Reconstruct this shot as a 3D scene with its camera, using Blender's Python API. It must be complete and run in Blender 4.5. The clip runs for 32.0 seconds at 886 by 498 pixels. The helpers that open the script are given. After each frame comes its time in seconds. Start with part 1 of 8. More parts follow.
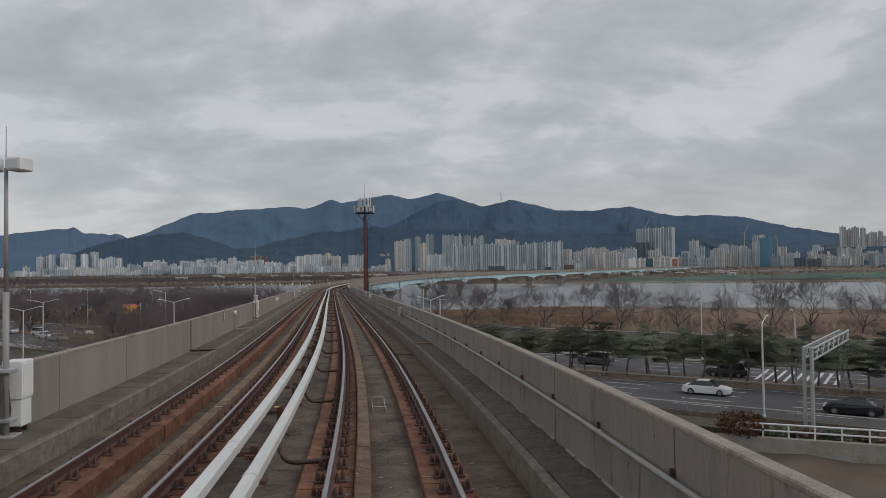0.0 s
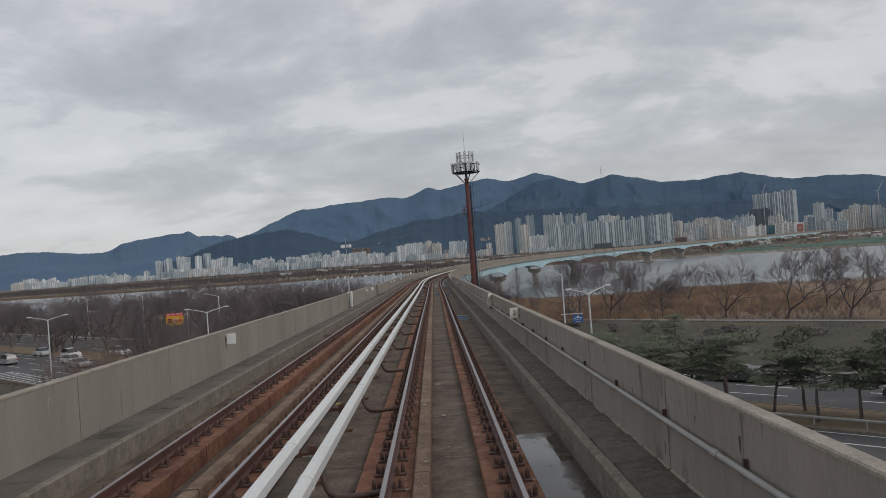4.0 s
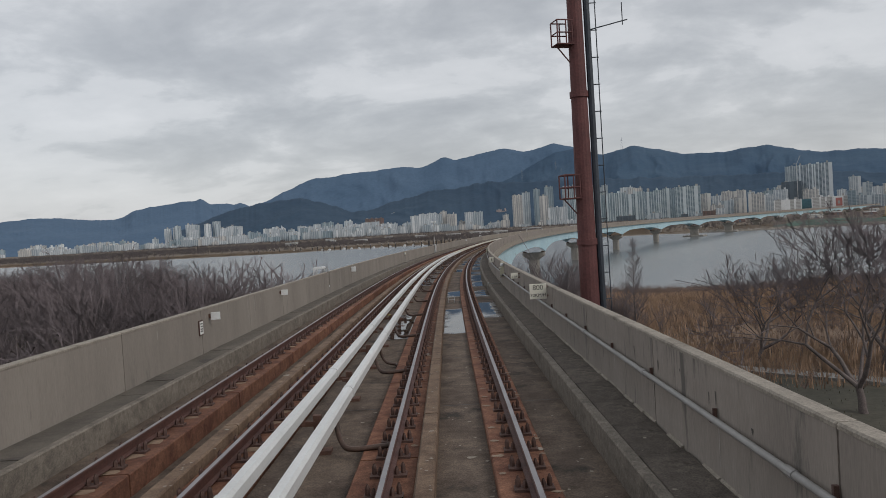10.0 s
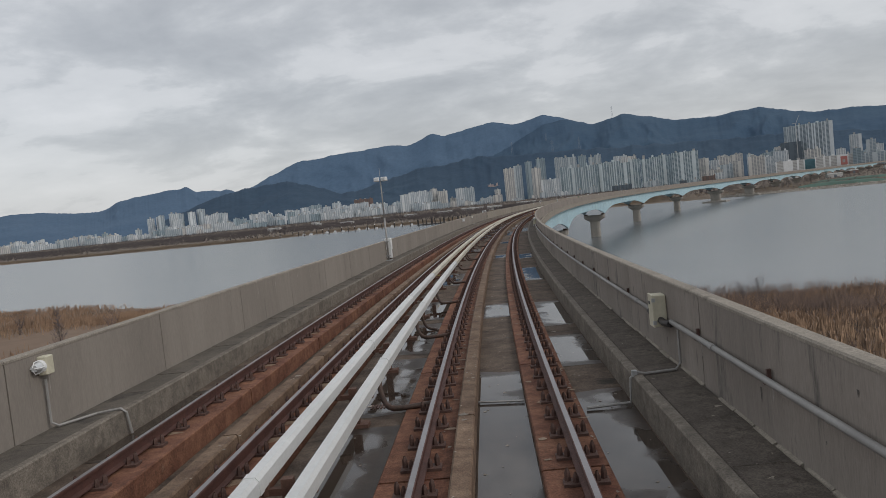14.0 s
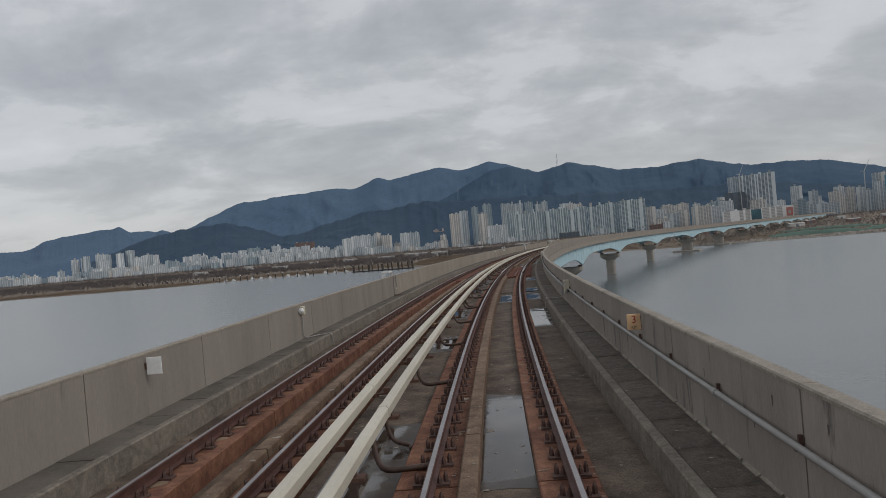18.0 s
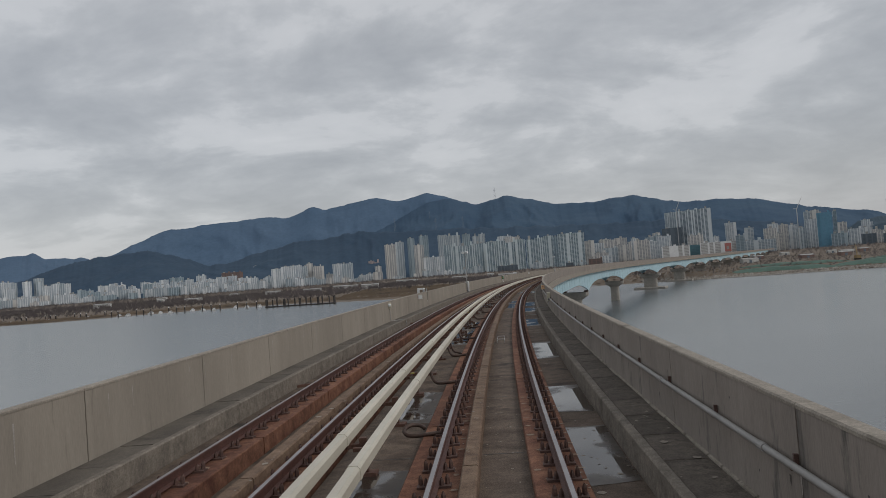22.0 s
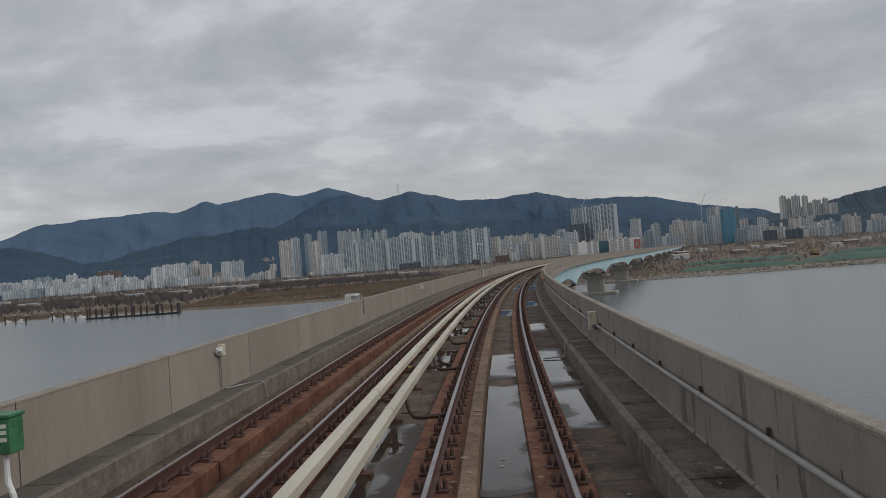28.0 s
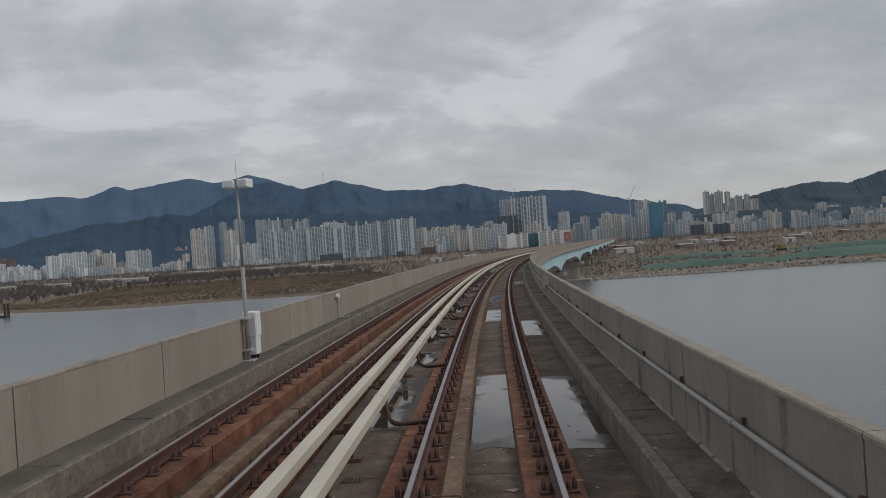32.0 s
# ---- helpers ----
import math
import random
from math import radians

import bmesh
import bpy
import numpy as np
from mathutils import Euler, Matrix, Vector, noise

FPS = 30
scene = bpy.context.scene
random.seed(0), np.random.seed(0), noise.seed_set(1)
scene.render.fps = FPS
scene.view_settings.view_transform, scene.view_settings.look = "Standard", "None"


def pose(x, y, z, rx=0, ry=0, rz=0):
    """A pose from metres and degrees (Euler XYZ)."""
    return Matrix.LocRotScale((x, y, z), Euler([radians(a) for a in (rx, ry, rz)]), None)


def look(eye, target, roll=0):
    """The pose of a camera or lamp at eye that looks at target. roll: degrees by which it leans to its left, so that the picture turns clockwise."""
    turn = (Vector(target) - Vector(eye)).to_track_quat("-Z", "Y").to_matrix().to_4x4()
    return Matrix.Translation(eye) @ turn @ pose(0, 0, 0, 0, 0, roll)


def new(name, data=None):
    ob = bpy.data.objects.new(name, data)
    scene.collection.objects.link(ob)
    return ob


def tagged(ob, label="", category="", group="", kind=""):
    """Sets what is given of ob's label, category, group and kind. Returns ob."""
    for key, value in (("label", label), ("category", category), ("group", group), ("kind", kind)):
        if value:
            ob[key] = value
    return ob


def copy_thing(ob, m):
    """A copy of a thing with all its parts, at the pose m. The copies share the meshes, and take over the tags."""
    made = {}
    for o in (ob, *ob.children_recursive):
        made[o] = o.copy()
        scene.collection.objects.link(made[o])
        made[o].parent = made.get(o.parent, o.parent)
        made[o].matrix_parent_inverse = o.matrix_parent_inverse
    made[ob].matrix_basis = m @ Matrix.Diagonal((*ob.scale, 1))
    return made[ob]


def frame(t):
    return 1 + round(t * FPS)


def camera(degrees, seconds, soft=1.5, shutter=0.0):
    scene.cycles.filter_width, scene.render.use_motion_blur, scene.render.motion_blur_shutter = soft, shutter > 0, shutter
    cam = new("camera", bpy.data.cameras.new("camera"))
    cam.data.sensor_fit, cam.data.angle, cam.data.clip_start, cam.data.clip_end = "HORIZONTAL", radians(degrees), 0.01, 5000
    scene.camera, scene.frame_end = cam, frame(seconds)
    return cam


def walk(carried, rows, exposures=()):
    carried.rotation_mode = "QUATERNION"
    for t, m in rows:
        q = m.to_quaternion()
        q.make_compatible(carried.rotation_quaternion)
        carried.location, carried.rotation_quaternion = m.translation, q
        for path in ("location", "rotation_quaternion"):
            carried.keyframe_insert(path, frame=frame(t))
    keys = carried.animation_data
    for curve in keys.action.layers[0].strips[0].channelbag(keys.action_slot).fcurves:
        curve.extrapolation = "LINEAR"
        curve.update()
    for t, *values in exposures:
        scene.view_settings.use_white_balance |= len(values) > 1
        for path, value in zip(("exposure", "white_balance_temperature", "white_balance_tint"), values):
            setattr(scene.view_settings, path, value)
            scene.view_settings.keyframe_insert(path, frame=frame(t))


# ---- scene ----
EXPOSURES = [(0.0, -0.06, 6500, 11.5), (1.5, -0.05, 6500, 11.5), (3.0, 0.03, 6500, 11.5), (6.0, 0.08, 6500, 11.5), (9.0, 0.05, 6500, 11.5), (10.0, 0.12, 6500, 11.5), (11.0, 0.15, 6500, 11.5), (11.5, 0.13, 6500, 11.5), (12.0, 0.03, 6500, 11.5), (13.0, 0.16, 6500, 11.5), (14.0, 0.11, 6500, 11.5), (15.0, 0.1, 6500, 11.5), (17.0, -0.04, 6500, 11.5), (20.0, -0.05, 6500, 11.5), (25.0, -0.1, 6500, 11.5), (28.0, -0.1, 6500, 11.5), (31.0, 0.04, 6500, 11.5), (32.0, -0.08, 6500, 11.5)]
# camera: seconds, x, y, z, pitch, roll, yaw
cam = camera(63.15, 32.0, soft=0.35)
ROWS = [
    (0.0, -0.15, -0.01, 2.36, 1.49, 0.84, 0.54), (0.5, -0.59, 4.99, 2.29, 1.97, 1.11, 2.02), (1.0, -1.13, 10.05, 2.23, 2.39, 1.82, 3.41),
    (1.5, -1.76, 15.19, 2.16, 2.71, 2.79, 4.63), (2.0, -2.47, 20.39, 2.08, 2.66, 3.39, 5.66), (2.5, -3.26, 25.66, 2.01, 2.39, 3.72, 6.47),
    (3.0, -4.10, 31.00, 1.93, 1.75, 3.87, 7.15), (3.5, -4.98, 36.41, 1.86, 1.26, 4.10, 7.95), (4.0, -5.89, 41.89, 1.78, 0.58, 4.22, 8.55),
    (4.5, -6.81, 47.45, 1.68, -0.19, 4.23, 8.93), (5.0, -7.74, 53.08, 1.58, -0.84, 4.16, 9.15), (5.5, -8.69, 58.82, 1.47, -1.16, 4.07, 9.31),
    (6.0, -9.66, 64.69, 1.37, -1.27, 3.99, 9.48), (6.5, -10.65, 70.68, 1.29, -1.33, 3.87, 9.62), (7.0, -11.66, 76.79, 1.22, -1.42, 3.69, 9.68),
    (7.5, -12.68, 83.04, 1.14, -1.59, 3.56, 9.68), (8.0, -13.73, 89.41, 1.06, -1.59, 3.44, 9.71), (8.5, -14.78, 95.92, 0.97, -1.47, 3.29, 9.79),
    (9.0, -15.85, 102.55, 0.88, -1.26, 3.36, 9.79), (9.5, -16.95, 109.30, 0.78, -1.37, 3.35, 9.72), (10.0, -18.08, 116.19, 0.69, -1.61, 3.48, 9.74),
    (10.5, -19.23, 123.19, 0.57, -1.95, 3.70, 9.72), (11.0, -20.41, 130.32, 0.47, -2.18, 3.94, 9.73), (11.5, -21.59, 137.58, 0.36, -2.21, 4.51, 9.73),
    (12.0, -22.77, 144.96, 0.27, -1.24, 5.18, 9.82), (12.5, -23.93, 152.48, 0.20, -1.90, 5.66, 9.62), (13.0, -25.02, 160.13, 0.14, -2.51, 5.87, 9.52),
    (13.5, -26.04, 167.92, 0.08, -3.21, 6.02, 9.33), (14.0, -26.97, 175.85, 0.02, -3.43, 5.96, 9.05), (14.5, -27.82, 183.91, -0.02, -3.58, 5.70, 8.47),
    (15.0, -28.59, 192.11, -0.07, -3.68, 5.54, 8.00), (15.5, -29.28, 200.38, -0.12, -3.58, 5.38, 7.47), (16.0, -29.88, 208.68, -0.15, -3.20, 5.27, 6.92),
    (16.5, -30.39, 217.01, -0.19, -2.49, 5.24, 6.38), (17.0, -30.83, 225.35, -0.21, -1.65, 5.26, 5.86), (17.5, -31.18, 233.72, -0.22, -0.69, 5.27, 5.34),
    (18.0, -31.44, 242.10, -0.22, -0.26, 5.09, 4.74), (18.5, -31.60, 250.51, -0.23, -0.09, 4.89, 4.11), (19.0, -31.67, 258.94, -0.24, 0.30, 4.70, 3.55),
    (19.5, -31.64, 267.38, -0.25, 0.80, 4.39, 2.87), (20.0, -31.51, 275.84, -0.26, 1.27, 4.29, 2.24), (20.5, -31.29, 284.32, -0.28, 1.63, 4.28, 1.65),
    (21.0, -30.98, 292.83, -0.29, 1.79, 4.23, 1.02), (21.5, -30.57, 301.38, -0.30, 1.87, 4.27, 0.37), (22.0, -30.06, 309.95, -0.31, 1.88, 4.36, -0.28),
    (22.5, -29.45, 318.54, -0.31, 1.94, 4.45, -0.84), (23.0, -28.75, 327.17, -0.30, 2.10, 4.59, -1.48), (23.5, -27.95, 335.81, -0.30, 2.86, 4.83, -2.01),
    (24.0, -27.06, 344.49, -0.29, 2.93, 4.97, -2.76), (24.5, -26.08, 353.18, -0.28, 2.62, 4.89, -3.44), (25.0, -24.99, 361.90, -0.27, 2.47, 4.67, -4.05),
    (25.5, -23.80, 370.64, -0.26, 2.26, 4.44, -4.65), (26.0, -22.51, 379.39, -0.25, 2.04, 4.32, -5.27), (26.5, -21.11, 388.16, -0.26, 1.78, 4.37, -5.91),
    (27.0, -19.62, 396.92, -0.26, 1.52, 4.49, -6.56), (27.5, -18.02, 405.68, -0.27, 1.33, 4.58, -7.21), (28.0, -16.32, 414.43, -0.27, 1.09, 4.54, -7.88),
    (28.5, -14.51, 423.17, -0.27, 1.04, 4.69, -8.51), (29.0, -12.61, 431.91, -0.27, 1.00, 4.71, -9.11), (29.5, -10.59, 440.63, -0.27, 0.74, 4.74, -9.73),
    (30.0, -8.47, 449.35, -0.27, 0.19, 4.80, -10.85), (30.5, -6.24, 458.05, -0.25, -0.49, 4.70, -11.67), (31.0, -3.91, 466.74, -0.23, -0.62, 4.53, -12.32),
    (31.5, -1.48, 475.41, -0.22, -0.41, 4.39, -12.98), (32.0, 1.05, 484.07, -0.20, -0.01, 3.96, -13.69),
]
walk(cam, [(t, pose(x, y, z, 90 + pitch, roll, yaw)) for t, x, y, z, pitch, roll, yaw in ROWS],
     exposures=EXPOSURES)

# ---- light: a closed overcast sky and a wide, weak sun behind it ----
world = bpy.data.worlds.new("overcast_sky")
scene.world = world
world.use_nodes = True
wn, wl = world.node_tree.nodes, world.node_tree.links
wn.clear()


def wmath(op, a, b=0.0):
    n = wn.new("ShaderNodeMath")
    n.operation = op
    for i, v in enumerate((a, b)):
        if isinstance(v, (int, float)):
            n.inputs[i].default_value = v
        else:
            wl.new(v, n.inputs[i])
    return n.outputs[0]


w_out, w_bg = wn.new("ShaderNodeOutputWorld"), wn.new("ShaderNodeBackground")
w_sky = wn.new("ShaderNodeTexSky")
w_sky.sky_type, w_sky.sun_disc = "NISHITA", False
w_sky.sun_elevation, w_sky.sun_rotation = radians(38), radians(113)
w_sky.dust_density = 3.0
w_co = wn.new("ShaderNodeTexCoord")
w_sep = wn.new("ShaderNodeSeparateXYZ")
wl.new(w_co.outputs["Generated"], w_sep.inputs[0])
wx, wy, wz = w_sep.outputs
w_up = wmath("MAXIMUM", wz, 0.0)
w_div = wmath("ADD", w_up, 0.27)
w_vec = wn.new("ShaderNodeCombineXYZ")
wl.new(wmath("DIVIDE", wx, w_div), w_vec.inputs[0])
wl.new(wmath("DIVIDE", wy, w_div), w_vec.inputs[1])
w_map = wn.new("ShaderNodeMapping")
w_map.inputs["Location"].default_value = (3.1, 7.7, 0.4)
w_map.inputs["Scale"].default_value = (1.0, 1.15, 1.0)
wl.new(w_vec.outputs[0], w_map.inputs["Vector"])


def wnoise(scale, detail, rough, warp):
    n = wn.new("ShaderNodeTexNoise")
    n.inputs["Scale"].default_value, n.inputs["Detail"].default_value = scale, detail
    n.inputs["Roughness"].default_value, n.inputs["Distortion"].default_value = rough, warp
    wl.new(w_map.outputs[0], n.inputs["Vector"])
    return n.outputs["Fac"]


w_big, w_fine, w_wisp = wnoise(0.55, 3.0, 0.5, 0.2), wnoise(1.7, 9.0, 0.56, 0.35), wnoise(4.5, 7.0, 0.56, 0.2)
w_mix = wmath("ADD", wmath("ADD", wmath("MULTIPLY", w_big, 0.22), wmath("MULTIPLY", w_fine, 0.56)), wmath("MULTIPLY", w_wisp, 0.22))
w_ramp = wn.new("ShaderNodeValToRGB")
w_ramp.color_ramp.interpolation = "B_SPLINE"
for e, (p, c) in zip([w_ramp.color_ramp.elements[0], w_ramp.color_ramp.elements[1]] +
                     [w_ramp.color_ramp.elements.new(q) for q in (0.44, 0.53)],
                     ((0.34, (0.325, 0.342, 0.358)), (0.64, (0.62, 0.64, 0.645)), (0.45, (0.43, 0.448, 0.462)), (0.54, (0.52, 0.54, 0.55)))):
    e.position, e.color = p, (*c, 1)
# a heavier bank of cloud low in the north-east
w_dir = wn.new("ShaderNodeVectorMath")
w_dir.operation = "DISTANCE"
w_dir.inputs[1].default_value = (0.48, 0.80, 0.38)
w_flat = wn.new("ShaderNodeVectorMath")
w_flat.operation = "MULTIPLY"
w_flat.inputs[1].default_value = (1.0, 1.0, 3.0)
wl.new(w_co.outputs["Generated"], w_flat.inputs[0])
wl.new(w_flat.outputs[0], w_dir.inputs[0])
w_bank = wn.new("ShaderNodeMapRange")
w_bank.interpolation_type = "SMOOTHSTEP"
w_bank.inputs["From Min"].default_value, w_bank.inputs["From Max"].default_value = 0.0, 0.30
w_bank.inputs["To Min"].default_value, w_bank.inputs["To Max"].default_value = 0.075, 0.0
wl.new(w_dir.outputs["Value"], w_bank.inputs["Value"])
wl.new(wmath("SUBTRACT", wmath("SUBTRACT", w_mix, w_bank.outputs[0]), wmath("MULTIPLY", wx, 0.09)), w_ramp.inputs[0])
# a paler, warmer strip of thin cloud low over the horizon
w_low = wn.new("ShaderNodeMapRange")
w_low.inputs["From Min"].default_value, w_low.inputs["From Max"].default_value = 0.02, 0.16
w_low.inputs["To Min"].default_value, w_low.inputs["To Max"].default_value = 0.45, 0.0
wl.new(w_up, w_low.inputs["Value"])
w_hor = wn.new("ShaderNodeMixRGB")
w_hor.inputs[2].default_value = (0.60, 0.61, 0.61, 1)
wl.new(w_low.outputs[0], w_hor.inputs[0])
wl.new(w_ramp.outputs[0], w_hor.inputs[1])
w_add = wn.new("ShaderNodeMixRGB")
w_add.blend_type = "ADD"
w_add.inputs[0].default_value = 0.02
wl.new(w_hor.outputs[0], w_add.inputs[1])
wl.new(w_sky.outputs[0], w_add.inputs[2])
wl.new(w_add.outputs[0], w_bg.inputs["Color"])
w_bg.inputs["Strength"].default_value = 0.88
wl.new(w_bg.outputs[0], w_out.inputs["Surface"])

sun_data = bpy.data.lights.new("sun", "SUN")
sun_data.energy, sun_data.angle, sun_data.color = 1.05, radians(30), (1.0, 0.965, 0.915)
sun = new("sun", sun_data)
sun.matrix_world = look((0, 0, 0), (-0.72, 0.30, -0.62))

# ---- materials ----
MATS = {}


def mat(name, a, b, scale=3.0, rough=0.8, fine=40.0, bump=0.15, metal=0.0, spots=None, spot_at=0.62, spot_scale=0.8,
        stretch=(1, 1, 1), rand=0.0, spec=0.5, coords="Object", detail=6.0, grit=1.0):
    """Two-scale surface: tones a and b in patches, fine grain with relief, and spots of a third tone."""
    m = bpy.data.materials.new(name)
    m.use_nodes = True
    n, l = m.node_tree.nodes, m.node_tree.links
    bsdf = n["Principled BSDF"]
    bsdf.inputs["Roughness"].default_value, bsdf.inputs["Metallic"].default_value = rough, metal
    bsdf.inputs["Specular IOR Level"].default_value = spec
    co = n.new("ShaderNodeTexCoord")
    mp = n.new("ShaderNodeMapping")
    mp.inputs["Scale"].default_value = stretch
    l.new(co.outputs[coords], mp.inputs[0])

    def noise_tex(sc, det=detail, ro=0.6):
        t = n.new("ShaderNodeTexNoise")
        t.inputs["Scale"].default_value, t.inputs["Detail"].default_value, t.inputs["Roughness"].default_value = sc, det, ro
        l.new(mp.outputs[0], t.inputs["Vector"])
        return t.outputs["Fac"]

    def ramp(src, p0, p1):
        r = n.new("ShaderNodeMapRange")
        r.inputs["From Min"].default_value, r.inputs["From Max"].default_value = p0, p1
        l.new(src, r.inputs["Value"])
        return r.outputs[0]

    def mixc(fac, c1, c2, mode="MIX"):
        x = n.new("ShaderNodeMixRGB")
        x.blend_type = mode
        for i, v in enumerate((fac, c1, c2)):
            if isinstance(v, (int, float)):
                x.inputs[i].default_value = v
            elif isinstance(v, tuple):
                x.inputs[i].default_value = (*v, 1)
            else:
                l.new(v, x.inputs[i])
        return x.outputs[0]
    col = mixc(ramp(noise_tex(scale), 0.33, 0.68), a, b)
    grain = noise_tex(fine, 3.0)
    g = n.new("ShaderNodeMapRange")
    g.inputs["From Min"].default_value, g.inputs["From Max"].default_value = 0.3, 0.7
    g.inputs["To Min"].default_value, g.inputs["To Max"].default_value = (1 - 0.24 * grit, 1 + 0.22 * grit) if fine >= 1 else (0.93, 1.07)
    l.new(grain, g.inputs["Value"])
    col = mixc(1.0, col, g.outputs[0], "MULTIPLY")
    h = n.new("ShaderNodeMapRange")
    h.inputs["From Min"].default_value, h.inputs["From Max"].default_value = 0.3, 0.7
    h.inputs["To Min"].default_value, h.inputs["To Max"].default_value = (1 - 0.14 * grit, 1 + 0.14 * grit) if fine >= 1 else (0.97, 1.03)
    l.new(noise_tex(fine * 0.16, 4.0, 0.65), h.inputs["Value"])
    col = mixc(1.0, col, h.outputs[0], "MULTIPLY")
    if spots:
        col = mixc(ramp(noise_tex(spot_scale, 8.0, 0.7), spot_at, spot_at + 0.09), col, spots)
    if rand:
        oi = n.new("ShaderNodeObjectInfo")
        r = n.new("ShaderNodeMapRange")
        r.inputs["To Min"].default_value, r.inputs["To Max"].default_value = 1 - rand, 1 + rand
        l.new(oi.outputs["Random"], r.inputs["Value"])
        col = mixc(1.0, col, r.outputs[0], "MULTIPLY")
    l.new(col, bsdf.inputs["Base Color"])
    if bump:
        bp = n.new("ShaderNodeBump")
        bp.inputs["Strength"].default_value, bp.inputs["Distance"].default_value = bump, 0.02
        l.new(grain, bp.inputs["Height"])
        l.new(bp.outputs[0], bsdf.inputs["Normal"])
    MATS[name] = m
    return m


def plain(name, c, rough=0.5, metal=0.0, emit=0.0, spec=0.5):
    m = bpy.data.materials.new(name)
    m.use_nodes = True
    bsdf = m.node_tree.nodes["Principled BSDF"]
    bsdf.inputs["Base Color"].default_value = (*c, 1)
    bsdf.inputs["Roughness"].default_value, bsdf.inputs["Metallic"].default_value = rough, metal
    bsdf.inputs["Specular IOR Level"].default_value = spec
    MATS[name] = m
    return m


concrete = mat("concrete_parapet", (0.208, 0.182, 0.160), (0.278, 0.244, 0.214), 0.8, 0.9, 60, 0.2, spots=(0.112, 0.102, 0.092), spot_at=0.56, spot_scale=3.4, stretch=(1, 1, 0.16), grit=0.45, rand=0.06)
left_concrete = mat("concrete_parapet_warm", (0.206, 0.182, 0.159), (0.268, 0.239, 0.208), 0.7, 0.9, 60, 0.2, spots=(0.160, 0.144, 0.126), spot_at=0.60, spot_scale=3.0, stretch=(1, 1, 0.16), grit=0.35, rand=0.05)
cream_concrete = mat("concrete_parapet_cream", (0.235, 0.208, 0.174), (0.305, 0.272, 0.228), 0.7, 0.9, 60, 0.2, spots=(0.180, 0.160, 0.134), spot_at=0.60, spot_scale=3.0, stretch=(1, 1, 0.16), grit=0.35, rand=0.05)
coping_m = mat("concrete_coping", (0.225, 0.20, 0.168), (0.30, 0.268, 0.225), 1.5, 0.9, 50, 0.3, spots=(0.15, 0.13, 0.105), spot_at=0.58)
deck_m = mat("deck_concrete", (0.061, 0.044, 0.034), (0.154, 0.117, 0.090), 1.5, 0.85, 45, 0.5, spots=(0.036, 0.030, 0.025), spot_at=0.57, spot_scale=1.1, grit=1.6, spec=0.3)
walk_m = mat("walkway_concrete", (0.074, 0.063, 0.054), (0.152, 0.129, 0.108), 1.8, 0.92, 60, 0.5, spots=(0.045, 0.038, 0.032), spot_at=0.55, spot_scale=1.6, rand=0.14, grit=1.5, spec=0.3)
kerb_m = mat("kerb_concrete", (0.134, 0.117, 0.098), (0.208, 0.182, 0.152), 2.2, 0.9, 55, 0.3, spots=(0.10, 0.085, 0.07), spot_at=0.58, grit=1.4, spec=0.3)
plinth_m = mat("rust_stained_plinth", (0.100, 0.040, 0.026), (0.212, 0.104, 0.064), 2.0, 0.88, 50, 0.35, spots=(0.25, 0.175, 0.125), spot_at=0.67, spot_scale=2.2, rand=0.16, grit=1.4, spec=0.3)
upstand_m = mat("upstand_concrete", (0.105, 0.068, 0.048), (0.208, 0.146, 0.102), 2.6, 0.9, 55, 0.35, spots=(0.37, 0.33, 0.27), spot_at=0.69, spot_scale=2.6, rand=0.12, grit=1.4, spec=0.3)
rust_m = mat("rusted_steel", (0.085, 0.042, 0.03), (0.13, 0.068, 0.046), 5, 0.75, 90, 0.3)
dark_iron = mat("dark_cast_iron", (0.060, 0.033, 0.027), (0.105, 0.057, 0.044), 8, 0.7, 90, 0.3)
rail_m = mat("rail_side_steel", (0.064, 0.028, 0.023), (0.104, 0.047, 0.037), 4, 0.65, 80, 0.2, metal=0.1)
shine_m = mat("polished_rail_head", (0.27, 0.255, 0.26), (0.36, 0.345, 0.35), 2, 0.40, 60, 0.05, metal=0.85, grit=0.2)
cover_m = mat("cream_cover", (0.46, 0.43, 0.36), (0.54, 0.51, 0.43), 0.5, 0.55, 30, 0.06, spots=(0.36, 0.33, 0.26), spot_at=0.66, rand=0.06, grit=0.2)
cover_white = mat("white_cover", (0.53, 0.54, 0.535), (0.61, 0.62, 0.615), 0.5, 0.5, 30, 0.05, spots=(0.45, 0.45, 0.43), spot_at=0.7, rand=0.05, grit=0.2)
galv_m = mat("galvanised_steel", (0.36, 0.37, 0.375), (0.46, 0.47, 0.475), 3, 0.5, 60, 0.08, metal=0.35, grit=0.2)
conduit_m = mat("grey_conduit", (0.25, 0.243, 0.234), (0.33, 0.322, 0.310), 2, 0.55, 40, 0.08, metal=0.08, grit=0.2)
white_box_m = mat("white_enamel", (0.66, 0.67, 0.67), (0.74, 0.75, 0.75), 1.5, 0.45, 30, 0.04, spots=(0.5, 0.48, 0.44), spot_at=0.7, grit=0.2)
cream_box_m = mat("cream_enamel", (0.50, 0.47, 0.36), (0.58, 0.55, 0.43), 2, 0.5, 30, 0.05, spots=(0.40, 0.36, 0.26), spot_at=0.66, grit=0.2)
rubber_m = mat("black_rubber", (0.022, 0.02, 0.02), (0.045, 0.038, 0.034), 8, 0.6, 40, 0.1)

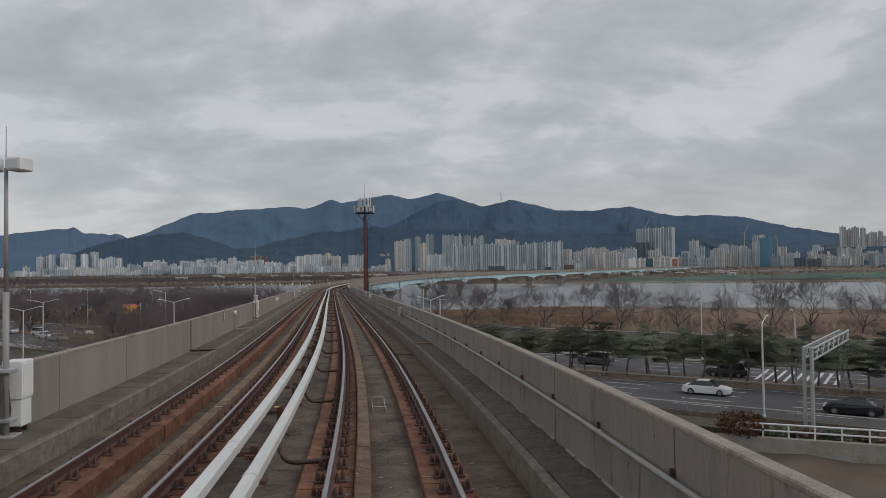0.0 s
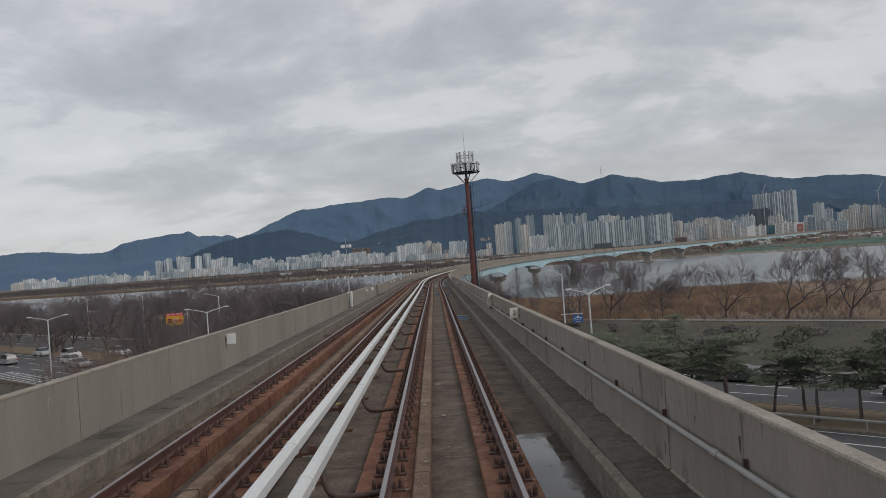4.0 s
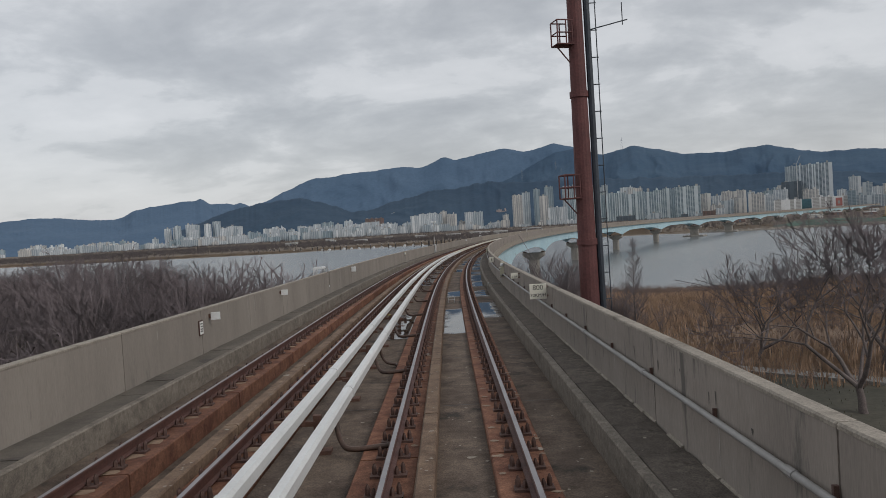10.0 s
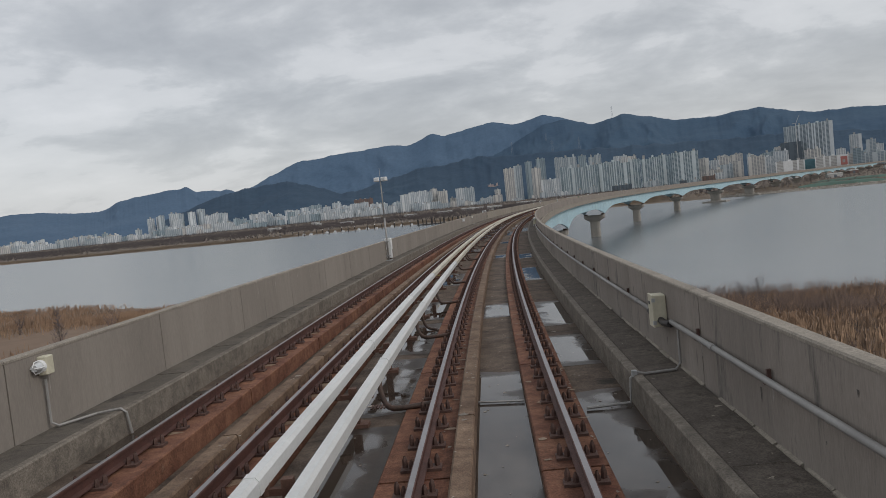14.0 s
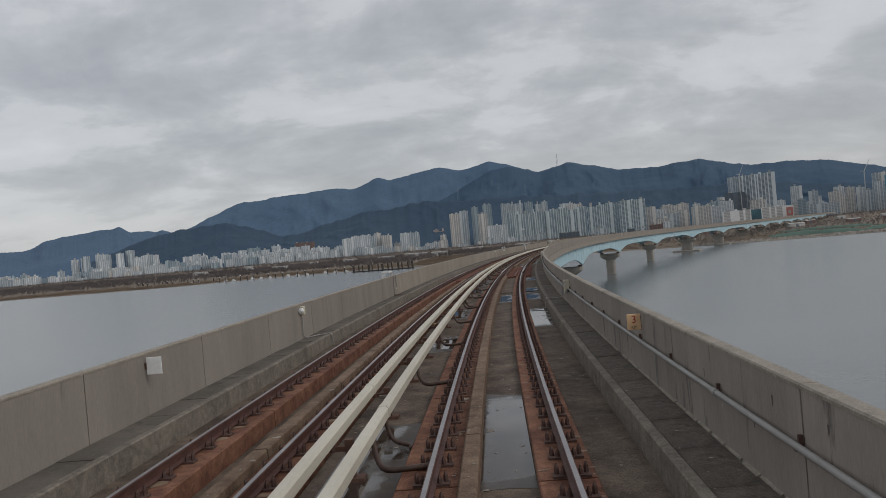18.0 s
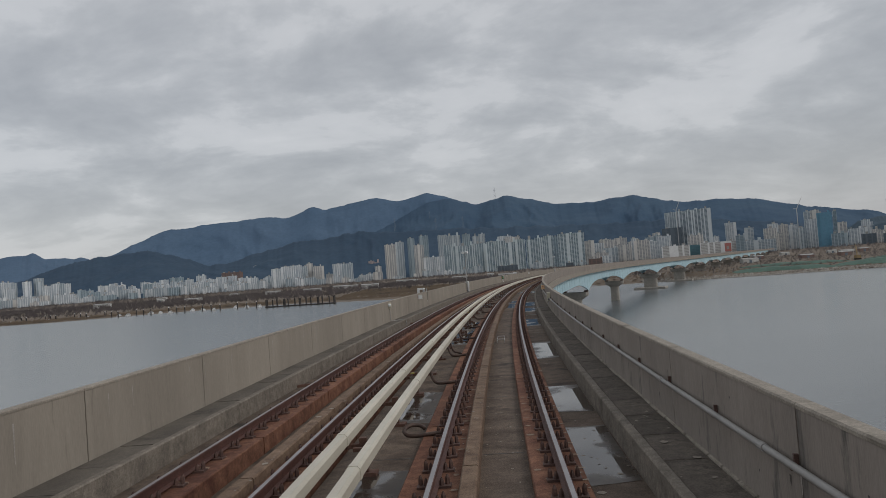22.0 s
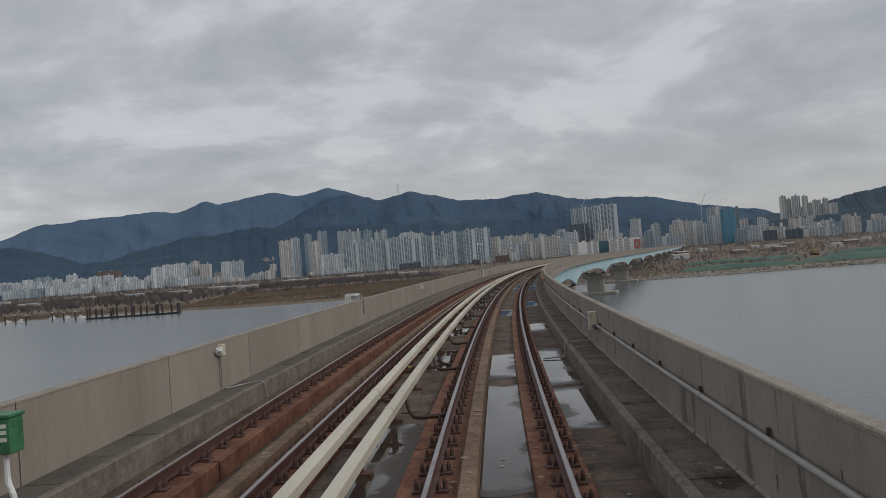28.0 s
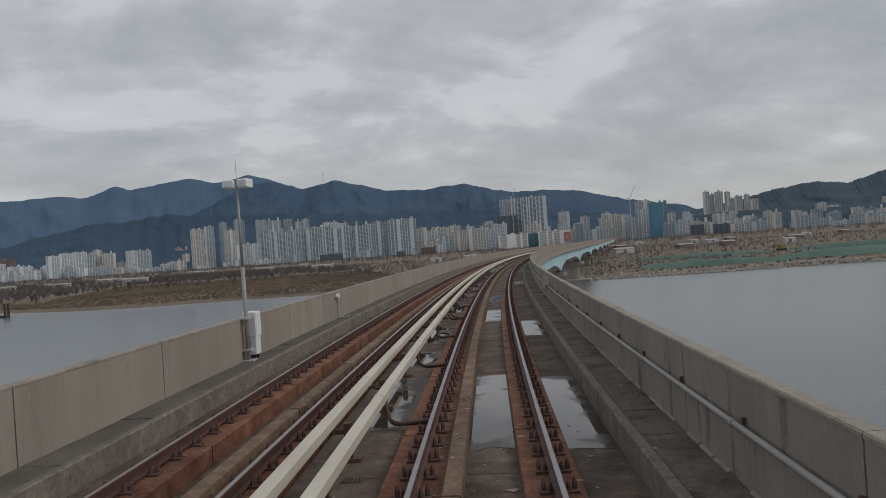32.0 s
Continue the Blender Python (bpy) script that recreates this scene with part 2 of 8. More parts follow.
def puddle_mat():
    """Still water over dark silt; the film thins to damp concrete away from its deep side and ends."""
    m = mat("puddle_water", (0.032, 0.025, 0.021), (0.058, 0.045, 0.036), 1.6, 0.5, 40, 0.0, spots=(0.085, 0.064, 0.048), spot_at=0.63, spot_scale=1.8)
    n, l = m.node_tree.nodes, m.node_tree.links
    bsdf = n["Principled BSDF"]
    uv = n.new("ShaderNodeUVMap")
    uv.uv_map = "reach"
    sep = n.new("ShaderNodeSeparateXYZ")
    l.new(uv.outputs[0], sep.inputs[0])
    co = n.new("ShaderNodeTexCoord")

    def calc(op, a, b, c=None):
        x = n.new("ShaderNodeMath")
        x.operation = op
        for i, v in enumerate((a, b, c)):
            if isinstance(v, (int, float)):
                x.inputs[i].default_value = v
            elif v is not None:
                l.new(v, x.inputs[i])
        return x.outputs[0]

    def tex(sc, det):
        x = n.new("ShaderNodeTexNoise")
        x.inputs["Scale"].default_value, x.inputs["Detail"].default_value = sc, det
        l.new(co.outputs["Object"], x.inputs["Vector"])
        return x.outputs["Fac"]
    big, small = tex(1.3, 6.0), tex(5.0, 5.0)
    along = calc("MULTIPLY", sep.outputs[0], 0.9)
    across = calc("SUBTRACT", 0.95, calc("MULTIPLY", sep.outputs[1], 1.15))
    depth = calc("MINIMUM", along, across)
    depth = calc("ADD", depth, calc("MULTIPLY", calc("SUBTRACT", big, 0.5), 1.9))
    depth = calc("ADD", depth, calc("MULTIPLY", calc("SUBTRACT", small, 0.5), 0.35))
    r = n.new("ShaderNodeMapRange")
    r.interpolation_type = "SMOOTHSTEP"
    for k, v in (("From Min", 0.02), ("From Max", 0.46), ("To Min", 0.42), ("To Max", 0.03)):
        r.inputs[k].default_value = v
    l.new(depth, r.inputs["Value"])
    l.new(r.outputs[0], bsdf.inputs["Roughness"])
    s = n.new("ShaderNodeMapRange")
    for k, v in (("From Min", 0.0), ("From Max", 0.4), ("To Min", 0.32), ("To Max", 0.48)):
        s.inputs[k].default_value = v
    l.new(depth, s.inputs["Value"])
    l.new(s.outputs[0], bsdf.inputs["Specular IOR Level"])
    return m


water_film_m = puddle_mat()
river_m = mat("river_water", (0.115, 0.128, 0.132), (0.145, 0.158, 0.162), 0.012, 0.22, 0.32, 1.0, stretch=(1, 2.6, 1))
asphalt_m = mat("asphalt", (0.055, 0.055, 0.058), (0.085, 0.085, 0.087), 0.15, 0.9, 20, 0.2, spots=(0.11, 0.108, 0.105), spot_at=0.62, spot_scale=0.3)
paint_m = mat("road_paint", (0.50, 0.51, 0.52), (0.62, 0.62, 0.62), 2, 0.7, 30, 0.05)
soil_m = mat("park_ground", (0.046, 0.052, 0.028), (0.088, 0.074, 0.044), 0.06, 0.95, 3, 0.4, spots=(0.13, 0.10, 0.065), spot_at=0.6, spot_scale=0.05)
ground_m = mat("winter_ground", (0.038, 0.040, 0.028), (0.064, 0.057, 0.042), 0.06, 0.95, 3, 0.4, spots=(0.095, 0.076, 0.054), spot_at=0.6, spot_scale=0.05)


def dry_bands():
    """Brown litter beside the viaduct and a golden reed floor along the river."""
    n, l = ground_m.node_tree.nodes, ground_m.node_tree.links
    bsdf = n["Principled BSDF"]
    lawn_col = bsdf.inputs["Base Color"].links[0].from_socket
    geo, dot, nz = n.new("ShaderNodeNewGeometry"), n.new("ShaderNodeVectorMath"), n.new("ShaderNodeTexNoise")
    dot.operation = "DOT_PRODUCT"
    dot.inputs[1].default_value = (0.541, 0.841, 0)
    l.new(geo.outputs["Position"], dot.inputs[0])
    nz.inputs["Scale"].default_value, nz.inputs["Detail"].default_value = 0.06, 8.0
    l.new(geo.outputs["Position"], nz.inputs["Vector"])
    add = n.new("ShaderNodeMath")
    add.operation = "MULTIPLY_ADD"
    add.inputs[1].default_value = 26.0
    l.new(nz.outputs["Fac"], add.inputs[0])
    l.new(dot.outputs["Value"], add.inputs[2])
    tone = n.new("ShaderNodeTexNoise")
    tone.inputs["Scale"].default_value, tone.inputs["Detail"].default_value = 0.35, 8.0
    l.new(geo.outputs["Position"], tone.inputs["Vector"])
    col = lawn_col
    for lo, hi, c1, c2 in ((76.0, 73.0, (0.075, 0.055, 0.042), (0.15, 0.115, 0.088)), (152.0, 160.0, (0.135, 0.090, 0.060), (0.215, 0.145, 0.098)), (430.0, 470.0, (0.105, 0.082, 0.062), (0.170, 0.132, 0.094))):
        shade = n.new("ShaderNodeMixRGB")
        shade.inputs[1].default_value, shade.inputs[2].default_value = (*c1, 1), (*c2, 1)
        l.new(tone.outputs["Fac"], shade.inputs[0])
        band = n.new("ShaderNodeMapRange")
        band.inputs["From Min"].default_value, band.inputs["From Max"].default_value = lo, hi
        l.new(add.outputs[0], band.inputs["Value"])
        mix = n.new("ShaderNodeMixRGB")
        l.new(band.outputs[0], mix.inputs[0])
        l.new(col, mix.inputs[1])
        l.new(shade.outputs[0], mix.inputs[2])
        col = mix.outputs[0]
    l.new(col, bsdf.inputs["Base Color"])


dry_bands()
mulch_m = mat("brown_verge", (0.14, 0.10, 0.065), (0.20, 0.15, 0.10), 0.4, 0.95, 8, 0.4)
pave_m = mat("paved_path", (0.19, 0.18, 0.168), (0.25, 0.24, 0.225), 0.4, 0.9, 20, 0.1)
reed_m = mat("dry_reeds", (0.290, 0.178, 0.110), (0.40, 0.258, 0.162), 0.06, 0.9, 2.0, 0.0, spots=(0.165, 0.115, 0.080), spot_at=0.56, spot_scale=0.05)
bark_m = mat("grey_bark", (0.092, 0.074, 0.070), (0.155, 0.128, 0.120), 1.5, 0.9, 20, 0.3)
twig_m = mat("bare_twigs", (0.122, 0.099, 0.103), (0.180, 0.147, 0.152), 0.5, 0.9, 8, 0.0, rand=0.2)
needle_m = mat("pine_needles", (0.098, 0.116, 0.078), (0.160, 0.178, 0.118), 0.6, 0.85, 5, 0.0, rand=0.25)
shrub_m = mat("brown_shrub", (0.10, 0.05, 0.028), (0.15, 0.085, 0.045), 0.8, 0.9, 6, 0.0, rand=0.2)
scrub_m = mat("russet_scrub", (0.135, 0.094, 0.078), (0.200, 0.138, 0.110), 0.3, 0.9, 4, 0.0, spots=(0.09, 0.072, 0.063), spot_at=0.58, spot_scale=0.12)
far_reed_m = mat("far_dry_reeds", (0.165, 0.125, 0.088), (0.225, 0.170, 0.118), 0.02, 0.95, 0.3, 0.0, spots=(0.125, 0.104, 0.084), spot_at=0.55, spot_scale=0.03)
for leafy in (reed_m, twig_m, scrub_m, far_reed_m, needle_m):
    up_n = leafy.node_tree.nodes.new("ShaderNodeCombineXYZ")
    up_n.inputs[0].default_value, up_n.inputs[1].default_value, up_n.inputs[2].default_value = 0.1, -0.45, 0.88
    leafy.node_tree.links.new(up_n.outputs[0], leafy.node_tree.nodes["Principled BSDF"].inputs["Normal"])
chip_m = mat("concrete_chips", (0.17, 0.148, 0.122), (0.33, 0.292, 0.245), 2.0, 0.9, 30, 0.0)
left_walk_m = mat("rough_walkway_concrete", (0.078, 0.067, 0.056), (0.132, 0.115, 0.095), 0.9, 0.93, 60, 0.4, spots=(0.052, 0.046, 0.040), spot_at=0.56, spot_scale=1.3, stretch=(1, 1, 0.5))
mortar_m = mat("bedding_mortar", (0.19, 0.125, 0.085), (0.27, 0.19, 0.13), 3.0, 0.9, 50, 0.3, spots=(0.13, 0.075, 0.05), spot_at=0.58, spot_scale=3.0)
lime_m = mat("lime_streak", (0.28, 0.26, 0.235), (0.36, 0.335, 0.305), 4.0, 0.9, 40, 0.1)
soot_m = mat("dark_tie_mark", (0.075, 0.067, 0.06), (0.11, 0.10, 0.09), 6.0, 0.9, 40, 0.1)
# the line of our track: curvature (1/m) at stations (m), heading at 0, height of the rails at stations
CURVE_S = [-20, 10, 40, 70, 100, 130, 160, 190, 220, 250, 280, 310, 340, 370, 400, 430, 460, 490, 520, 550, 580, 640, 760]
CURVE_K = [0.00683, 0.00347, 0.00015, -0.00018, 0.00011, 5e-05, -0.0016, -0.00137, -0.0012, -0.00138, -0.00129, -0.00132, -0.00119, -0.0013, -0.00124, -0.00131, -0.00131, -0.00117, -0.001, -0.00115, -0.00111, -0.0008, 0.0]
HEADING = 0.07414
RISE_S = [-20, 60, 140, 220, 300, 380, 460, 540, 620]
RISE_Z = [2.58, 1.402, 0.301, -0.31, -0.33, -0.309, -0.29, -0.274, -0.281]
OFFSET = -0.049

ST = np.arange(-20.0, 1740.0, 2.0)
_k = np.interp(ST, CURVE_S, CURVE_K)
_h = 2 * np.cumsum(_k)
_h += HEADING - np.interp(0.0, ST, _h)
_x, _y = 2 * np.cumsum(-np.sin(_h)), 2 * np.cumsum(np.cos(_h))
_x += OFFSET * math.cos(HEADING) - np.interp(0.0, ST, _x)
_y += OFFSET * math.sin(HEADING) - np.interp(0.0, ST, _y)
_z = np.interp(ST, RISE_S, RISE_Z)
_z = np.convolve(np.pad(_z, 10, mode="edge"), np.ones(21) / 21, "valid")
_z -= np.interp(0.0, ST, _z)


def at(s, lat=0.0, z=0.0):
    """The place at station s, lat metres to the left of our track's middle, z above its rails."""
    h = np.interp(s, ST, _h)
    return Vector((np.interp(s, ST, _x) - math.cos(h) * lat, np.interp(s, ST, _y) - math.sin(h) * lat, np.interp(s, ST, _z) + z))


def heading(s):
    return float(np.interp(s, ST, _h))


def frame_at(s, lat=0.0, z=0.0):
    """A pose at the track: x to the right, y along, z up."""
    return Matrix.Translation(at(s, lat, z)) @ Matrix.Rotation(heading(s), 4, "Z")


def mesh_ob(name, verts, faces, material, parent=None, label="", smooth=False):
    me = bpy.data.meshes.new(name)
    me.from_pydata(verts, [], faces)
    if smooth:
        me.polygons.foreach_set("use_smooth", [True] * len(me.polygons))
    for m in (material if isinstance(material, (list, tuple)) else [material]):
        me.materials.append(m)
    ob = new(name, me)
    if parent is not None:
        ob.parent = parent
    if label:
        ob["label"] = label
    return ob


def part(name, bm, material, parent=None, label="", smooth=False):
    me = bpy.data.meshes.new(name)
    bm.normal_update()
    bm.to_mesh(me)
    bm.free()
    if smooth:
        me.polygons.foreach_set("use_smooth", [True] * len(me.polygons))
    for m in (material if isinstance(material, (list, tuple)) else [material]):
        me.materials.append(m)
    ob = new(name, me)
    if parent is not None:
        ob.parent = parent
    if label:
        ob["label"] = label
    return ob


def share(name, me, parent, m):
    ob = new(name, me)
    ob.parent = parent
    ob.matrix_local = m
    return ob


def thing(name, m, label, category, group="", kind=""):
    ob = new(name)
    ob.matrix_world = m
    return tagged(ob, label, category, group, kind)


def box(bm, x0, y0, z0, x1, y1, z1, bevel=0.0, m=None):
    v = [bm.verts.new((x, y, z)) for z in (z0, z1) for y in (y0, y1) for x in (x0, x1)]
    f = [bm.faces.new([v[i] for i in q]) for q in ((0, 2, 3, 1), (4, 5, 7, 6), (0, 1, 5, 4), (2, 6, 7, 3), (0, 4, 6, 2), (1, 3, 7, 5))]
    if bevel:
        bmesh.ops.bevel(bm, geom=list({e for q in f for e in q.edges}), offset=bevel, segments=1, affect="EDGES")
    elif m is not None:
        for q in v:
            q.co = m @ q.co
    return bm


def tube(bm, a, b, r0, r1=None, n=8, caps=True):
    a, b = Vector(a), Vector(b)
    r1 = r0 if r1 is None else r1
    d = (b - a).normalized()
    u = d.orthogonal().normalized()
    w = d.cross(u)
    rings = []
    for p, r in ((a, r0), (b, r1)):
        rings.append([bm.verts.new(p + (u * math.cos(2 * math.pi * i / n) + w * math.sin(2 * math.pi * i / n)) * r) for i in range(n)])
    for i in range(n):
        bm.faces.new((rings[0][i], rings[0][(i + 1) % n], rings[1][(i + 1) % n], rings[1][i]))
    if caps:
        bm.faces.new(rings[0][::-1])
        bm.faces.new(rings[1])
    return bm


def bend(pts):
    """Corners of a line of points cut twice, for a smooth bend."""
    for _ in range(2):
        cut = [Vector(pts[0])]
        for p, q in zip(pts, pts[1:]):
            cut += [Vector(p).lerp(Vector(q), 0.25), Vector(p).lerp(Vector(q), 0.75)]
        pts = cut + [Vector(pts[-1])]
    return pts


def pipe(bm, pts, r, n=6):
    """A bent round bar through the points."""
    pts = [Vector(p) for p in pts]
    prev = None
    ref = Vector((0, 0, 1))
    for i, p in enumerate(pts):
        d = (pts[min(i + 1, len(pts) - 1)] - pts[max(i - 1, 0)]).normalized()
        u = d.cross(ref) if abs(d.dot(ref)) < 0.98 else d.cross(Vector((1, 0, 0)))
        u.normalize()
        w = d.cross(u)
        ring = [bm.verts.new(p + (u * math.cos(2 * math.pi * k / n) + w * math.sin(2 * math.pi * k / n)) * r) for k in range(n)]
        if prev:
            for k in range(n):
                bm.faces.new((prev[k], prev[(k + 1) % n], ring[(k + 1) % n], ring[k]))
        else:
            bm.faces.new(ring[::-1])
        prev = ring
    bm.faces.new(prev)
    return bm


def sweep(name, profile, s0, s1, step, material, parent=None, label="", top=(), wobble=0.0):
    """A closed section (lat, z) drawn along the track. Faces whose index is in top take the second material."""
    n = max(1, round((s1 - s0) / step))
    ss = np.linspace(s0, s1, n + 1)
    verts, faces, mi = [], [], []
    k = len(profile)
    for s in ss:
        for lat, z in profile:
            dz = wobble * noise.noise((s * 0.7, lat, 3.0)) if wobble else 0
            verts.append(at(s, lat, z + dz))
    for i in range(n):
        for j in range(k):
            a, b = i * k + j, i * k + (j + 1) % k
            faces.append((a, a + k, b + k, b))
            mi.append(1 if j in top else 0)
    faces.append(tuple(range(k)))
    faces.append(tuple(n * k + j for j in range(k - 1, -1, -1)))
    mi += [0, 0]
    ob = mesh_ob(name, verts, faces, material, parent, label)
    ob.data.polygons.foreach_set("material_index", mi)
    bm = bmesh.new()
    bm.from_mesh(ob.data)
    bmesh.ops.recalc_face_normals(bm, faces=bm.faces)
    bm.to_mesh(ob.data)
    bm.free()
    return ob


def rect(l0, l1, z0, z1):
    return [(l0, z0), (l1, z0), (l1, z1), (l0, z1)]


def chamfer(l0, l1, z0, z1, c=0.02):
    return [(l0, z0), (l1, z0), (l1, z1 - c), (l1 - c, z1), (l0 + c, z1), (l0, z1 - c)]


# ---- the viaduct: deck, parapets, walkways ----
GAUGE = 0.7525        # rail middle from track middle
SPACING = 3.48        # our track's middle to the other's
FLOOR = -0.30         # floor of our track; the other track lies in a deeper trough
TROUGH = -0.46
S_END, S_FAR = 560.0, 1660.0
PAR_R, PAR_L = -2.35, 5.69
KERB_R, KERB_L = -1.69, 4.99
SIDE = -0.27           # strip of floor beside the left kerb

deck = tagged(sweep("viaduct_deck", rect(PAR_R - 0.30, PAR_L + 0.30, FLOOR - 0.5, TROUGH), -12, S_FAR, 4.0, deck_m), "dark weathered concrete viaduct deck between the parapets", "bridge deck", kind="structure")


sweep("floor_screed", rect(-1.80, 2.30, TROUGH - 0.02, FLOOR), -12, S_FAR, 4.0, deck_m, deck)
sweep("side_floor", rect(SPACING + 1.02, KERB_L + 0.06, TROUGH - 0.02, SIDE), -12, S_FAR, 4.0, deck_m, deck)


NOTCHES = (151.2, 281.8, 362.2, 447.22)    # ladder openings in the other side's wall
JOINT = 114.0


def par_l(s):
    """Inner face of the far wall: the first span stands a little further out."""
    return PAR_L + (0.16 if s < JOINT else 0.0)


def parapet(side, lat0, lat1, top, step=0.0, notches=(), face=concrete, late=None):
    """A concrete wall of four-metre panels with dark joints, a rough coping and ladder openings."""
    cuts = [-12.0, JOINT] + [v for q in notches for v in (q - 0.13, q + 0.13)] + [S_FAR]
    wall = None
    for i in range(len(cuts) - 1):
        opening = notches and i > 1 and i % 2 == 0
        o = step if i == 0 else 0.0
        rise = 0.03 if o else 0.0
        core = sweep("parapet_" + side if wall is None else "wall_core", rect(lat0 + 0.03 + o, lat1 - 0.03 + o, TROUGH, 0.33 if opening else top + rise - 0.04), cuts[i], cuts[i + 1], 4.0, face, wall)
        if wall is None:
            wall = tagged(core, "weathered grey concrete parapet wall of the viaduct with streaks", "wall", kind="structure")
    s = -10.0
    while s < S_END:
        if late and s > 280:
            face = late
        o = step if s < JOINT else 0.0
        rise = 0.03 if o else 0.0
        ends = [s + 0.012, s + 3.988]
        for q in notches:
            if s < q < s + 4:
                ends = [s + 0.012, q - 0.13, q + 0.13, s + 3.988]
                sweep("parapet_sill", rect(lat0 + o, lat1 + o, FLOOR - 0.1, 0.36), q - 0.13, q + 0.13, 0.26, face, wall)
        for c, e in zip(ends[::2], ends[1::2]):
            sweep("parapet_panel", rect(lat0 + o, lat1 + o, FLOOR - 0.1, top + rise), c, e, 2.0, face, wall)
            sweep("coping", chamfer(lat0 - 0.006 + o, lat1 + 0.006 + o, top + rise + 0.004, top + rise + 0.045, 0.014), c - 0.006, e + 0.006, 2.0, coping_m, wall)
        s += 4.0
    sweep("far_panels", rect(lat0, lat1, FLOOR - 0.1, top + 0.045), S_END, S_FAR, 6.0, face, wall)
    return wall


wall_right = parapet("right", PAR_R - 0.14, PAR_R, 1.055, face=concrete)
parapet("left", PAR_L, PAR_L + 0.15, 1.03, 0.16, NOTCHES, left_concrete, cream_concrete)


def walkway(side, edge, inner, wall):
    """A raised cable duct beside the parapet: a kerb, and cover slabs with open joints."""
    lo, hi = min(edge, wall), max(edge, wall)
    k = 0.13 if wall > edge else -0.13
    kerb = tagged(sweep("walkway_kerb_" + side, chamfer(min(edge, edge + k), max(edge, edge + k), TROUGH - 0.03, 0.085, 0.02), -12, S_FAR, 3.0, kerb_m), "low pale concrete kerb along the walkway", "kerb", kind="structure")
    bed = tagged(sweep("walkway_" + side, rect(min(edge + k, wall), max(edge + k, wall) + (0.16 if side == "left" else 0.0), FLOOR - 0.1, 0.0), -12, S_FAR, 4.0, deck_m), "dark concrete walkway with cover slabs beside the parapet", "walkway", kind="structure")
    a, b = sorted((edge + k * 1.05, wall - k * 0.12))
    return kerb, bed, a, b


kerb_r, bed_r, wr0, wr1 = walkway("right", KERB_R, 0, PAR_R)
kerb_l, bed_l, wl0, wl1 = walkway("left", KERB_L, 0, PAR_L)


def slabs(bed, a, b, s0, s1, joined):
    length = 1.2
    slab_m = walk_m if bed is bed_r else left_walk_m
    n = int((s1 - s0) / length)
    if joined:
        verts, faces = [], []
        for i in range(n):
            s = s0 + i * length
            base = len(verts)
            dz = random.uniform(-0.006, 0.006)
            for ss in (s + 0.008, s + length - 0.008):
                for lat, z in ((a, 0.004), (b, 0.004), (b, 0.06 + dz), (a, 0.06 + dz)):
                    verts.append(at(ss, lat, z))
            faces += [tuple(base + q for q in f) for f in ((3, 2, 6, 7), (0, 1, 2, 3), (7, 6, 5, 4), (1, 5, 6, 2), (0, 3, 7, 4))]
        tagged(mesh_ob("cover_slabs", verts, faces, slab_m, bed), kind="stuff")
        return
    bm = bmesh.new()
    box(bm, -(b - a) / 2, 0.008, 0.004, (b - a) / 2, length - 0.008, 0.06, 0.008)
    first = part("cover_slab", bm, walk_m, bed)
    for i in range(n):
        s = s0 + i * length
        m = frame_at(s, (a + b) / 2, random.uniform(-0.006, 0.006))
        if i == 0:
            first.matrix_local = m
        else:
            share("cover_slab", first.data, bed, m)


slabs(bed_r, wr0, wr1, 0.0, 360.0, False)
slabs(bed_r, wr0, wr1, 360.0, 700.0, True)
slabs(bed_l, wl0, wl1 + 0.16, 0.0, JOINT, True)
slabs(bed_l, wl0, wl1, JOINT, 700.0, True)

# ---- tracks ----
SLEEPERS = (294.9, 310.8)   # steel-sleeper stretch over the bridge joint


def rail_section(c):
    """Foot, web and head of a flat-bottomed rail; the top of the head is face 8."""
    half = [(0.062, -0.152), (0.062, -0.14), (0.010, -0.122), (0.010, -0.05), (0.036, -0.034), (0.036, -0.006)]
    return [(c + x, z) for x, z in half] + [(c + 0.026, 0.0), (c - 0.026, 0.0)] + [(c - x, z) for x, z in half[::-1]]


def fastener_mesh(sides, full):
    """Base plate and two capped anchor bolts either side of a rail (x across, y along)."""
    bm = bmesh.new()
    box(bm, -0.20, -0.075, -0.185, 0.20, 0.075, -0.156)
    for sx in (-1, 1):
        if full:
            box(bm, sx * 0.085 - 0.03, -0.05, -0.156, sx * 0.085 + 0.03, 0.05, -0.128)
        for x, y, top in ((0.092, -0.02, -0.066), (0.158, 0.025, -0.040)):
            if full:
                tube(bm, (sx * x, y, top - 0.014), (sx * x, y, top), 0.014, 0.009, n=sides)
            tube(bm, (sx * x, y, -0.158), (sx * x, y, top - 0.040), 0.030, 0.027, n=sides, caps=False)
            tube(bm, (sx * x, y, top - 0.042), (sx * x, y, top - 0.004), 0.027, 0.011, n=sides, caps=False)
    me = bpy.data.meshes.new("fastener")
    bm.to_mesh(me)
    bm.free()
    me.materials.append(dark_iron)
    return me


FASTENER, FASTENER_FAR = fastener_mesh(6, True), fastener_mesh(5, False)


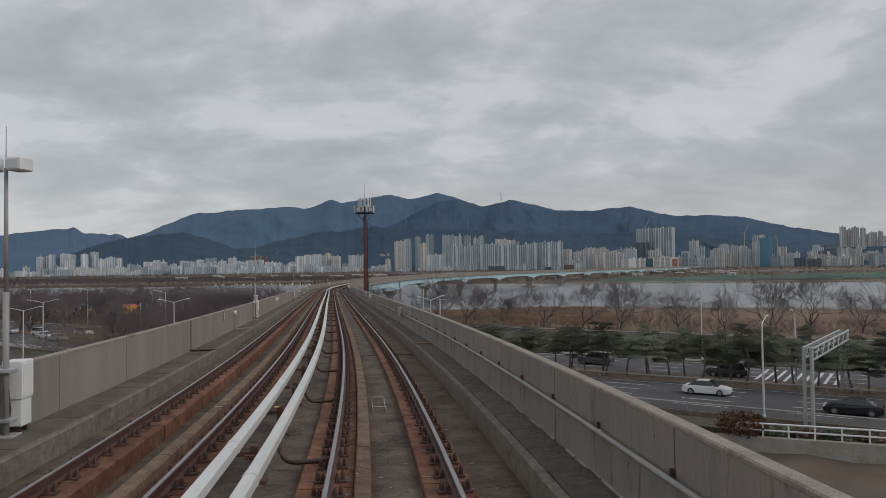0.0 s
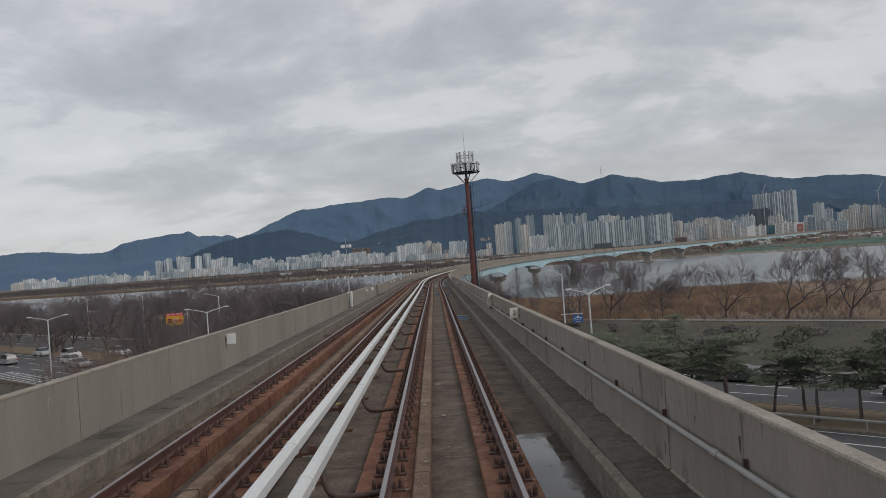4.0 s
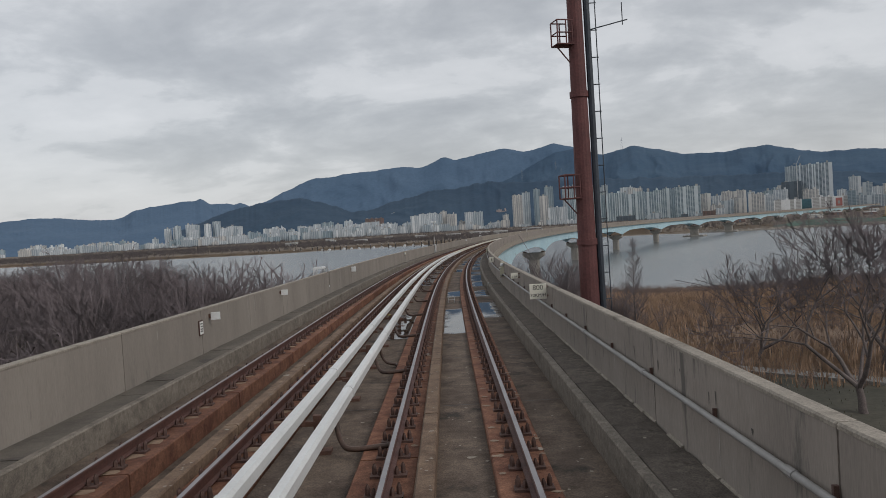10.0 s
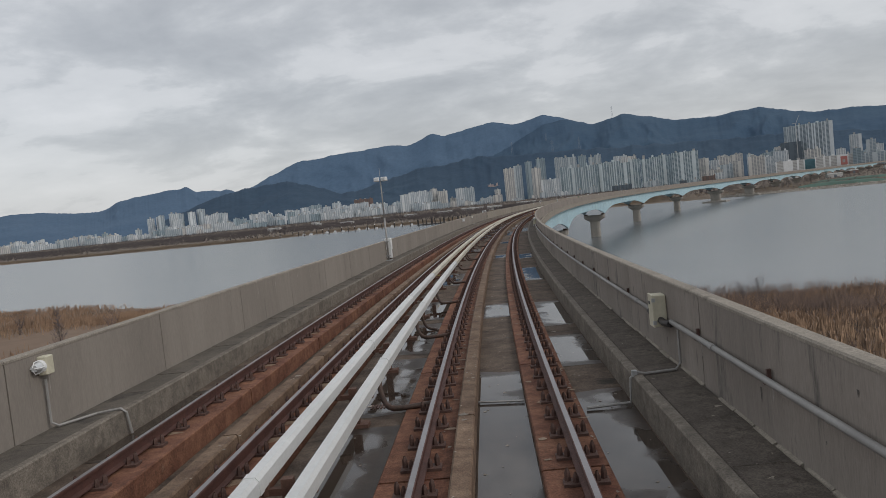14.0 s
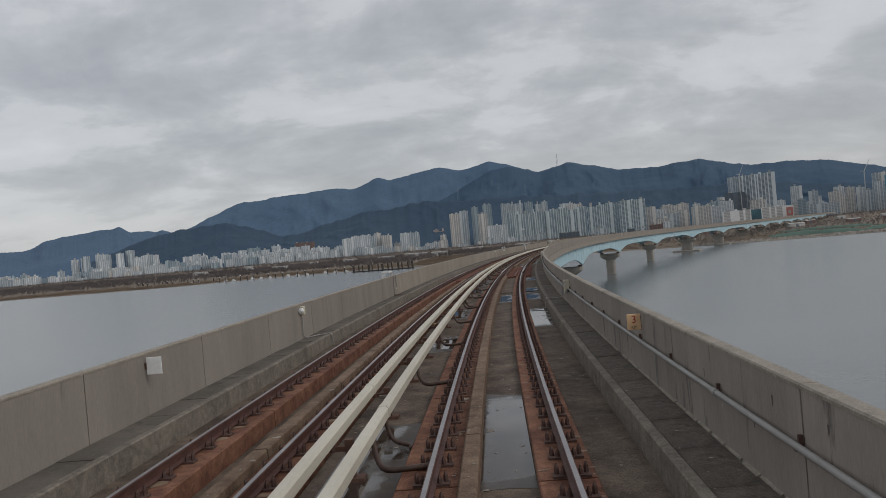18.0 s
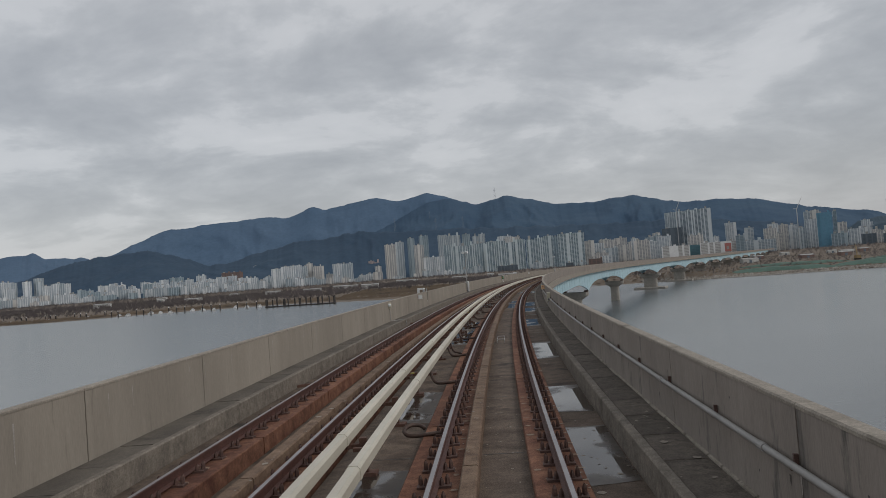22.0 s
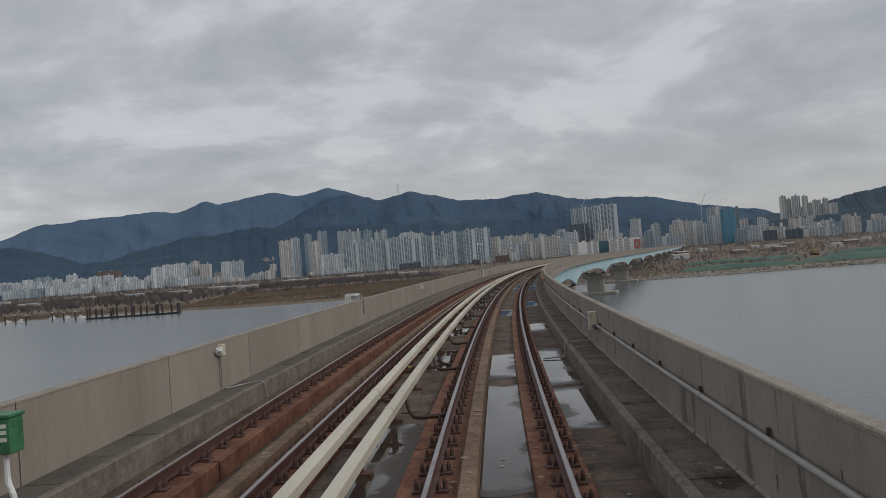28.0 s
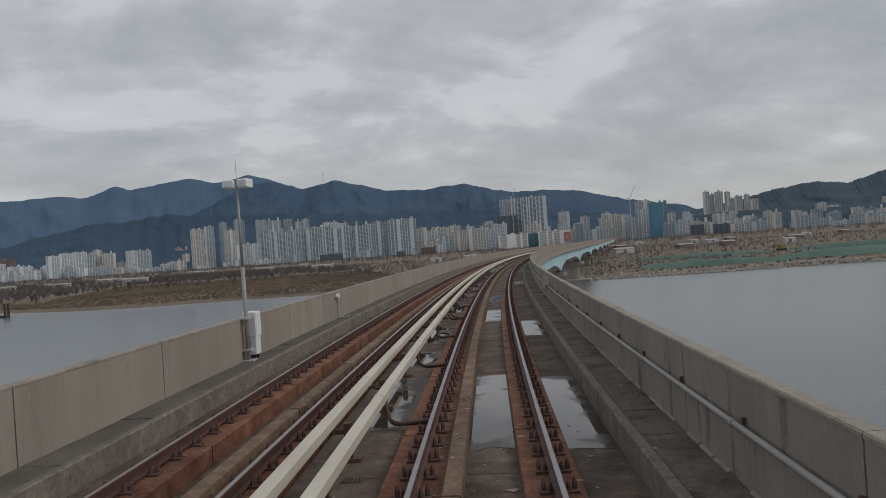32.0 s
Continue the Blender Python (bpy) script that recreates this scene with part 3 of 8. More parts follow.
def clip_cloud(name, parent, lats, spans, pitch):
    """All further fasteners of a track as one mesh."""
    base = np.array([v.co[:] for v in FASTENER_FAR.vertices])
    polys = [tuple(p.vertices) for p in FASTENER_FAR.polygons]
    verts, faces = [], []
    for lat in lats:
        for s0, s1 in spans:
            s = s0
            while s < s1:
                m = np.array(frame_at(s, lat))
                off = len(verts)
                verts += list(map(tuple, base @ m[:3, :3].T + m[:3, 3]))
                faces += [tuple(off + i for i in p) for p in polys]
                s += pitch
    return tagged(mesh_ob(name, verts, faces, dark_iron, parent), kind="stuff")


def build_track(c, mirror, near, label):
    track = thing("railway_track", Matrix.Identity(4), label, "railway track", "railway tracks", "structure")
    for sign in (1, -1):
        lat = c + sign * GAUGE
        sweep("rail", rail_section(lat), -12, S_FAR, 2.0, [rail_m, shine_m], track, "rusty rail with polished head", top=(6,))
    # plinths under the rails, in blocks with narrow gaps; the guard upstand inside the inner rail
    for sign in (1, -1):
        s = -9.0
        lat = c + sign * GAUGE
        a, b = sorted((lat + sign * 0.27, lat - sign * 0.36))
        if sign * mirror > 0:
            a, b = sorted((lat + sign * 0.40, lat - sign * 0.30))
        while s < S_END:
            e = s + 4.5
            a0, e0 = (s, min(e, SLEEPERS[0])) if s < SLEEPERS[0] else (max(s, SLEEPERS[1]), e)
            if e0 - a0 > 0.3:
                sweep("plinth", chamfer(a, b, TROUGH - 0.02, -0.184, 0.015), a0 + 0.02, e0 - 0.02, 2.3, plinth_m, track)
            s = e
        sweep("far_plinth", rect(a, b, TROUGH - 0.02, -0.184), S_END, S_FAR, 8.0, plinth_m, track)
    g0, g1 = sorted((c + mirror * 0.24, c + mirror * 0.44))
    s = -9.0
    while s < S_END:
        e = s + 4.5
        a0, e0 = s + 1.6, e + 1.6
        a0, e0 = (a0, min(e0, SLEEPERS[0])) if a0 < SLEEPERS[0] else (max(a0, SLEEPERS[1]), e0)
        if e0 - a0 > 0.3:
            sweep("guard_upstand", chamfer(g0, g1, TROUGH - 0.02, -0.06, 0.02), a0 + 0.02, e0 - 0.02, 2.3, upstand_m, track)
        s = e
    sweep("far_upstand", rect(g0, g1, TROUGH - 0.02, -0.06), S_END, S_FAR, 8.0, upstand_m, track)
    pitch = 0.66
    for sign in (1, -1):
        s = near[0]
        while s < near[1]:
            share("fastener", FASTENER, track, frame_at(s, c + sign * GAUGE))
            s += pitch
    lats = (c + GAUGE, c - GAUGE)
    clip_cloud("fasteners", track, lats, [(near[1] + 0.3, SLEEPERS[0]), (SLEEPERS[1], 640.0)] + ([(-8.0, near[0])] if near[0] > 4 else []), pitch)
    # smears of pale bedding mortar under some of the fasteners
    V, F = [], []
    rn = random.Random(int(c * 10) + 3)
    for sign in (1, -1):
        s = near[0]
        while s < 560.0:
            if rn.random() < 0.4 and not SLEEPERS[0] - 0.4 < s < SLEEPERS[1] + 0.4:
                w, ln, o, b = rn.uniform(0.2, 0.25), rn.uniform(0.09, 0.17), rn.uniform(-0.03, 0.03), len(V)
                V += [at(s + o + ln * math.sin(6.283 * i / 10) * rn.uniform(0.6, 1.1), c + sign * GAUGE + w * math.cos(6.283 * i / 10) * rn.uniform(0.8, 1.08), -0.180) for i in range(10)]
                F.append(tuple(range(b, b + 10)))
            s += pitch
    tagged(mesh_ob("mortar_smears", V, F, mortar_m, track), kind="stuff")
    return track


track_right = build_track(0.0, 1, (2.0, 100.0), "rusty railway track on concrete plinths with puddles between")
track_left = build_track(SPACING, -1, (4.0, 56.0), "second rusty railway track on concrete plinths beside ours")

# conductor bars between the tracks, on brackets
MID = 1.77
conductor = thing("conductor_rail", Matrix.Identity(4), "pair of cream covered power rails on steel brackets between tracks", "power rail", kind="structure")
for k, lat in enumerate((MID - 0.235, MID + 0.235)):
    s = -10.0 + 1.6 * k
    while s < 640.0:
        paint = cover_m if s > 200 else cover_white
        sweep("cover", [(lat - 0.075, 0.16), (lat + 0.075, 0.16), (lat + 0.075, 0.27), (lat + 0.045, 0.305), (lat - 0.045, 0.305), (lat - 0.075, 0.27)], s + 0.006, s + 5.994, 2.0, paint, conductor)
        sweep("joint_sleeve", [(lat - 0.082, 0.155), (lat + 0.082, 0.155), (lat + 0.082, 0.275), (lat + 0.05, 0.312), (lat - 0.05, 0.312), (lat - 0.082, 0.275)], s - 0.05, s + 0.05, 0.1, paint, conductor)
        s += 6.0
    sweep("far_cover", rect(lat - 0.075, lat + 0.075, 0.16, 0.30), 640.0, S_FAR, 8.0, cover_m, conductor)


def bracket_mesh():
    bm = bmesh.new()
    box(bm, -0.16, -0.10, FLOOR, 0.16, 0.10, FLOOR + 0.05)
    box(bm, -0.05, -0.04, FLOOR, 0.05, 0.04, 0.20)
    box(bm, -0.25, -0.03, 0.06, 0.25, 0.03, 0.12)
    for sx in (-1, 1):
        tube(bm, (sx * 0.20, 0, 0.06), (sx * 0.20, 0, 0.17), 0.045, n=8)
    me = bpy.data.meshes.new("bracket")
    bm.to_mesh(me)
    bm.free()
    me.materials.append(rust_m)
    return me


BRACKET = bracket_mesh()
s = 0.8
while s < 560:
    share("bracket", BRACKET, conductor, frame_at(s, MID))
    s += 3.0

# ---- water, ground, roads ----
WATER, GROUND = -16.0, -11.2


def marina_basin(x):
    """The marina basin cut back into the far bank."""
    return 55.0 * math.exp(-((x + 205) / 105.0) ** 4)


def terrain(x, y):
    """Height of the land: a flat park and road shelf, a low bank to the river, a far bank, hills behind."""
    near = 286.0 - 0.30 * x + 10 * noise.noise((x * 0.012, 1.7, 0)) + 16 * math.exp(-((x - 60) / 60.0) ** 2) - 25 * math.exp(-((x - 5) / 28.0) ** 2)
    far = 800.0 - 0.22 * x + 14 * noise.noise((x * 0.006, 9.1, 0)) + marina_basin(x)
    if x > 70:
        far = 790.0 - 0.36 * x + 8 * noise.noise((x * 0.01, 4.1, 0))
    if y < (near + far) / 2:
        t = (near - y)
        base = GROUND
    else:
        t = (y - far)
        base = -13.0
    if t < -12:
        h = WATER - 3.0
    elif t < 3:
        h = WATER - 3.0 + (t + 12) / 15.0 * 4.0
    elif t < 60:
        u = (t - 3) / 57.0
        h = (WATER + 1.0) + (base - WATER - 1.0) * u * u * (3 - 2 * u)
    else:
        h = base
    if y > far + 60:
        h += 8.0 * min(1.0, (y - far - 60) / 2600.0)
    if x > 9 and 20 < y < 80:                         # lower ground in front of the retaining wall
        front = -0.363 * (x - 22.0) - 0.932 * (y - 56.5)
        h -= 1.7 * min(1.0, max(0.0, (front + 2.0) / 4.0)) * min(1.0, (x - 9) / 4.0)
    return h + (0.25 * noise.noise((x * 0.05, y * 0.05, 0)) if t > 4 else 0)


def ground_sheet():
    xs = sorted(set([-4800, -3600, -2800, -2200, -1800, -1400, -1100] + list(range(-900, -300, 30)) + list(range(-300, 420, 12)) + list(range(8, 72, 4)) + list(range(420, 900, 30)) + [900, 1100, 1400, 1800, 2400, 3200, 4800]))
    ys = sorted(set([-1500, -900, -500, -300] + list(range(-200, 230, 24)) + list(range(16, 84, 4)) + list(range(230, 380, 8)) + list(range(380, 660, 40)) + list(range(660, 1020, 10)) + [1060, 1120, 1200, 1300, 1450, 1700, 2000, 2400, 3000, 3800, 4900]))
    verts = [(x, y, terrain(x, y)) for y in ys for x in xs]
    n = len(xs)
    faces = [(j * n + i, j * n + i + 1, (j + 1) * n + i + 1, (j + 1) * n + i) for j in range(len(ys) - 1) for i in range(n - 1)]
    return mesh_ob("ground", verts, faces, ground_m, smooth=True)


tagged(ground_sheet(), "winter parkland and river bank with brown grass", "ground", kind="structure")
tagged(mesh_ob("water", [(-4800, 150, WATER), (4800, 150, WATER), (4800, 1250, WATER), (-4800, 1250, WATER)], [(0, 1, 2, 3)], river_m), "wide calm grey river", "river", kind="structure")

# ---- the blue haunched girders and piers of the river bridge ----
girder_m = mat("pale_blue_paint", (0.36, 0.53, 0.60), (0.43, 0.60, 0.66), 0.08, 0.5, 6, 0.04, spots=(0.30, 0.45, 0.52), spot_at=0.66, spot_scale=0.2)
pier_m = mat("pier_concrete", (0.25, 0.235, 0.21), (0.32, 0.30, 0.27), 0.3, 0.9, 12, 0.15, spots=(0.19, 0.175, 0.155), spot_at=0.6, spot_scale=0.4)
PIERS = [180.0 + 84.0 * i for i in range(17)]


def girder_depth(s):
    d = min(abs(s - p) for p in PIERS)
    u = max(0.0, 1 - d / 26.0)
    return 2.6 + 2.2 * u * u


def girder():
    bridge = thing("river_bridge", Matrix.Identity(4), "pale blue haunched steel bridge girder on concrete piers", "bridge", kind="structure")
    ss = np.arange(140.0, 1500.0, 4.0)
    for lo, hi, nm in ((-1.9, -1.5, "girder"), (SPACING + 1.5, SPACING + 1.9, "girder")):
        verts, faces = [], []
        for s in ss:
            d = girder_depth(s)
            verts += [at(s, lo, FLOOR - 0.5), at(s, hi, FLOOR - 0.5), at(s, hi, FLOOR - 0.5 - d), at(s, lo, FLOOR - 0.5 - d)]
        for i in range(len(ss) - 1):
            for j in range(4):
                a, b = i * 4 + j, i * 4 + (j + 1) % 4
                faces.append((a, b, b + 4, a + 4))
        mesh_ob(nm, verts, faces, girder_m, bridge)
    sweep("soffit", rect(-1.5, SPACING + 1.5, FLOOR - 1.4, FLOOR - 1.0), 140, 1500, 6.0, girder_m, bridge)
    sweep("edge_beam", rect(PAR_R - 0.42, PAR_R - 0.24, FLOOR - 0.75, FLOOR + 0.15), -12, S_FAR, 6.0, coping_m, bridge)
    sweep("edge_beam", rect(PAR_L + 0.24, PAR_L + 0.42, FLOOR - 0.75, FLOOR + 0.15), -12, S_FAR, 6.0, coping_m, bridge)
    # stiffener ribs on the outer face
    for s in np.arange(400.0, 900.0, 6.0):
        d = girder_depth(s)
        bm = bmesh.new()
        box(bm, -0.06, -0.05, -d, 0.06, 0.05, 0)
        ob = part("stiffener", bm, girder_m, bridge)
        ob.matrix_local = frame_at(s, -1.88, FLOOR - 0.5)
    return bridge


bridge = girder()


def pier(s, wide):
    top = FLOOR - 0.5 - girder_depth(s)
    z = at(s, 0).z
    p = thing("bridge_pier", frame_at(s, MID), "grey concrete river pier with a flared cap" if not wide else "broad concrete river pier on a low pile cap", "bridge pier", "bridge piers")
    bm = bmesh.new()
    half = 1.6 if not wide else 3.2
    n = 12
    rings = []
    for zz, rx, ry in ((WATER - z - 2, half, 1.4), (top - 2.6, half, 1.4), (top - 1.4, half + 1.9, 1.7), (top - 0.4, half + 2.0, 1.7)):
        rings.append([bm.verts.new((rx * (abs(math.cos(a)) ** 0.5) * (1 if math.cos(a) >= 0 else -1), ry * (abs(math.sin(a)) ** 0.5) * (1 if math.sin(a) >= 0 else -1), zz)) for a in [2 * math.pi * (i + 0.5) / n for i in range(n)]])
    for a, b in zip(rings, rings[1:]):
        for i in range(n):
            bm.faces.new((a[i], a[(i + 1) % n], b[(i + 1) % n], b[i]))
    bm.faces.new(rings[-1])
    part("shaft", bm, pier_m, p)
    for sx in (-1, 1):
        bm = bmesh.new()
        box(bm, sx * 2.9 - 0.5, -0.6, top - 0.4, sx * 2.9 + 0.5, 0.6, top + 0.02)
        part("bearing", bm, dark_iron, p)
    if wide:
        bm = bmesh.new()
        box(bm, -7.5, -4.2, WATER - z - 1.5, 7.5, 4.2, WATER - z + 0.9, 0.2)
        part("pile_cap", bm, pier_m, p)
    return p


for s in PIERS[1:]:
    pier(s, s > 640)

# ---- mountains ----
def forest(name, a, b, bare, relief=26.0):
    """Wooded slopes, distance haze put into the colours: tone in broad patches, spurs and gullies as relief and painted
    shade, speckled canopy, bare scars.
    """
    m = bpy.data.materials.new(name)
    m.use_nodes = True
    n, l = m.node_tree.nodes, m.node_tree.links
    bsdf = n["Principled BSDF"]
    bsdf.inputs["Roughness"].default_value, bsdf.inputs["Specular IOR Level"].default_value = 0.95, 0.1
    co = n.new("ShaderNodeTexCoord")
    warp = n.new("ShaderNodeTexNoise")
    warp.inputs["Scale"].default_value, warp.inputs["Detail"].default_value = 0.0016, 3.0
    l.new(co.outputs["Object"], warp.inputs["Vector"])
    shift = n.new("ShaderNodeVectorMath")
    shift.operation = "MULTIPLY_ADD"
    shift.inputs[1].default_value = (420, 420, 420)
    l.new(warp.outputs["Color"], shift.inputs[0])
    l.new(co.outputs["Object"], shift.inputs[2])

    def tex(scale, detail, rough=0.55, kind="FBM", src=None):
        t = n.new("ShaderNodeTexNoise")
        t.noise_type = kind
        t.inputs["Scale"].default_value, t.inputs["Detail"].default_value, t.inputs["Roughness"].default_value = scale, detail, rough
        l.new(src or shift.outputs[0], t.inputs["Vector"])
        return t.outputs["Fac"]

    def span(src, lo, hi, a0=0.0, a1=1.0):
        r = n.new("ShaderNodeMapRange")
        for key, v in (("From Min", lo), ("From Max", hi), ("To Min", a0), ("To Max", a1)):
            r.inputs[key].default_value = v
        l.new(src, r.inputs["Value"])
        return r.outputs[0]

    def mixed(fac, c1, c2, mode="MIX"):
        x = n.new("ShaderNodeMixRGB")
        x.blend_type = mode
        for i, v in enumerate((fac, c1, c2)):
            if isinstance(v, tuple):
                x.inputs[i].default_value = (*v, 1)
            elif isinstance(v, float):
                x.inputs[i].default_value = v
            else:
                l.new(v, x.inputs[i])
        return x.outputs[0]
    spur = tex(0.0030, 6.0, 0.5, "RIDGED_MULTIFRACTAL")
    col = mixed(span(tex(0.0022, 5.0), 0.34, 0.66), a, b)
    # spurs lighter, gullies darker: relief shade put into the colour
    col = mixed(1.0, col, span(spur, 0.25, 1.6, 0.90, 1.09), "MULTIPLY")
    col = mixed(1.0, col, span(tex(0.055, 4.0, 0.7, src=co.outputs["Object"]), 0.3, 0.7, 0.90, 1.10), "MULTIPLY")
    scar = n.new("ShaderNodeMath")
    scar.operation = "MULTIPLY"
    l.new(span(tex(0.0075, 6.0, 0.65), 0.63, 0.72, 0.0, 0.8), scar.inputs[0])
    l.new(span(spur, 0.5, 1.1), scar.inputs[1])
    col = mixed(scar.outputs[0], col, bare)
    l.new(col, bsdf.inputs["Base Color"])
    bp = n.new("ShaderNodeBump")
    bp.inputs["Strength"].default_value, bp.inputs["Distance"].default_value = 0.3, relief
    l.new(spur, bp.inputs["Height"])
    l.new(bp.outputs[0], bsdf.inputs["Normal"])
    MATS[name] = m
    return m


# the blue in these colours is painted distance haze, paler on farther ridges
forest_m = forest("hazed_far_forest", (0.056, 0.084, 0.110), (0.070, 0.102, 0.130), (0.120, 0.120, 0.118))
ridge_m = forest("hazed_distant_forest", (0.084, 0.136, 0.208), (0.098, 0.153, 0.228), (0.122, 0.172, 0.238))
near_forest_m = forest("hazed_near_forest", (0.044, 0.074, 0.114), (0.056, 0.090, 0.132), (0.072, 0.102, 0.138), 18.0)
east_m = forest("hazed_eastern_forest", (0.052, 0.092, 0.146), (0.064, 0.108, 0.162), (0.080, 0.122, 0.172))


def ridge(name, xs, hs, dist, foot, material, label, back=500.0, rough=1.0):
    """A wooded ridge: crest heights hs over bearings xs (degrees right of +y), spurs and gullies towards the river."""
    n, rows = 560, 30
    az = np.linspace(xs[0], xs[-1], n)
    crest = np.interp(az, xs, hs)
    k = np.ones(5) / 5
    crest = np.convolve(np.pad(crest, 2, mode="edge"), k, "valid")
    verts, faces = [], []
    for j in range(rows + 3):
        v = j / rows
        for i in range(n):
            a = radians(az[i])
            ux, uy = math.sin(a), math.cos(a)
            top = crest[i] + rough * (7 * noise.fractal((az[i] * 1.1, 3.0, dist * 0.001), 1.0, 2.0, 5) + 2.6 * noise.noise((az[i] * 9, 1.0, 0)) + 1.6 * noise.noise((az[i] * 27, 4.0, 0)))
            if v <= 1:
                d = dist - foot * (1 - v)
                lean = az[i] * 0.26 + 1.1 * noise.noise((az[i] * 0.20, v * 1.6, dist * 0.003))
                g = noise.ridged_multi_fractal((lean, v * 1.9, dist * 0.002), 0.9, 2.1, 5, 1.0, 2.0)
                w = (1 - v) * v * 4
                z = -14 + (top + 14) * min(1.0, (v ** 0.95) * (1 - 0.035 * w * (1.6 - g)))
                d -= foot * 0.05 * (g - 1.0) * w ** 0.7
            else:
                d = dist + back * (v - 1) * rows / 2
                z = -14 + (top + 14) * max(0.0, 1 - (v - 1) * rows / 2.0)
            verts.append((ux * d, uy * d, z))
    for j in range(rows + 2):
        for i in range(n - 1):
            a = j * n + i
            faces.append((a, a + 1, a + n + 1, a + n))
    return tagged(mesh_ob(name, verts, faces, material, smooth=True), label, "mountain", kind="structure")


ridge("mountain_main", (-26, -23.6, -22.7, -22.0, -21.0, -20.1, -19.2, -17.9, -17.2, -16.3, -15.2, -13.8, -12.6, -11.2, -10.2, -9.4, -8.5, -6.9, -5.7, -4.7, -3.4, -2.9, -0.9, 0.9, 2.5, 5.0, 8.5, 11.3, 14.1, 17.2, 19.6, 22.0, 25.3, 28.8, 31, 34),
      (120, 210, 240, 268, 302, 336, 355, 354, 373, 374, 380, 391, 397, 385, 415, 444, 425, 443, 464, 472, 450, 444, 482, 440, 390, 428, 356, 346, 364, 296, 296, 278, 204, 156, 90, 40), 4600, 500, ridge_m, "long wooded mountain ridge painted hazy blue-grey, with bare gullies", rough=0.7)
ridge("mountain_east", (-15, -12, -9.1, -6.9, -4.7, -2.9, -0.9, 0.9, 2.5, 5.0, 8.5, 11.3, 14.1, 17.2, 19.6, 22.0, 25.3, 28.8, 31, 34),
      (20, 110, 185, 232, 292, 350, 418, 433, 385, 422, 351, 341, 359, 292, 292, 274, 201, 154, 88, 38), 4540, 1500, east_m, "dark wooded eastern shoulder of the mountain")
ridge("mountain_west", (-46, -40.6, -38.6, -37.2, -35.1, -33.5, -32.8, -32.3, -31.7, -31.1, -30.4, -29.0, -28.4, -28.0, -27.7, -27.4, -27.0, -26.5, -25.9, -25.3, -24.9, -24.5, -23, -19), (150, 177, 192, 190, 168, 167, 182, 208, 216, 232, 238, 252, 255, 258, 268, 254, 231, 234, 230, 221, 231, 220, 140, 20), 4650, 900, ridge_m, "mountain ridge far beyond the city, painted pale hazy blue", rough=0.6)
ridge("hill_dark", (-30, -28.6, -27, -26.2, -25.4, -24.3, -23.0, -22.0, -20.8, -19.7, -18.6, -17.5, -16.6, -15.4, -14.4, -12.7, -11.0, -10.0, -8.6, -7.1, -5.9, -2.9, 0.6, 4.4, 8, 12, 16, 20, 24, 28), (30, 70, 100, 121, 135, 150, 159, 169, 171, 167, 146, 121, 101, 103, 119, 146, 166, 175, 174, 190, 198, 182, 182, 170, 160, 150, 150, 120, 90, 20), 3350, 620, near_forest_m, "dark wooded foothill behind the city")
ridge("hill_east", (26, 27.5, 29.7, 31.8, 33.2, 36.2, 37.8, 39.3, 40.5, 43, 48), (40, 76, 98, 112, 136, 160, 142, 172, 195, 210, 150), 3500, 700, forest_m, "dark wooded hill behind pale apartment blocks")

ridge("hill_estate", (24.5, 25.5, 26.8, 28, 30, 32, 34, 38, 44), (-12, 14, 36, 47, 52, 46, 40, 44, 30), 2640, 140, forest_m, "low wooded slope below the hilltop apartments", rough=0.4)

# ---- the city across the river ----


def facade(name, wall, glass, floor=3.0):
    """Recessed window bays: dark glass crossed by pale floor bands."""
    m = bpy.data.materials.new(name)
    m.use_nodes = True
    n, l = m.node_tree.nodes, m.node_tree.links
    b = n["Principled BSDF"]
    b.inputs["Roughness"].default_value = 0.45
    co = n.new("ShaderNodeTexCoord")
    sep = n.new("ShaderNodeSeparateXYZ")
    l.new(co.outputs["Object"], sep.inputs[0])

    def fract(src, period, edge):
        d = n.new("ShaderNodeMath")
        d.operation = "DIVIDE"
        d.inputs[1].default_value = period
        l.new(src, d.inputs[0])
        f = n.new("ShaderNodeMath")
        f.operation = "FRACT"
        l.new(d.outputs[0], f.inputs[0])
        g = n.new("ShaderNodeMath")
        g.operation = "GREATER_THAN"
        g.inputs[1].default_value = edge
        l.new(f.outputs[0], g.inputs[0])
        return g.outputs[0]
    mx = n.new("ShaderNodeMixRGB")
    mx.inputs[1].default_value, mx.inputs[2].default_value = (*glass, 1), (*wall, 1)
    band = n.new("ShaderNodeMath")
    band.operation = "MULTIPLY"
    band.inputs[1].default_value = 0.5
    l.new(fract(sep.outputs[2], floor, 0.60), band.inputs[0])
    l.new(band.outputs[0], mx.inputs[0])
    nz = n.new("ShaderNodeTexNoise")
    nz.inputs["Scale"].default_value = 0.25
    l.new(co.outputs["Object"], nz.inputs["Vector"])
    mr = n.new("ShaderNodeMapRange")
    mr.inputs["To Min"].default_value, mr.inputs["To Max"].default_value = 0.75, 1.25
    l.new(nz.outputs["Fac"], mr.inputs["Value"])
    mm = n.new("ShaderNodeMixRGB")
    mm.blend_type, mm.inputs[0].default_value = "MULTIPLY", 1.0
    l.new(mx.outputs[0], mm.inputs[1])
    l.new(mr.outputs[0], mm.inputs[2])
    l.new(mm.outputs[0], b.inputs["Base Color"])
    return m


def wallmat(name, c):
    return mat(name, tuple(0.92 * v for v in c), tuple(1.05 * v for v in c), 0.05, 0.8, 0.6, 0.0, rand=0.07)


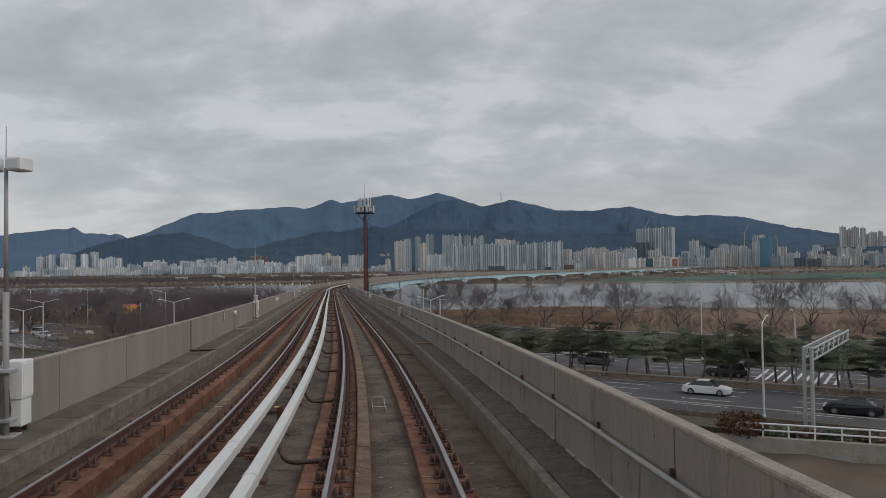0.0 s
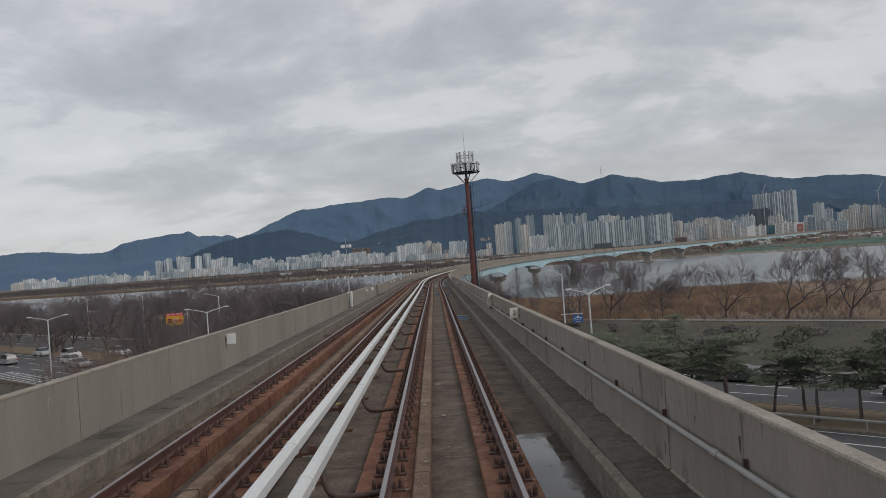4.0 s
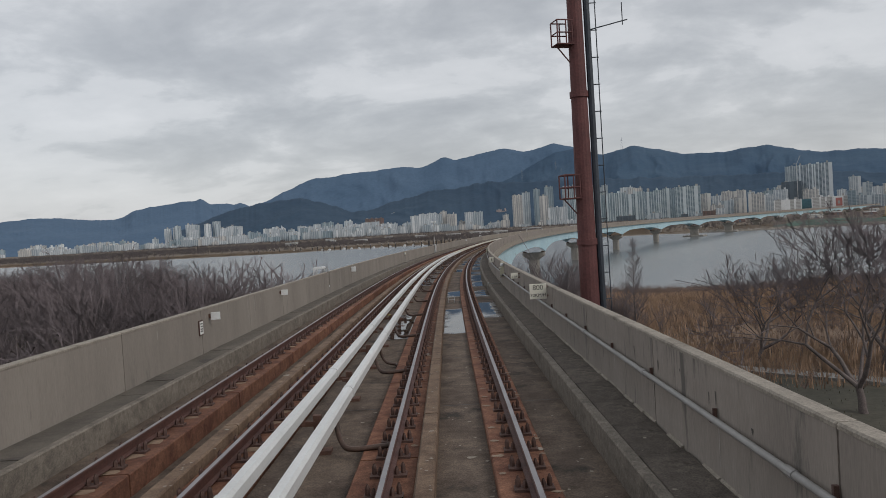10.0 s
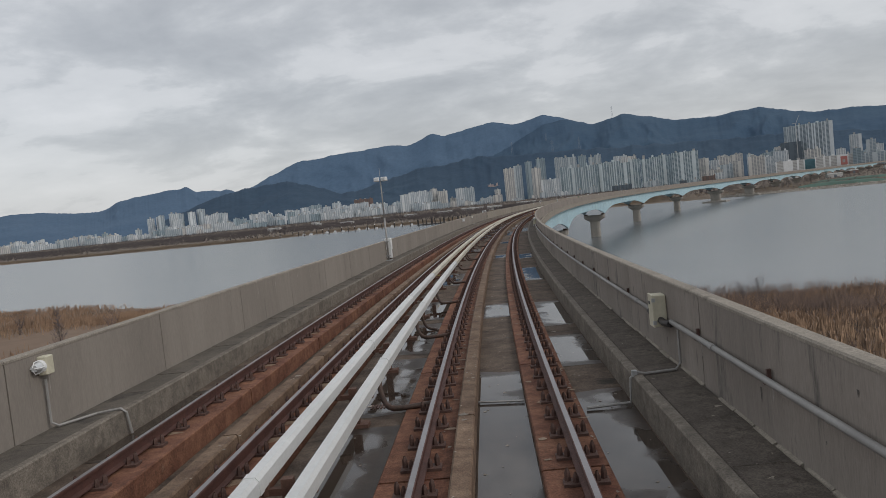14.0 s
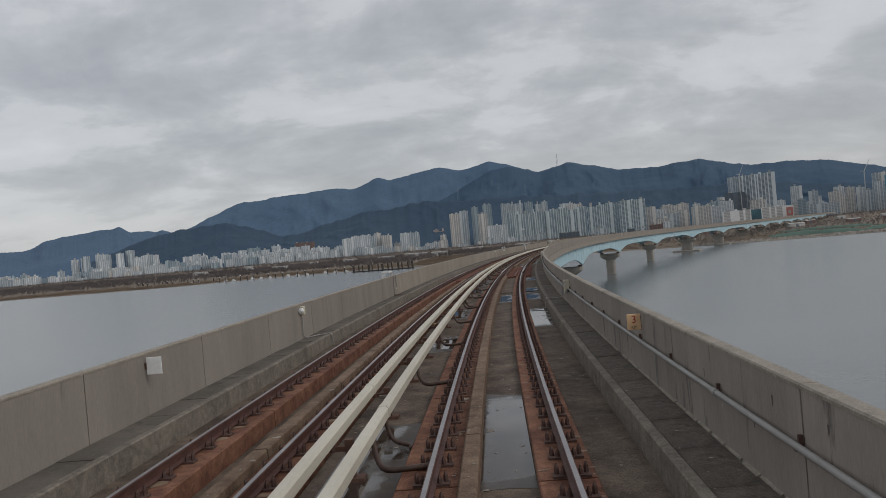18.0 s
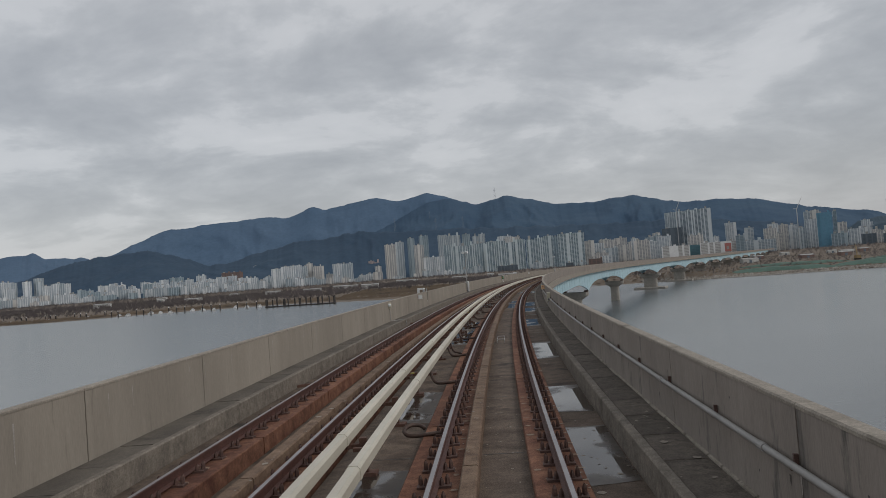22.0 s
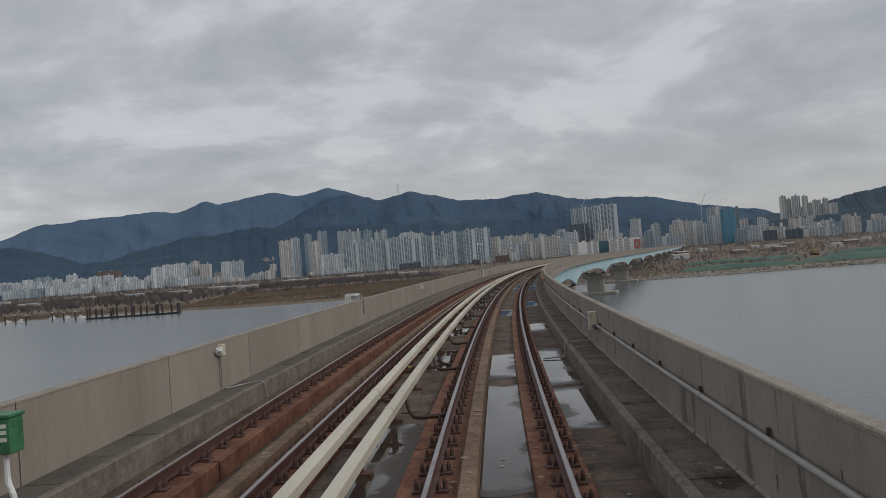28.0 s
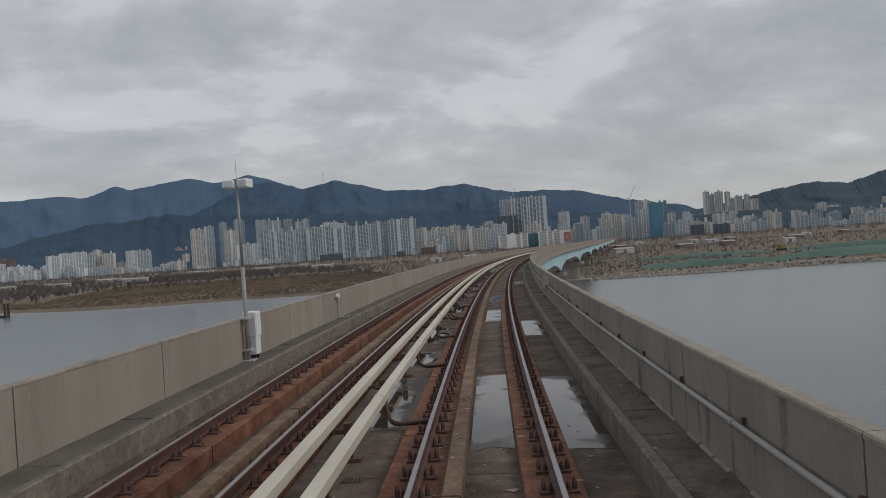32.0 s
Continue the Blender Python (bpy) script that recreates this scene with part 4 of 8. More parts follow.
STYLES = {}
for key, wall, glass, bay in (("beige", (0.585, 0.575, 0.55), (0.27, 0.285, 0.30), 6.0), ("grey", (0.46, 0.51, 0.54), (0.21, 0.26, 0.30), 6.0), ("teal", (0.33, 0.40, 0.44), (0.15, 0.21, 0.25), 6.2),
                              ("white", (0.62, 0.65, 0.665), (0.29, 0.34, 0.385), 5.8), ("slab", (0.52, 0.585, 0.61), (0.125, 0.185, 0.225), 6.4), ("dark", (0.12, 0.15, 0.18), (0.07, 0.095, 0.12), 9.0),
                              ("tower", (0.60, 0.65, 0.68), (0.13, 0.175, 0.215), 7.0), ("blue", (0.12, 0.28, 0.39), (0.10, 0.24, 0.345), 10.0), ("brick", (0.19, 0.13, 0.115), (0.12, 0.095, 0.09), 8.0),
                              ("pink", (0.46, 0.38, 0.36), (0.26, 0.225, 0.225), 6.0), ("mall", (0.72, 0.73, 0.73), (0.36, 0.36, 0.35), 14.0), ("mallteal", (0.08, 0.19, 0.22), (0.06, 0.145, 0.18), 14.0)):
    STYLES[key] = (wallmat("wall_" + key, wall), facade("bays_" + key, wall, glass), bay)
roof_m = mat("roof_concrete", (0.30, 0.30, 0.29), (0.38, 0.38, 0.37), 0.2, 0.85, 2, 0.0)
LABELS = {"beige": "beige high-rise apartment block with recessed window bays", "grey": "grey high-rise apartment tower across the river", "teal": "blue-grey high-rise apartment tower across the river", "white": "white apartment block with rows of windows",
          "slab": "long pale green-grey apartment slab with balcony bays", "dark": "dark glass building under construction", "tower": "tall white and dark striped residential tower", "blue": "tall building wrapped in blue netting",
          "brick": "long low brown brick building", "pink": "pinkish apartment block on the slope", "mall": "wide white shopping centre with bands of windows", "mallteal": "dark teal glass entrance of the shopping centre"}


def block(x, y, w, top, base, style, face=None, depth=None):
    """One building: a footprint with recessed bays on the river side, a parapet, and lift housings on the roof."""
    wall, bays, bay = STYLES[style]
    base = min(base, -8.0)
    h = top - base
    d = depth or max(11.0, min(22.0, 0.5 * w))
    turn = math.atan2(-(x + 20), y - 280) if face is None else face
    name = "shopping_centre" if style.startswith("mall") else ("office_building" if style in ("dark", "blue", "brick") else "apartment_building")
    b = thing(name, Matrix.Translation((x, y, base)) @ Matrix.Rotation(turn, 4, "Z"), LABELS[style], "building")
    rb = random.Random(int(x * 7 + y * 3))
    units = max(1, round(w / 24.0)) if h > 30 and style not in ("tower", "blue", "dark", "mall", "mallteal") else 1
    uw = w / units
    for q in range(units):
        ux = -w / 2 + q * uw
        uh = h - (rb.choice((0.0, 0.0, 3.0, 6.0)) if units > 1 else 0.0)
        uy = rb.choice((0.0, 0.0, 1.8)) if units > 1 else 0.0
        n = max(1, round(uw / bay))
        core = rb.randrange(n) if n > 2 else -1
        blank = rb.random() < 0.5
        cuts = [rb.uniform(0.75, 1.3) for _ in range(n)]
        total = sum(cuts)
        pts, recess, x0 = [], [], ux + 0.02
        for i in range(n):
            bw = (uw - 0.04) * cuts[i] / total
            p, dep, face_in = bw * rb.uniform(0.10, 0.16), 0.7, 1
            if i == core:
                p, dep, face_in = (bw * 0.30, 1.6, 1) if not blank else (bw * 0.46, 0.3, 0)
            for pt, r in (((x0, uy), 0), ((x0 + p, uy), 0), ((x0 + p, uy + dep), face_in), ((x0 + bw - p, uy + dep), 0), ((x0 + bw - p, uy), 0)):
                pts.append(pt)
                recess.append(r)
            x0 += bw
        pts += [(ux + uw - 0.02, uy), (ux + uw - 0.02, d), (ux + 0.02, d)]
        recess += [0, 0, 0]
        k = len(pts)
        verts = [(px, py, 0) for px, py in pts] + [(px, py, uh) for px, py in pts]
        faces = [(i, (i + 1) % k, k + (i + 1) % k, k + i) for i in range(k)] + [tuple(range(k, 2 * k))]
        body = mesh_ob("body", verts, faces, [wall, bays], b)
        body.data.polygons.foreach_set("material_index", recess + [0])
    m = max(1, min(6, round(w / 20)))
    for i in range(m):
        cx = -w / 2 + w * (i + rb.uniform(0.35, 0.65)) / m
        hw, up = rb.uniform(1.6, 3.4), rb.uniform(1.5, 5.2)
        bm = bmesh.new()
        box(bm, cx - hw, d * 0.25, h - 7.0, cx + hw, d * 0.8, h + up)
        part("roof_housing", bm, wall if i % 2 else roof_m, b)
    return b


block(-167, 2388, 31, 92, -2, 'beige')
block(-143, 2460, 25, 101, 5, 'grey')
block(-111, 2532, 22, 113, -1, 'teal')
block(-84, 2373, 28, 84, -2, 'beige')
block(-43, 2314, 57, 45, -7, 'white')
block(-75, 2713, 31, 127, 63, 'teal')
block(-12, 2714, 31, 124, 58, 'grey')
block(26, 2733, 44, 128, 56, 'grey')
block(68, 2732, 27, 123, 52, 'teal')
block(110, 2730, 43, 120, 49, 'grey')
block(40, 2342, 108, 77, -6, 'slab')
block(152, 2235, 102, 73, -6, 'slab')
block(226, 2116, 68, 72, -4, 'slab')
block(281, 1986, 60, 69, -4, 'slab')
block(256, 2051, 10, 66, -4, 'teal')
block(107, 2370, 42, 75, 21, 'slab')
block(329, 2017, 24, 49, 1, 'beige')
block(365, 2071, 23, 43, 2, 'white')
block(385, 2045, 25, 48, 4, 'beige')
block(415, 2058, 29, 51, 2, 'beige')
block(436, 2011, 16, 46, -4, 'white')
block(447, 1945, 41, 35, -7, 'white')
block(315, 1877, 37, 5, -4, 'brick')
block(202, 2804, 47, 110, 76, 'white')
block(231, 2801, 51, 105, 73, 'beige')
block(503, 2085, 40, 51, 3, 'teal')
block(561, 2119, 48, 68, 21, 'dark')
block(575, 2166, 28, 110, 29, 'grey')
block(593, 2139, 24, 110, 27, 'tower')
block(618, 2120, 36, 110, 24, 'tower')
block(639, 2090, 24, 110, 22, 'tower')
block(746, 2208, 28, 74, 21, 'white')
block(674, 1967, 17, 26, -3, 'teal')
block(680, 1909, 37, 18, -4, 'white')
block(753, 1985, 22, 55, 6, 'white')
block(782, 1994, 21, 52, 4, 'beige')
block(814, 2010, 20, 50, 2, 'white')
block(810, 1968, 17, 41, 1, 'grey')
block(850, 2014, 14, 79, -0, 'grey')
block(869, 2015, 19, 81, -1, 'beige')
block(839, 1975, 22, 59, -1, 'white')
block(834, 1909, 30, 69, -6, 'blue')
block(871, 1933, 8, 72, -7, 'teal')
block(902, 1962, 20, 46, -1, 'beige')
block(925, 1948, 30, 29, -4, 'white')
block(847, 1878, 31, 20, -9, 'teal')
block(894, 1849, 28, 14, -8, 'dark')
block(939, 1880, 22, 17, -4, 'beige')
block(1359, 2501, 20, 123, 60, 'beige')
block(1384, 2509, 15, 114, 59, 'beige')
block(1390, 2481, 25, 120, 56, 'beige')
block(1399, 2450, 17, 116, 54, 'beige')
block(1422, 2459, 13, 95, 45, 'beige')
block(1413, 2416, 23, 100, 36, 'beige')
block(1420, 2386, 16, 101, 29, 'beige')
block(1425, 2358, 23, 85, 17, 'beige')
block(1294, 2304, 12, 60, 35, 'grey')
block(1279, 2192, 31, 33, 10, 'white')
block(-487, 2337, 27, 46, -5, 'white')
block(-465, 2363, 27, 51, -6, 'white')
block(-436, 2369, 31, 52, -7, 'white')
block(-423, 2423, 17, 49, -8, 'grey')
block(-414, 2455, 21, 57, -6, 'beige')
block(-385, 2440, 31, 47, -8, 'beige')
block(-320, 2370, 26, 48, -6, 'white')
block(-293, 2384, 32, 47, -7, 'grey')
block(-261, 2902, 43, 61, 27, 'pink')
block(-687, 3029, 85, 76, 58, 'white')
block(-744, 2805, 71, 56, 32, 'brick')
block(-345, 2387, 21, 21, -1, 'beige')
block(-252, 2500, 45, 11, -5, 'white')
block(-240, 2803, 22, 39, 12, 'beige')
block(447, 1756, 54, 18, -5, 'mall')
block(485, 1753, 19, 17, -7, 'mallteal')
block(519, 1718, 69, 19, -8, 'mall')
block(550, 1690, 15, 28, -8, 'teal')
block(600, 1720, 60, 17, -8, 'grey')


def cluster(count, xa, ya, xb, yb, low, high, styles, seed, spread=120.0, wide=(16, 46), base=-8.0, climb=0.0):
    """Buildings scattered along a line."""
    rng = random.Random(seed)
    for i in range(count):
        t = (i + rng.random()) / count
        off = rng.uniform(-0.5, 1.0) * spread
        x, y = xa + (xb - xa) * t, ya + (yb - ya) * t + off
        h = rng.uniform(low, high) + climb * (off / spread + 0.5)
        block(x, y, rng.uniform(*wide), h, base, rng.choice(styles), depth=rng.uniform(11, 16))


cluster(14, -1385, 2400, -1100, 2400, 40, 60, ("white", "grey", "grey", "white"), 3, 60, (16, 28), climb=14)
cluster(64, -1950, 2300, -1060, 2330, -2, 14, ("white", "grey", "white", "beige", "teal"), 4, 100, (18, 52), climb=12)
cluster(44, -1060, 2380, -690, 2440, 0, 12, ("white", "white", "grey", "teal", "white"), 5, 240, (18, 44), climb=26)
cluster(26, -760, 2560, -420, 2600, 2, 18, ("white", "grey", "white"), 6, 120, (14, 34), climb=16)
cluster(26, -700, 2300, -180, 2300, 0, 16, ("white", "beige", "grey", "white"), 7, 80, (14, 36))
cluster(14, -150, 2200, 330, 1850, -2, 10, ("white", "grey", "dark", "beige"), 8, 50, (16, 34))
cluster(14, 330, 1960, 740, 1820, 8, 40, ("beige", "white", "grey"), 9, 110, (18, 34), climb=10)
cluster(26, 860, 1720, 1500, 1500, 2, 18, ("white", "grey", "beige", "dark"), 10, 150, (24, 60))
cluster(17, 1180, 2330, 1760, 1980, 18, 46, ("beige", "white", "white", "beige", "white"), 11, 120, (16, 28), climb=18)
cluster(26, 1100, 2160, 1800, 1780, 6, 30, ("white", "beige", "grey", "teal"), 12, 140, (24, 46), climb=14)
cluster(12, 500, 2600, 960, 2500, 30, 70, ("beige", "white"), 13, 90, (20, 34), climb=10)

# red sign on the shopping centre, and two cranes over the sites
red_m = plain("red_sign", (0.40, 0.15, 0.13), 0.6)
poster = thing("advertising_panel", Matrix.Translation((526, 1690, -8)) @ Matrix.Rotation(-0.36, 4, "Z"), "tall red advertising panel beside the shopping centre", "advertising panel")
bm = bmesh.new()
box(bm, -5.8, 0, 7, 5.8, 1.5, 23)
part("panel", bm, red_m, poster)
bm = bmesh.new()
box(bm, -2.5, -0.3, 11, 2.0, -0.1, 17)
part("emblem", bm, roof_m, poster)
bm = bmesh.new()
box(bm, -5, 0.3, -2, 5, 1.4, 7)
part("support", bm, roof_m, poster)


def crane(x, y, base, top, reach, lean):
    c = thing("tower_crane", Matrix.Translation((x, y, base)), "thin luffing tower crane over a building site", "crane", "tower cranes")
    bm = bmesh.new()
    tube(bm, (0, 0, 0), (0, 0, top - base), 0.9, n=4)
    part("mast", bm, galv_m, c)
    bm = bmesh.new()
    tube(bm, (0, 0, top - base), (reach * math.cos(lean), 0, top - base + reach * math.sin(lean)), 0.8, 0.4, 4)
    tube(bm, (0, 0, top - base), (-8, 0, top - base + 1), 0.8, 0.8, 4)
    part("jib", bm, galv_m, c)
    return c


crane(574, 2112, -14, 112, 24, 1.15)
crane(800, 1960, -14, 84, 30, 1.1)

# steel tinted blue-grey: distance haze put into the pylon colour
pylon_m = mat("hazy_steel", (0.17, 0.20, 0.24), (0.21, 0.24, 0.28), 0.1, 0.8, 1.0, 0.0)
# lattice masts along the wooded ridge
for x, y, z, h in ((-30, 3700, 205, 55), (95, 3650, 195, 60), (-240, 4000, 250, 45), (330, 4560, 420, 60), (-60, 4100, 290, 40)):
    p = thing("pylon", Matrix.Translation((x, y, z)), "slender lattice power pylon on the wooded slope", "pylon", "pylons on the ridge")
    bm = bmesh.new()
    for sx in (-1, 1):
        tube(bm, (sx * h * 0.1, 0, -20), (sx * 0.6, 0, h), 0.7, 0.5, 4)
    for q in (0.15, 0.4, 0.62, 0.8):
        tube(bm, (-h * 0.1 * (1 - q), 0, h * q), (h * 0.1 * (1 - q), 0, h * (q + 0.1)), 0.4, n=4)
    part("tower", bm, pylon_m, p)
    bm = bmesh.new()
    for q in (0.7, 0.85):
        tube(bm, (-h * 0.14, 0, h * q), (h * 0.14, 0, h * q), 0.4, n=4)
    part("crossarms", bm, pylon_m, p)

# ---- roads under the viaduct: two carriageways and a planted median ----
U, N = Vector((0.841, -0.541, 0)), Vector((0.541, 0.841, 0))


def road_at(u, n, z=GROUND):
    p = U * u + N * n
    return Vector((p.x, p.y, z))


def strip(name, n0, n1, u0, u1, z0, z1, material, step=12.0):
    """A raised strip of the roads: top, and edges down to z0."""
    verts, faces = [], []
    us = np.linspace(u0, u1, max(2, round((u1 - u0) / step)))
    for u in us:
        verts += [road_at(u, n0, z0), road_at(u, n0, z1), road_at(u, n1, z1), road_at(u, n1, z0)]
    for i in range(len(us) - 1):
        for j in range(3):
            faces.append((i * 4 + j, i * 4 + 4 + j, i * 4 + 5 + j, i * 4 + 1 + j))
    return mesh_ob(name, verts, faces, material)


RZ = GROUND + 0.30
tagged(strip("road_near", 66.5, 81.4, -420, 420, GROUND - 0.6, RZ, asphalt_m), "grey asphalt carriageway with white lane marks", "road", kind="structure")
tagged(strip("road_far", 87.4, 100.4, -420, 420, GROUND - 0.6, RZ, asphalt_m), "grey asphalt carriageway beyond the pines", "road", kind="structure")
tagged(strip("median", 81.6, 87.2, -420, 420, GROUND - 0.6, RZ + 0.12, mulch_m), "brown planted median between the carriageways", "median", kind="structure")
for n0 in (66.2, 81.4, 87.2, 100.4):
    tagged(strip("kerb", n0, n0 + 0.22, -420, 420, GROUND - 0.6, RZ + 0.15, kerb_m), "pale concrete road kerb", "kerb", kind="structure")
tagged(strip("pavement", 100.6, 102.6, -300, 300, GROUND - 0.6, RZ + 0.14, pave_m), "pale paved footpath beside the road", "path", kind="structure")
tagged(strip("park_path", 141.0, 142.6, -200, 220, GROUND - 0.6, GROUND + 0.22, pave_m), "pale path along the tree row", "path", kind="structure")
tagged(strip("verge", 61.4, 65.0, -34, 160, GROUND - 0.6, RZ - 0.08, soil_m), "dark bare verge beside the viaduct", "verge", kind="structure")
tagged(strip("side_road", 45.0, 56.0, -260, -40, GROUND - 0.6, RZ - 0.05, asphalt_m), "grey asphalt car park lane", "road", kind="structure")


def lane_marks():
    verts, faces = [], []

    def bar(u, n, lu, wn):
        b = len(verts)
        verts.extend([road_at(u, n, RZ + 0.006), road_at(u + lu, n, RZ + 0.006), road_at(u + lu, n + wn, RZ + 0.006), road_at(u, n + wn, RZ + 0.006)])
        faces.append((b, b + 1, b + 2, b + 3))
    for n in (70.0, 73.0, 76.0, 78.8, 90.6, 93.8, 97.0):
        u = -400.0
        while u < 400:
            bar(u, n, 5.0, 0.16)
            u += 10.0
    for n in (66.9, 81.0, 87.8, 100.0):
        bar(-400, n, 800, 0.15)
    for k in range(9):
        bar(-16.0 + k * 1.0, 88.4, 0.34, 9.0)
        bar(-150.0 + k * 2.2, 67.4, 0.5, 3.2)
    return mesh_ob("lane_marks", verts, faces, paint_m)


tagged(lane_marks(), "worn white lane marks on the asphalt", "road markings", kind="structure")

# ---- cars ----
tyre_m, rim_m = plain("tyre_rubber", (0.02, 0.02, 0.02), 0.8), plain("alloy_rim", (0.35, 0.35, 0.36), 0.35, 0.8)
carglass_m = plain("car_glass", (0.02, 0.024, 0.028), 0.08, spec=0.7)
lampglass_m, taillight_m = plain("headlamp_glass", (0.7, 0.72, 0.74), 0.15), plain("tail_lamp", (0.30, 0.02, 0.02), 0.25)
PAINTS = {"white": plain("white_car_paint", (0.66, 0.67, 0.68), 0.22), "black": plain("black_car_paint", (0.016, 0.017, 0.02), 0.15), "silver": plain("silver_car_paint", (0.36, 0.37, 0.38), 0.3, 0.4), "dark": plain("dark_grey_car_paint", (0.05, 0.055, 0.06), 0.2)}


def side_extrude(bm, profile, half, taper=0.0, zt=1.0):
    """A side view (y along, z up) given thickness; the upper part leans in by taper."""
    a = [bm.verts.new((-half + (taper if z >= zt else 0), y, z)) for y, z in profile]
    b = [bm.verts.new((half - (taper if z >= zt else 0), y, z)) for y, z in profile]
    k = len(profile)
    for i in range(k):
        bm.faces.new((a[i], a[(i + 1) % k], b[(i + 1) % k], b[i]))
    bm.faces.new(a[::-1])
    bm.faces.new(b)
    bmesh.ops.recalc_face_normals(bm, faces=bm.faces)


def car(u, n, flip, paint, shape, label):
    ang = math.atan2(U.y, U.x) - math.pi / 2 + (math.pi if flip else 0)
    c = thing("car", Matrix.Translation(road_at(u, n, RZ + 0.004)) @ Matrix.Rotation(ang, 4, "Z"), label, "car", "cars on the road")
    if shape == "sedan":
        L, h, belt = 2.3, 1.45, 0.92
        hull = [(-L, 0.30), (-L, 0.72), (-L + 0.15, 0.90), (-1.3, 0.95), (1.1, 0.94), (L - 0.35, 0.80), (L, 0.62), (L, 0.28), (1.9, 0.2), (-1.9, 0.2)]
        cab = [(-1.75, belt), (-0.95, h - 0.06), (-0.2, h), (0.35, h - 0.04), (1.25, belt)]
    else:
        L, h, belt = 2.3, 1.70, 1.02
        hull = [(-L, 0.34), (-L, 0.98), (-L + 0.1, 1.04), (1.2, 1.03), (L - 0.25, 0.94), (L, 0.72), (L, 0.32), (1.9, 0.24), (-1.9, 0.24)]
        cab = [(-2.18, belt), (-1.9, h - 0.06), (-0.9, h), (0.3, h - 0.04), (1.15, belt)]
    bm = bmesh.new()
    side_extrude(bm, hull, 0.90, 0.06, 0.85)
    bmesh.ops.bevel(bm, geom=list(bm.edges), offset=0.045, segments=2, affect="EDGES")
    body = part("body", bm, PAINTS[paint], c, smooth=False)
    bm = bmesh.new()
    side_extrude(bm, cab, 0.80, 0.16, belt + 0.1)
    bmesh.ops.bevel(bm, geom=list(bm.edges), offset=0.03, segments=1, affect="EDGES")
    part("cabin_glass", bm, carglass_m, c, "dark tinted windows")
    bm = bmesh.new()
    side_extrude(bm, [(y * 0.93 - 0.02, z + 0.012) for y, z in cab if z > belt + 0.2] + [(cab[-2][0] * 0.9, h - 0.14), (cab[1][0] * 0.9, h - 0.14)], 0.62)
    part("roof", bm, PAINTS[paint], c)
    for sx in (-1, 1):
        for yy in (-1.38, 1.42):
            bm = bmesh.new()
            tube(bm, (sx * 0.72, yy, 0.33), (sx * 0.92, yy, 0.33), 0.33, n=16)
            w = part("wheel", bm, tyre_m, c)
            bm = bmesh.new()
            tube(bm, (sx * 0.90, yy, 0.33), (sx * 0.935, yy, 0.33), 0.21, n=10)
            part("rim", bm, rim_m, w)
        bm = bmesh.new()
        box(bm, sx * 0.66 - 0.16, L - 0.14, 0.60, sx * 0.66 + 0.16, L + 0.012, 0.74)
        part("headlight", bm, lampglass_m, c)
        bm = bmesh.new()
        box(bm, sx * 0.68 - 0.16, -L - 0.012, 0.70, sx * 0.68 + 0.16, -L + 0.1, 0.84)
        part("taillight", bm, taillight_m, c)
        bm = bmesh.new()
        box(bm, sx * 0.98 - 0.08, 0.75, belt - 0.02, sx * 0.98 + 0.08, 0.87, belt + 0.12)
        part("wing_mirror", bm, PAINTS[paint], c)
    return c


car(-36.5, 92.4, True, "dark", "suv", "dark grey estate car beyond the pines")
car(-19.0, 89.2, True, "black", "suv", "black off-road car behind the pines")
car(-50.5, 95.6, True, "dark", "sedan", "dark grey saloon car behind the pines")
car(-18.3, 76.2, False, "white", "sedan", "white four-door saloon car on the asphalt road")
car(-5.0, 72.0, True, "black", "sedan", "black saloon car waiting near the gantry")
car(0.5, 75.2, True, "dark", "suv", "dark grey estate car near the gantry")
car(-170.0, 82.0, False, "white", "sedan", "white saloon car parked beyond the viaduct")
car(-157.5, 82.0, False, "white", "suv", "white van-like car parked in the row")
car(-149.0, 78.8, False, "white", "sedan", "white hatchback car parked in the row")
car(-141.5, 77.0, False, "silver", "sedan", "silver saloon car parked in the row")
car(-149.0, 86.6, False, "white", "suv", "white off-road car parked behind the row")
car(-163.0, 74.0, True, "silver", "suv", "silver people carrier on the road")
car(-128.0, 80.5, True, "dark", "sedan", "dark saloon car leaving the parking row")

# ---- lamp posts, gantry, signs ----
post_m = mat("pale_painted_steel", (0.50, 0.51, 0.52), (0.58, 0.59, 0.60), 1.0, 0.45, 20, 0.03)
lens_m = plain("lamp_lens", (0.55, 0.57, 0.58), 0.3)


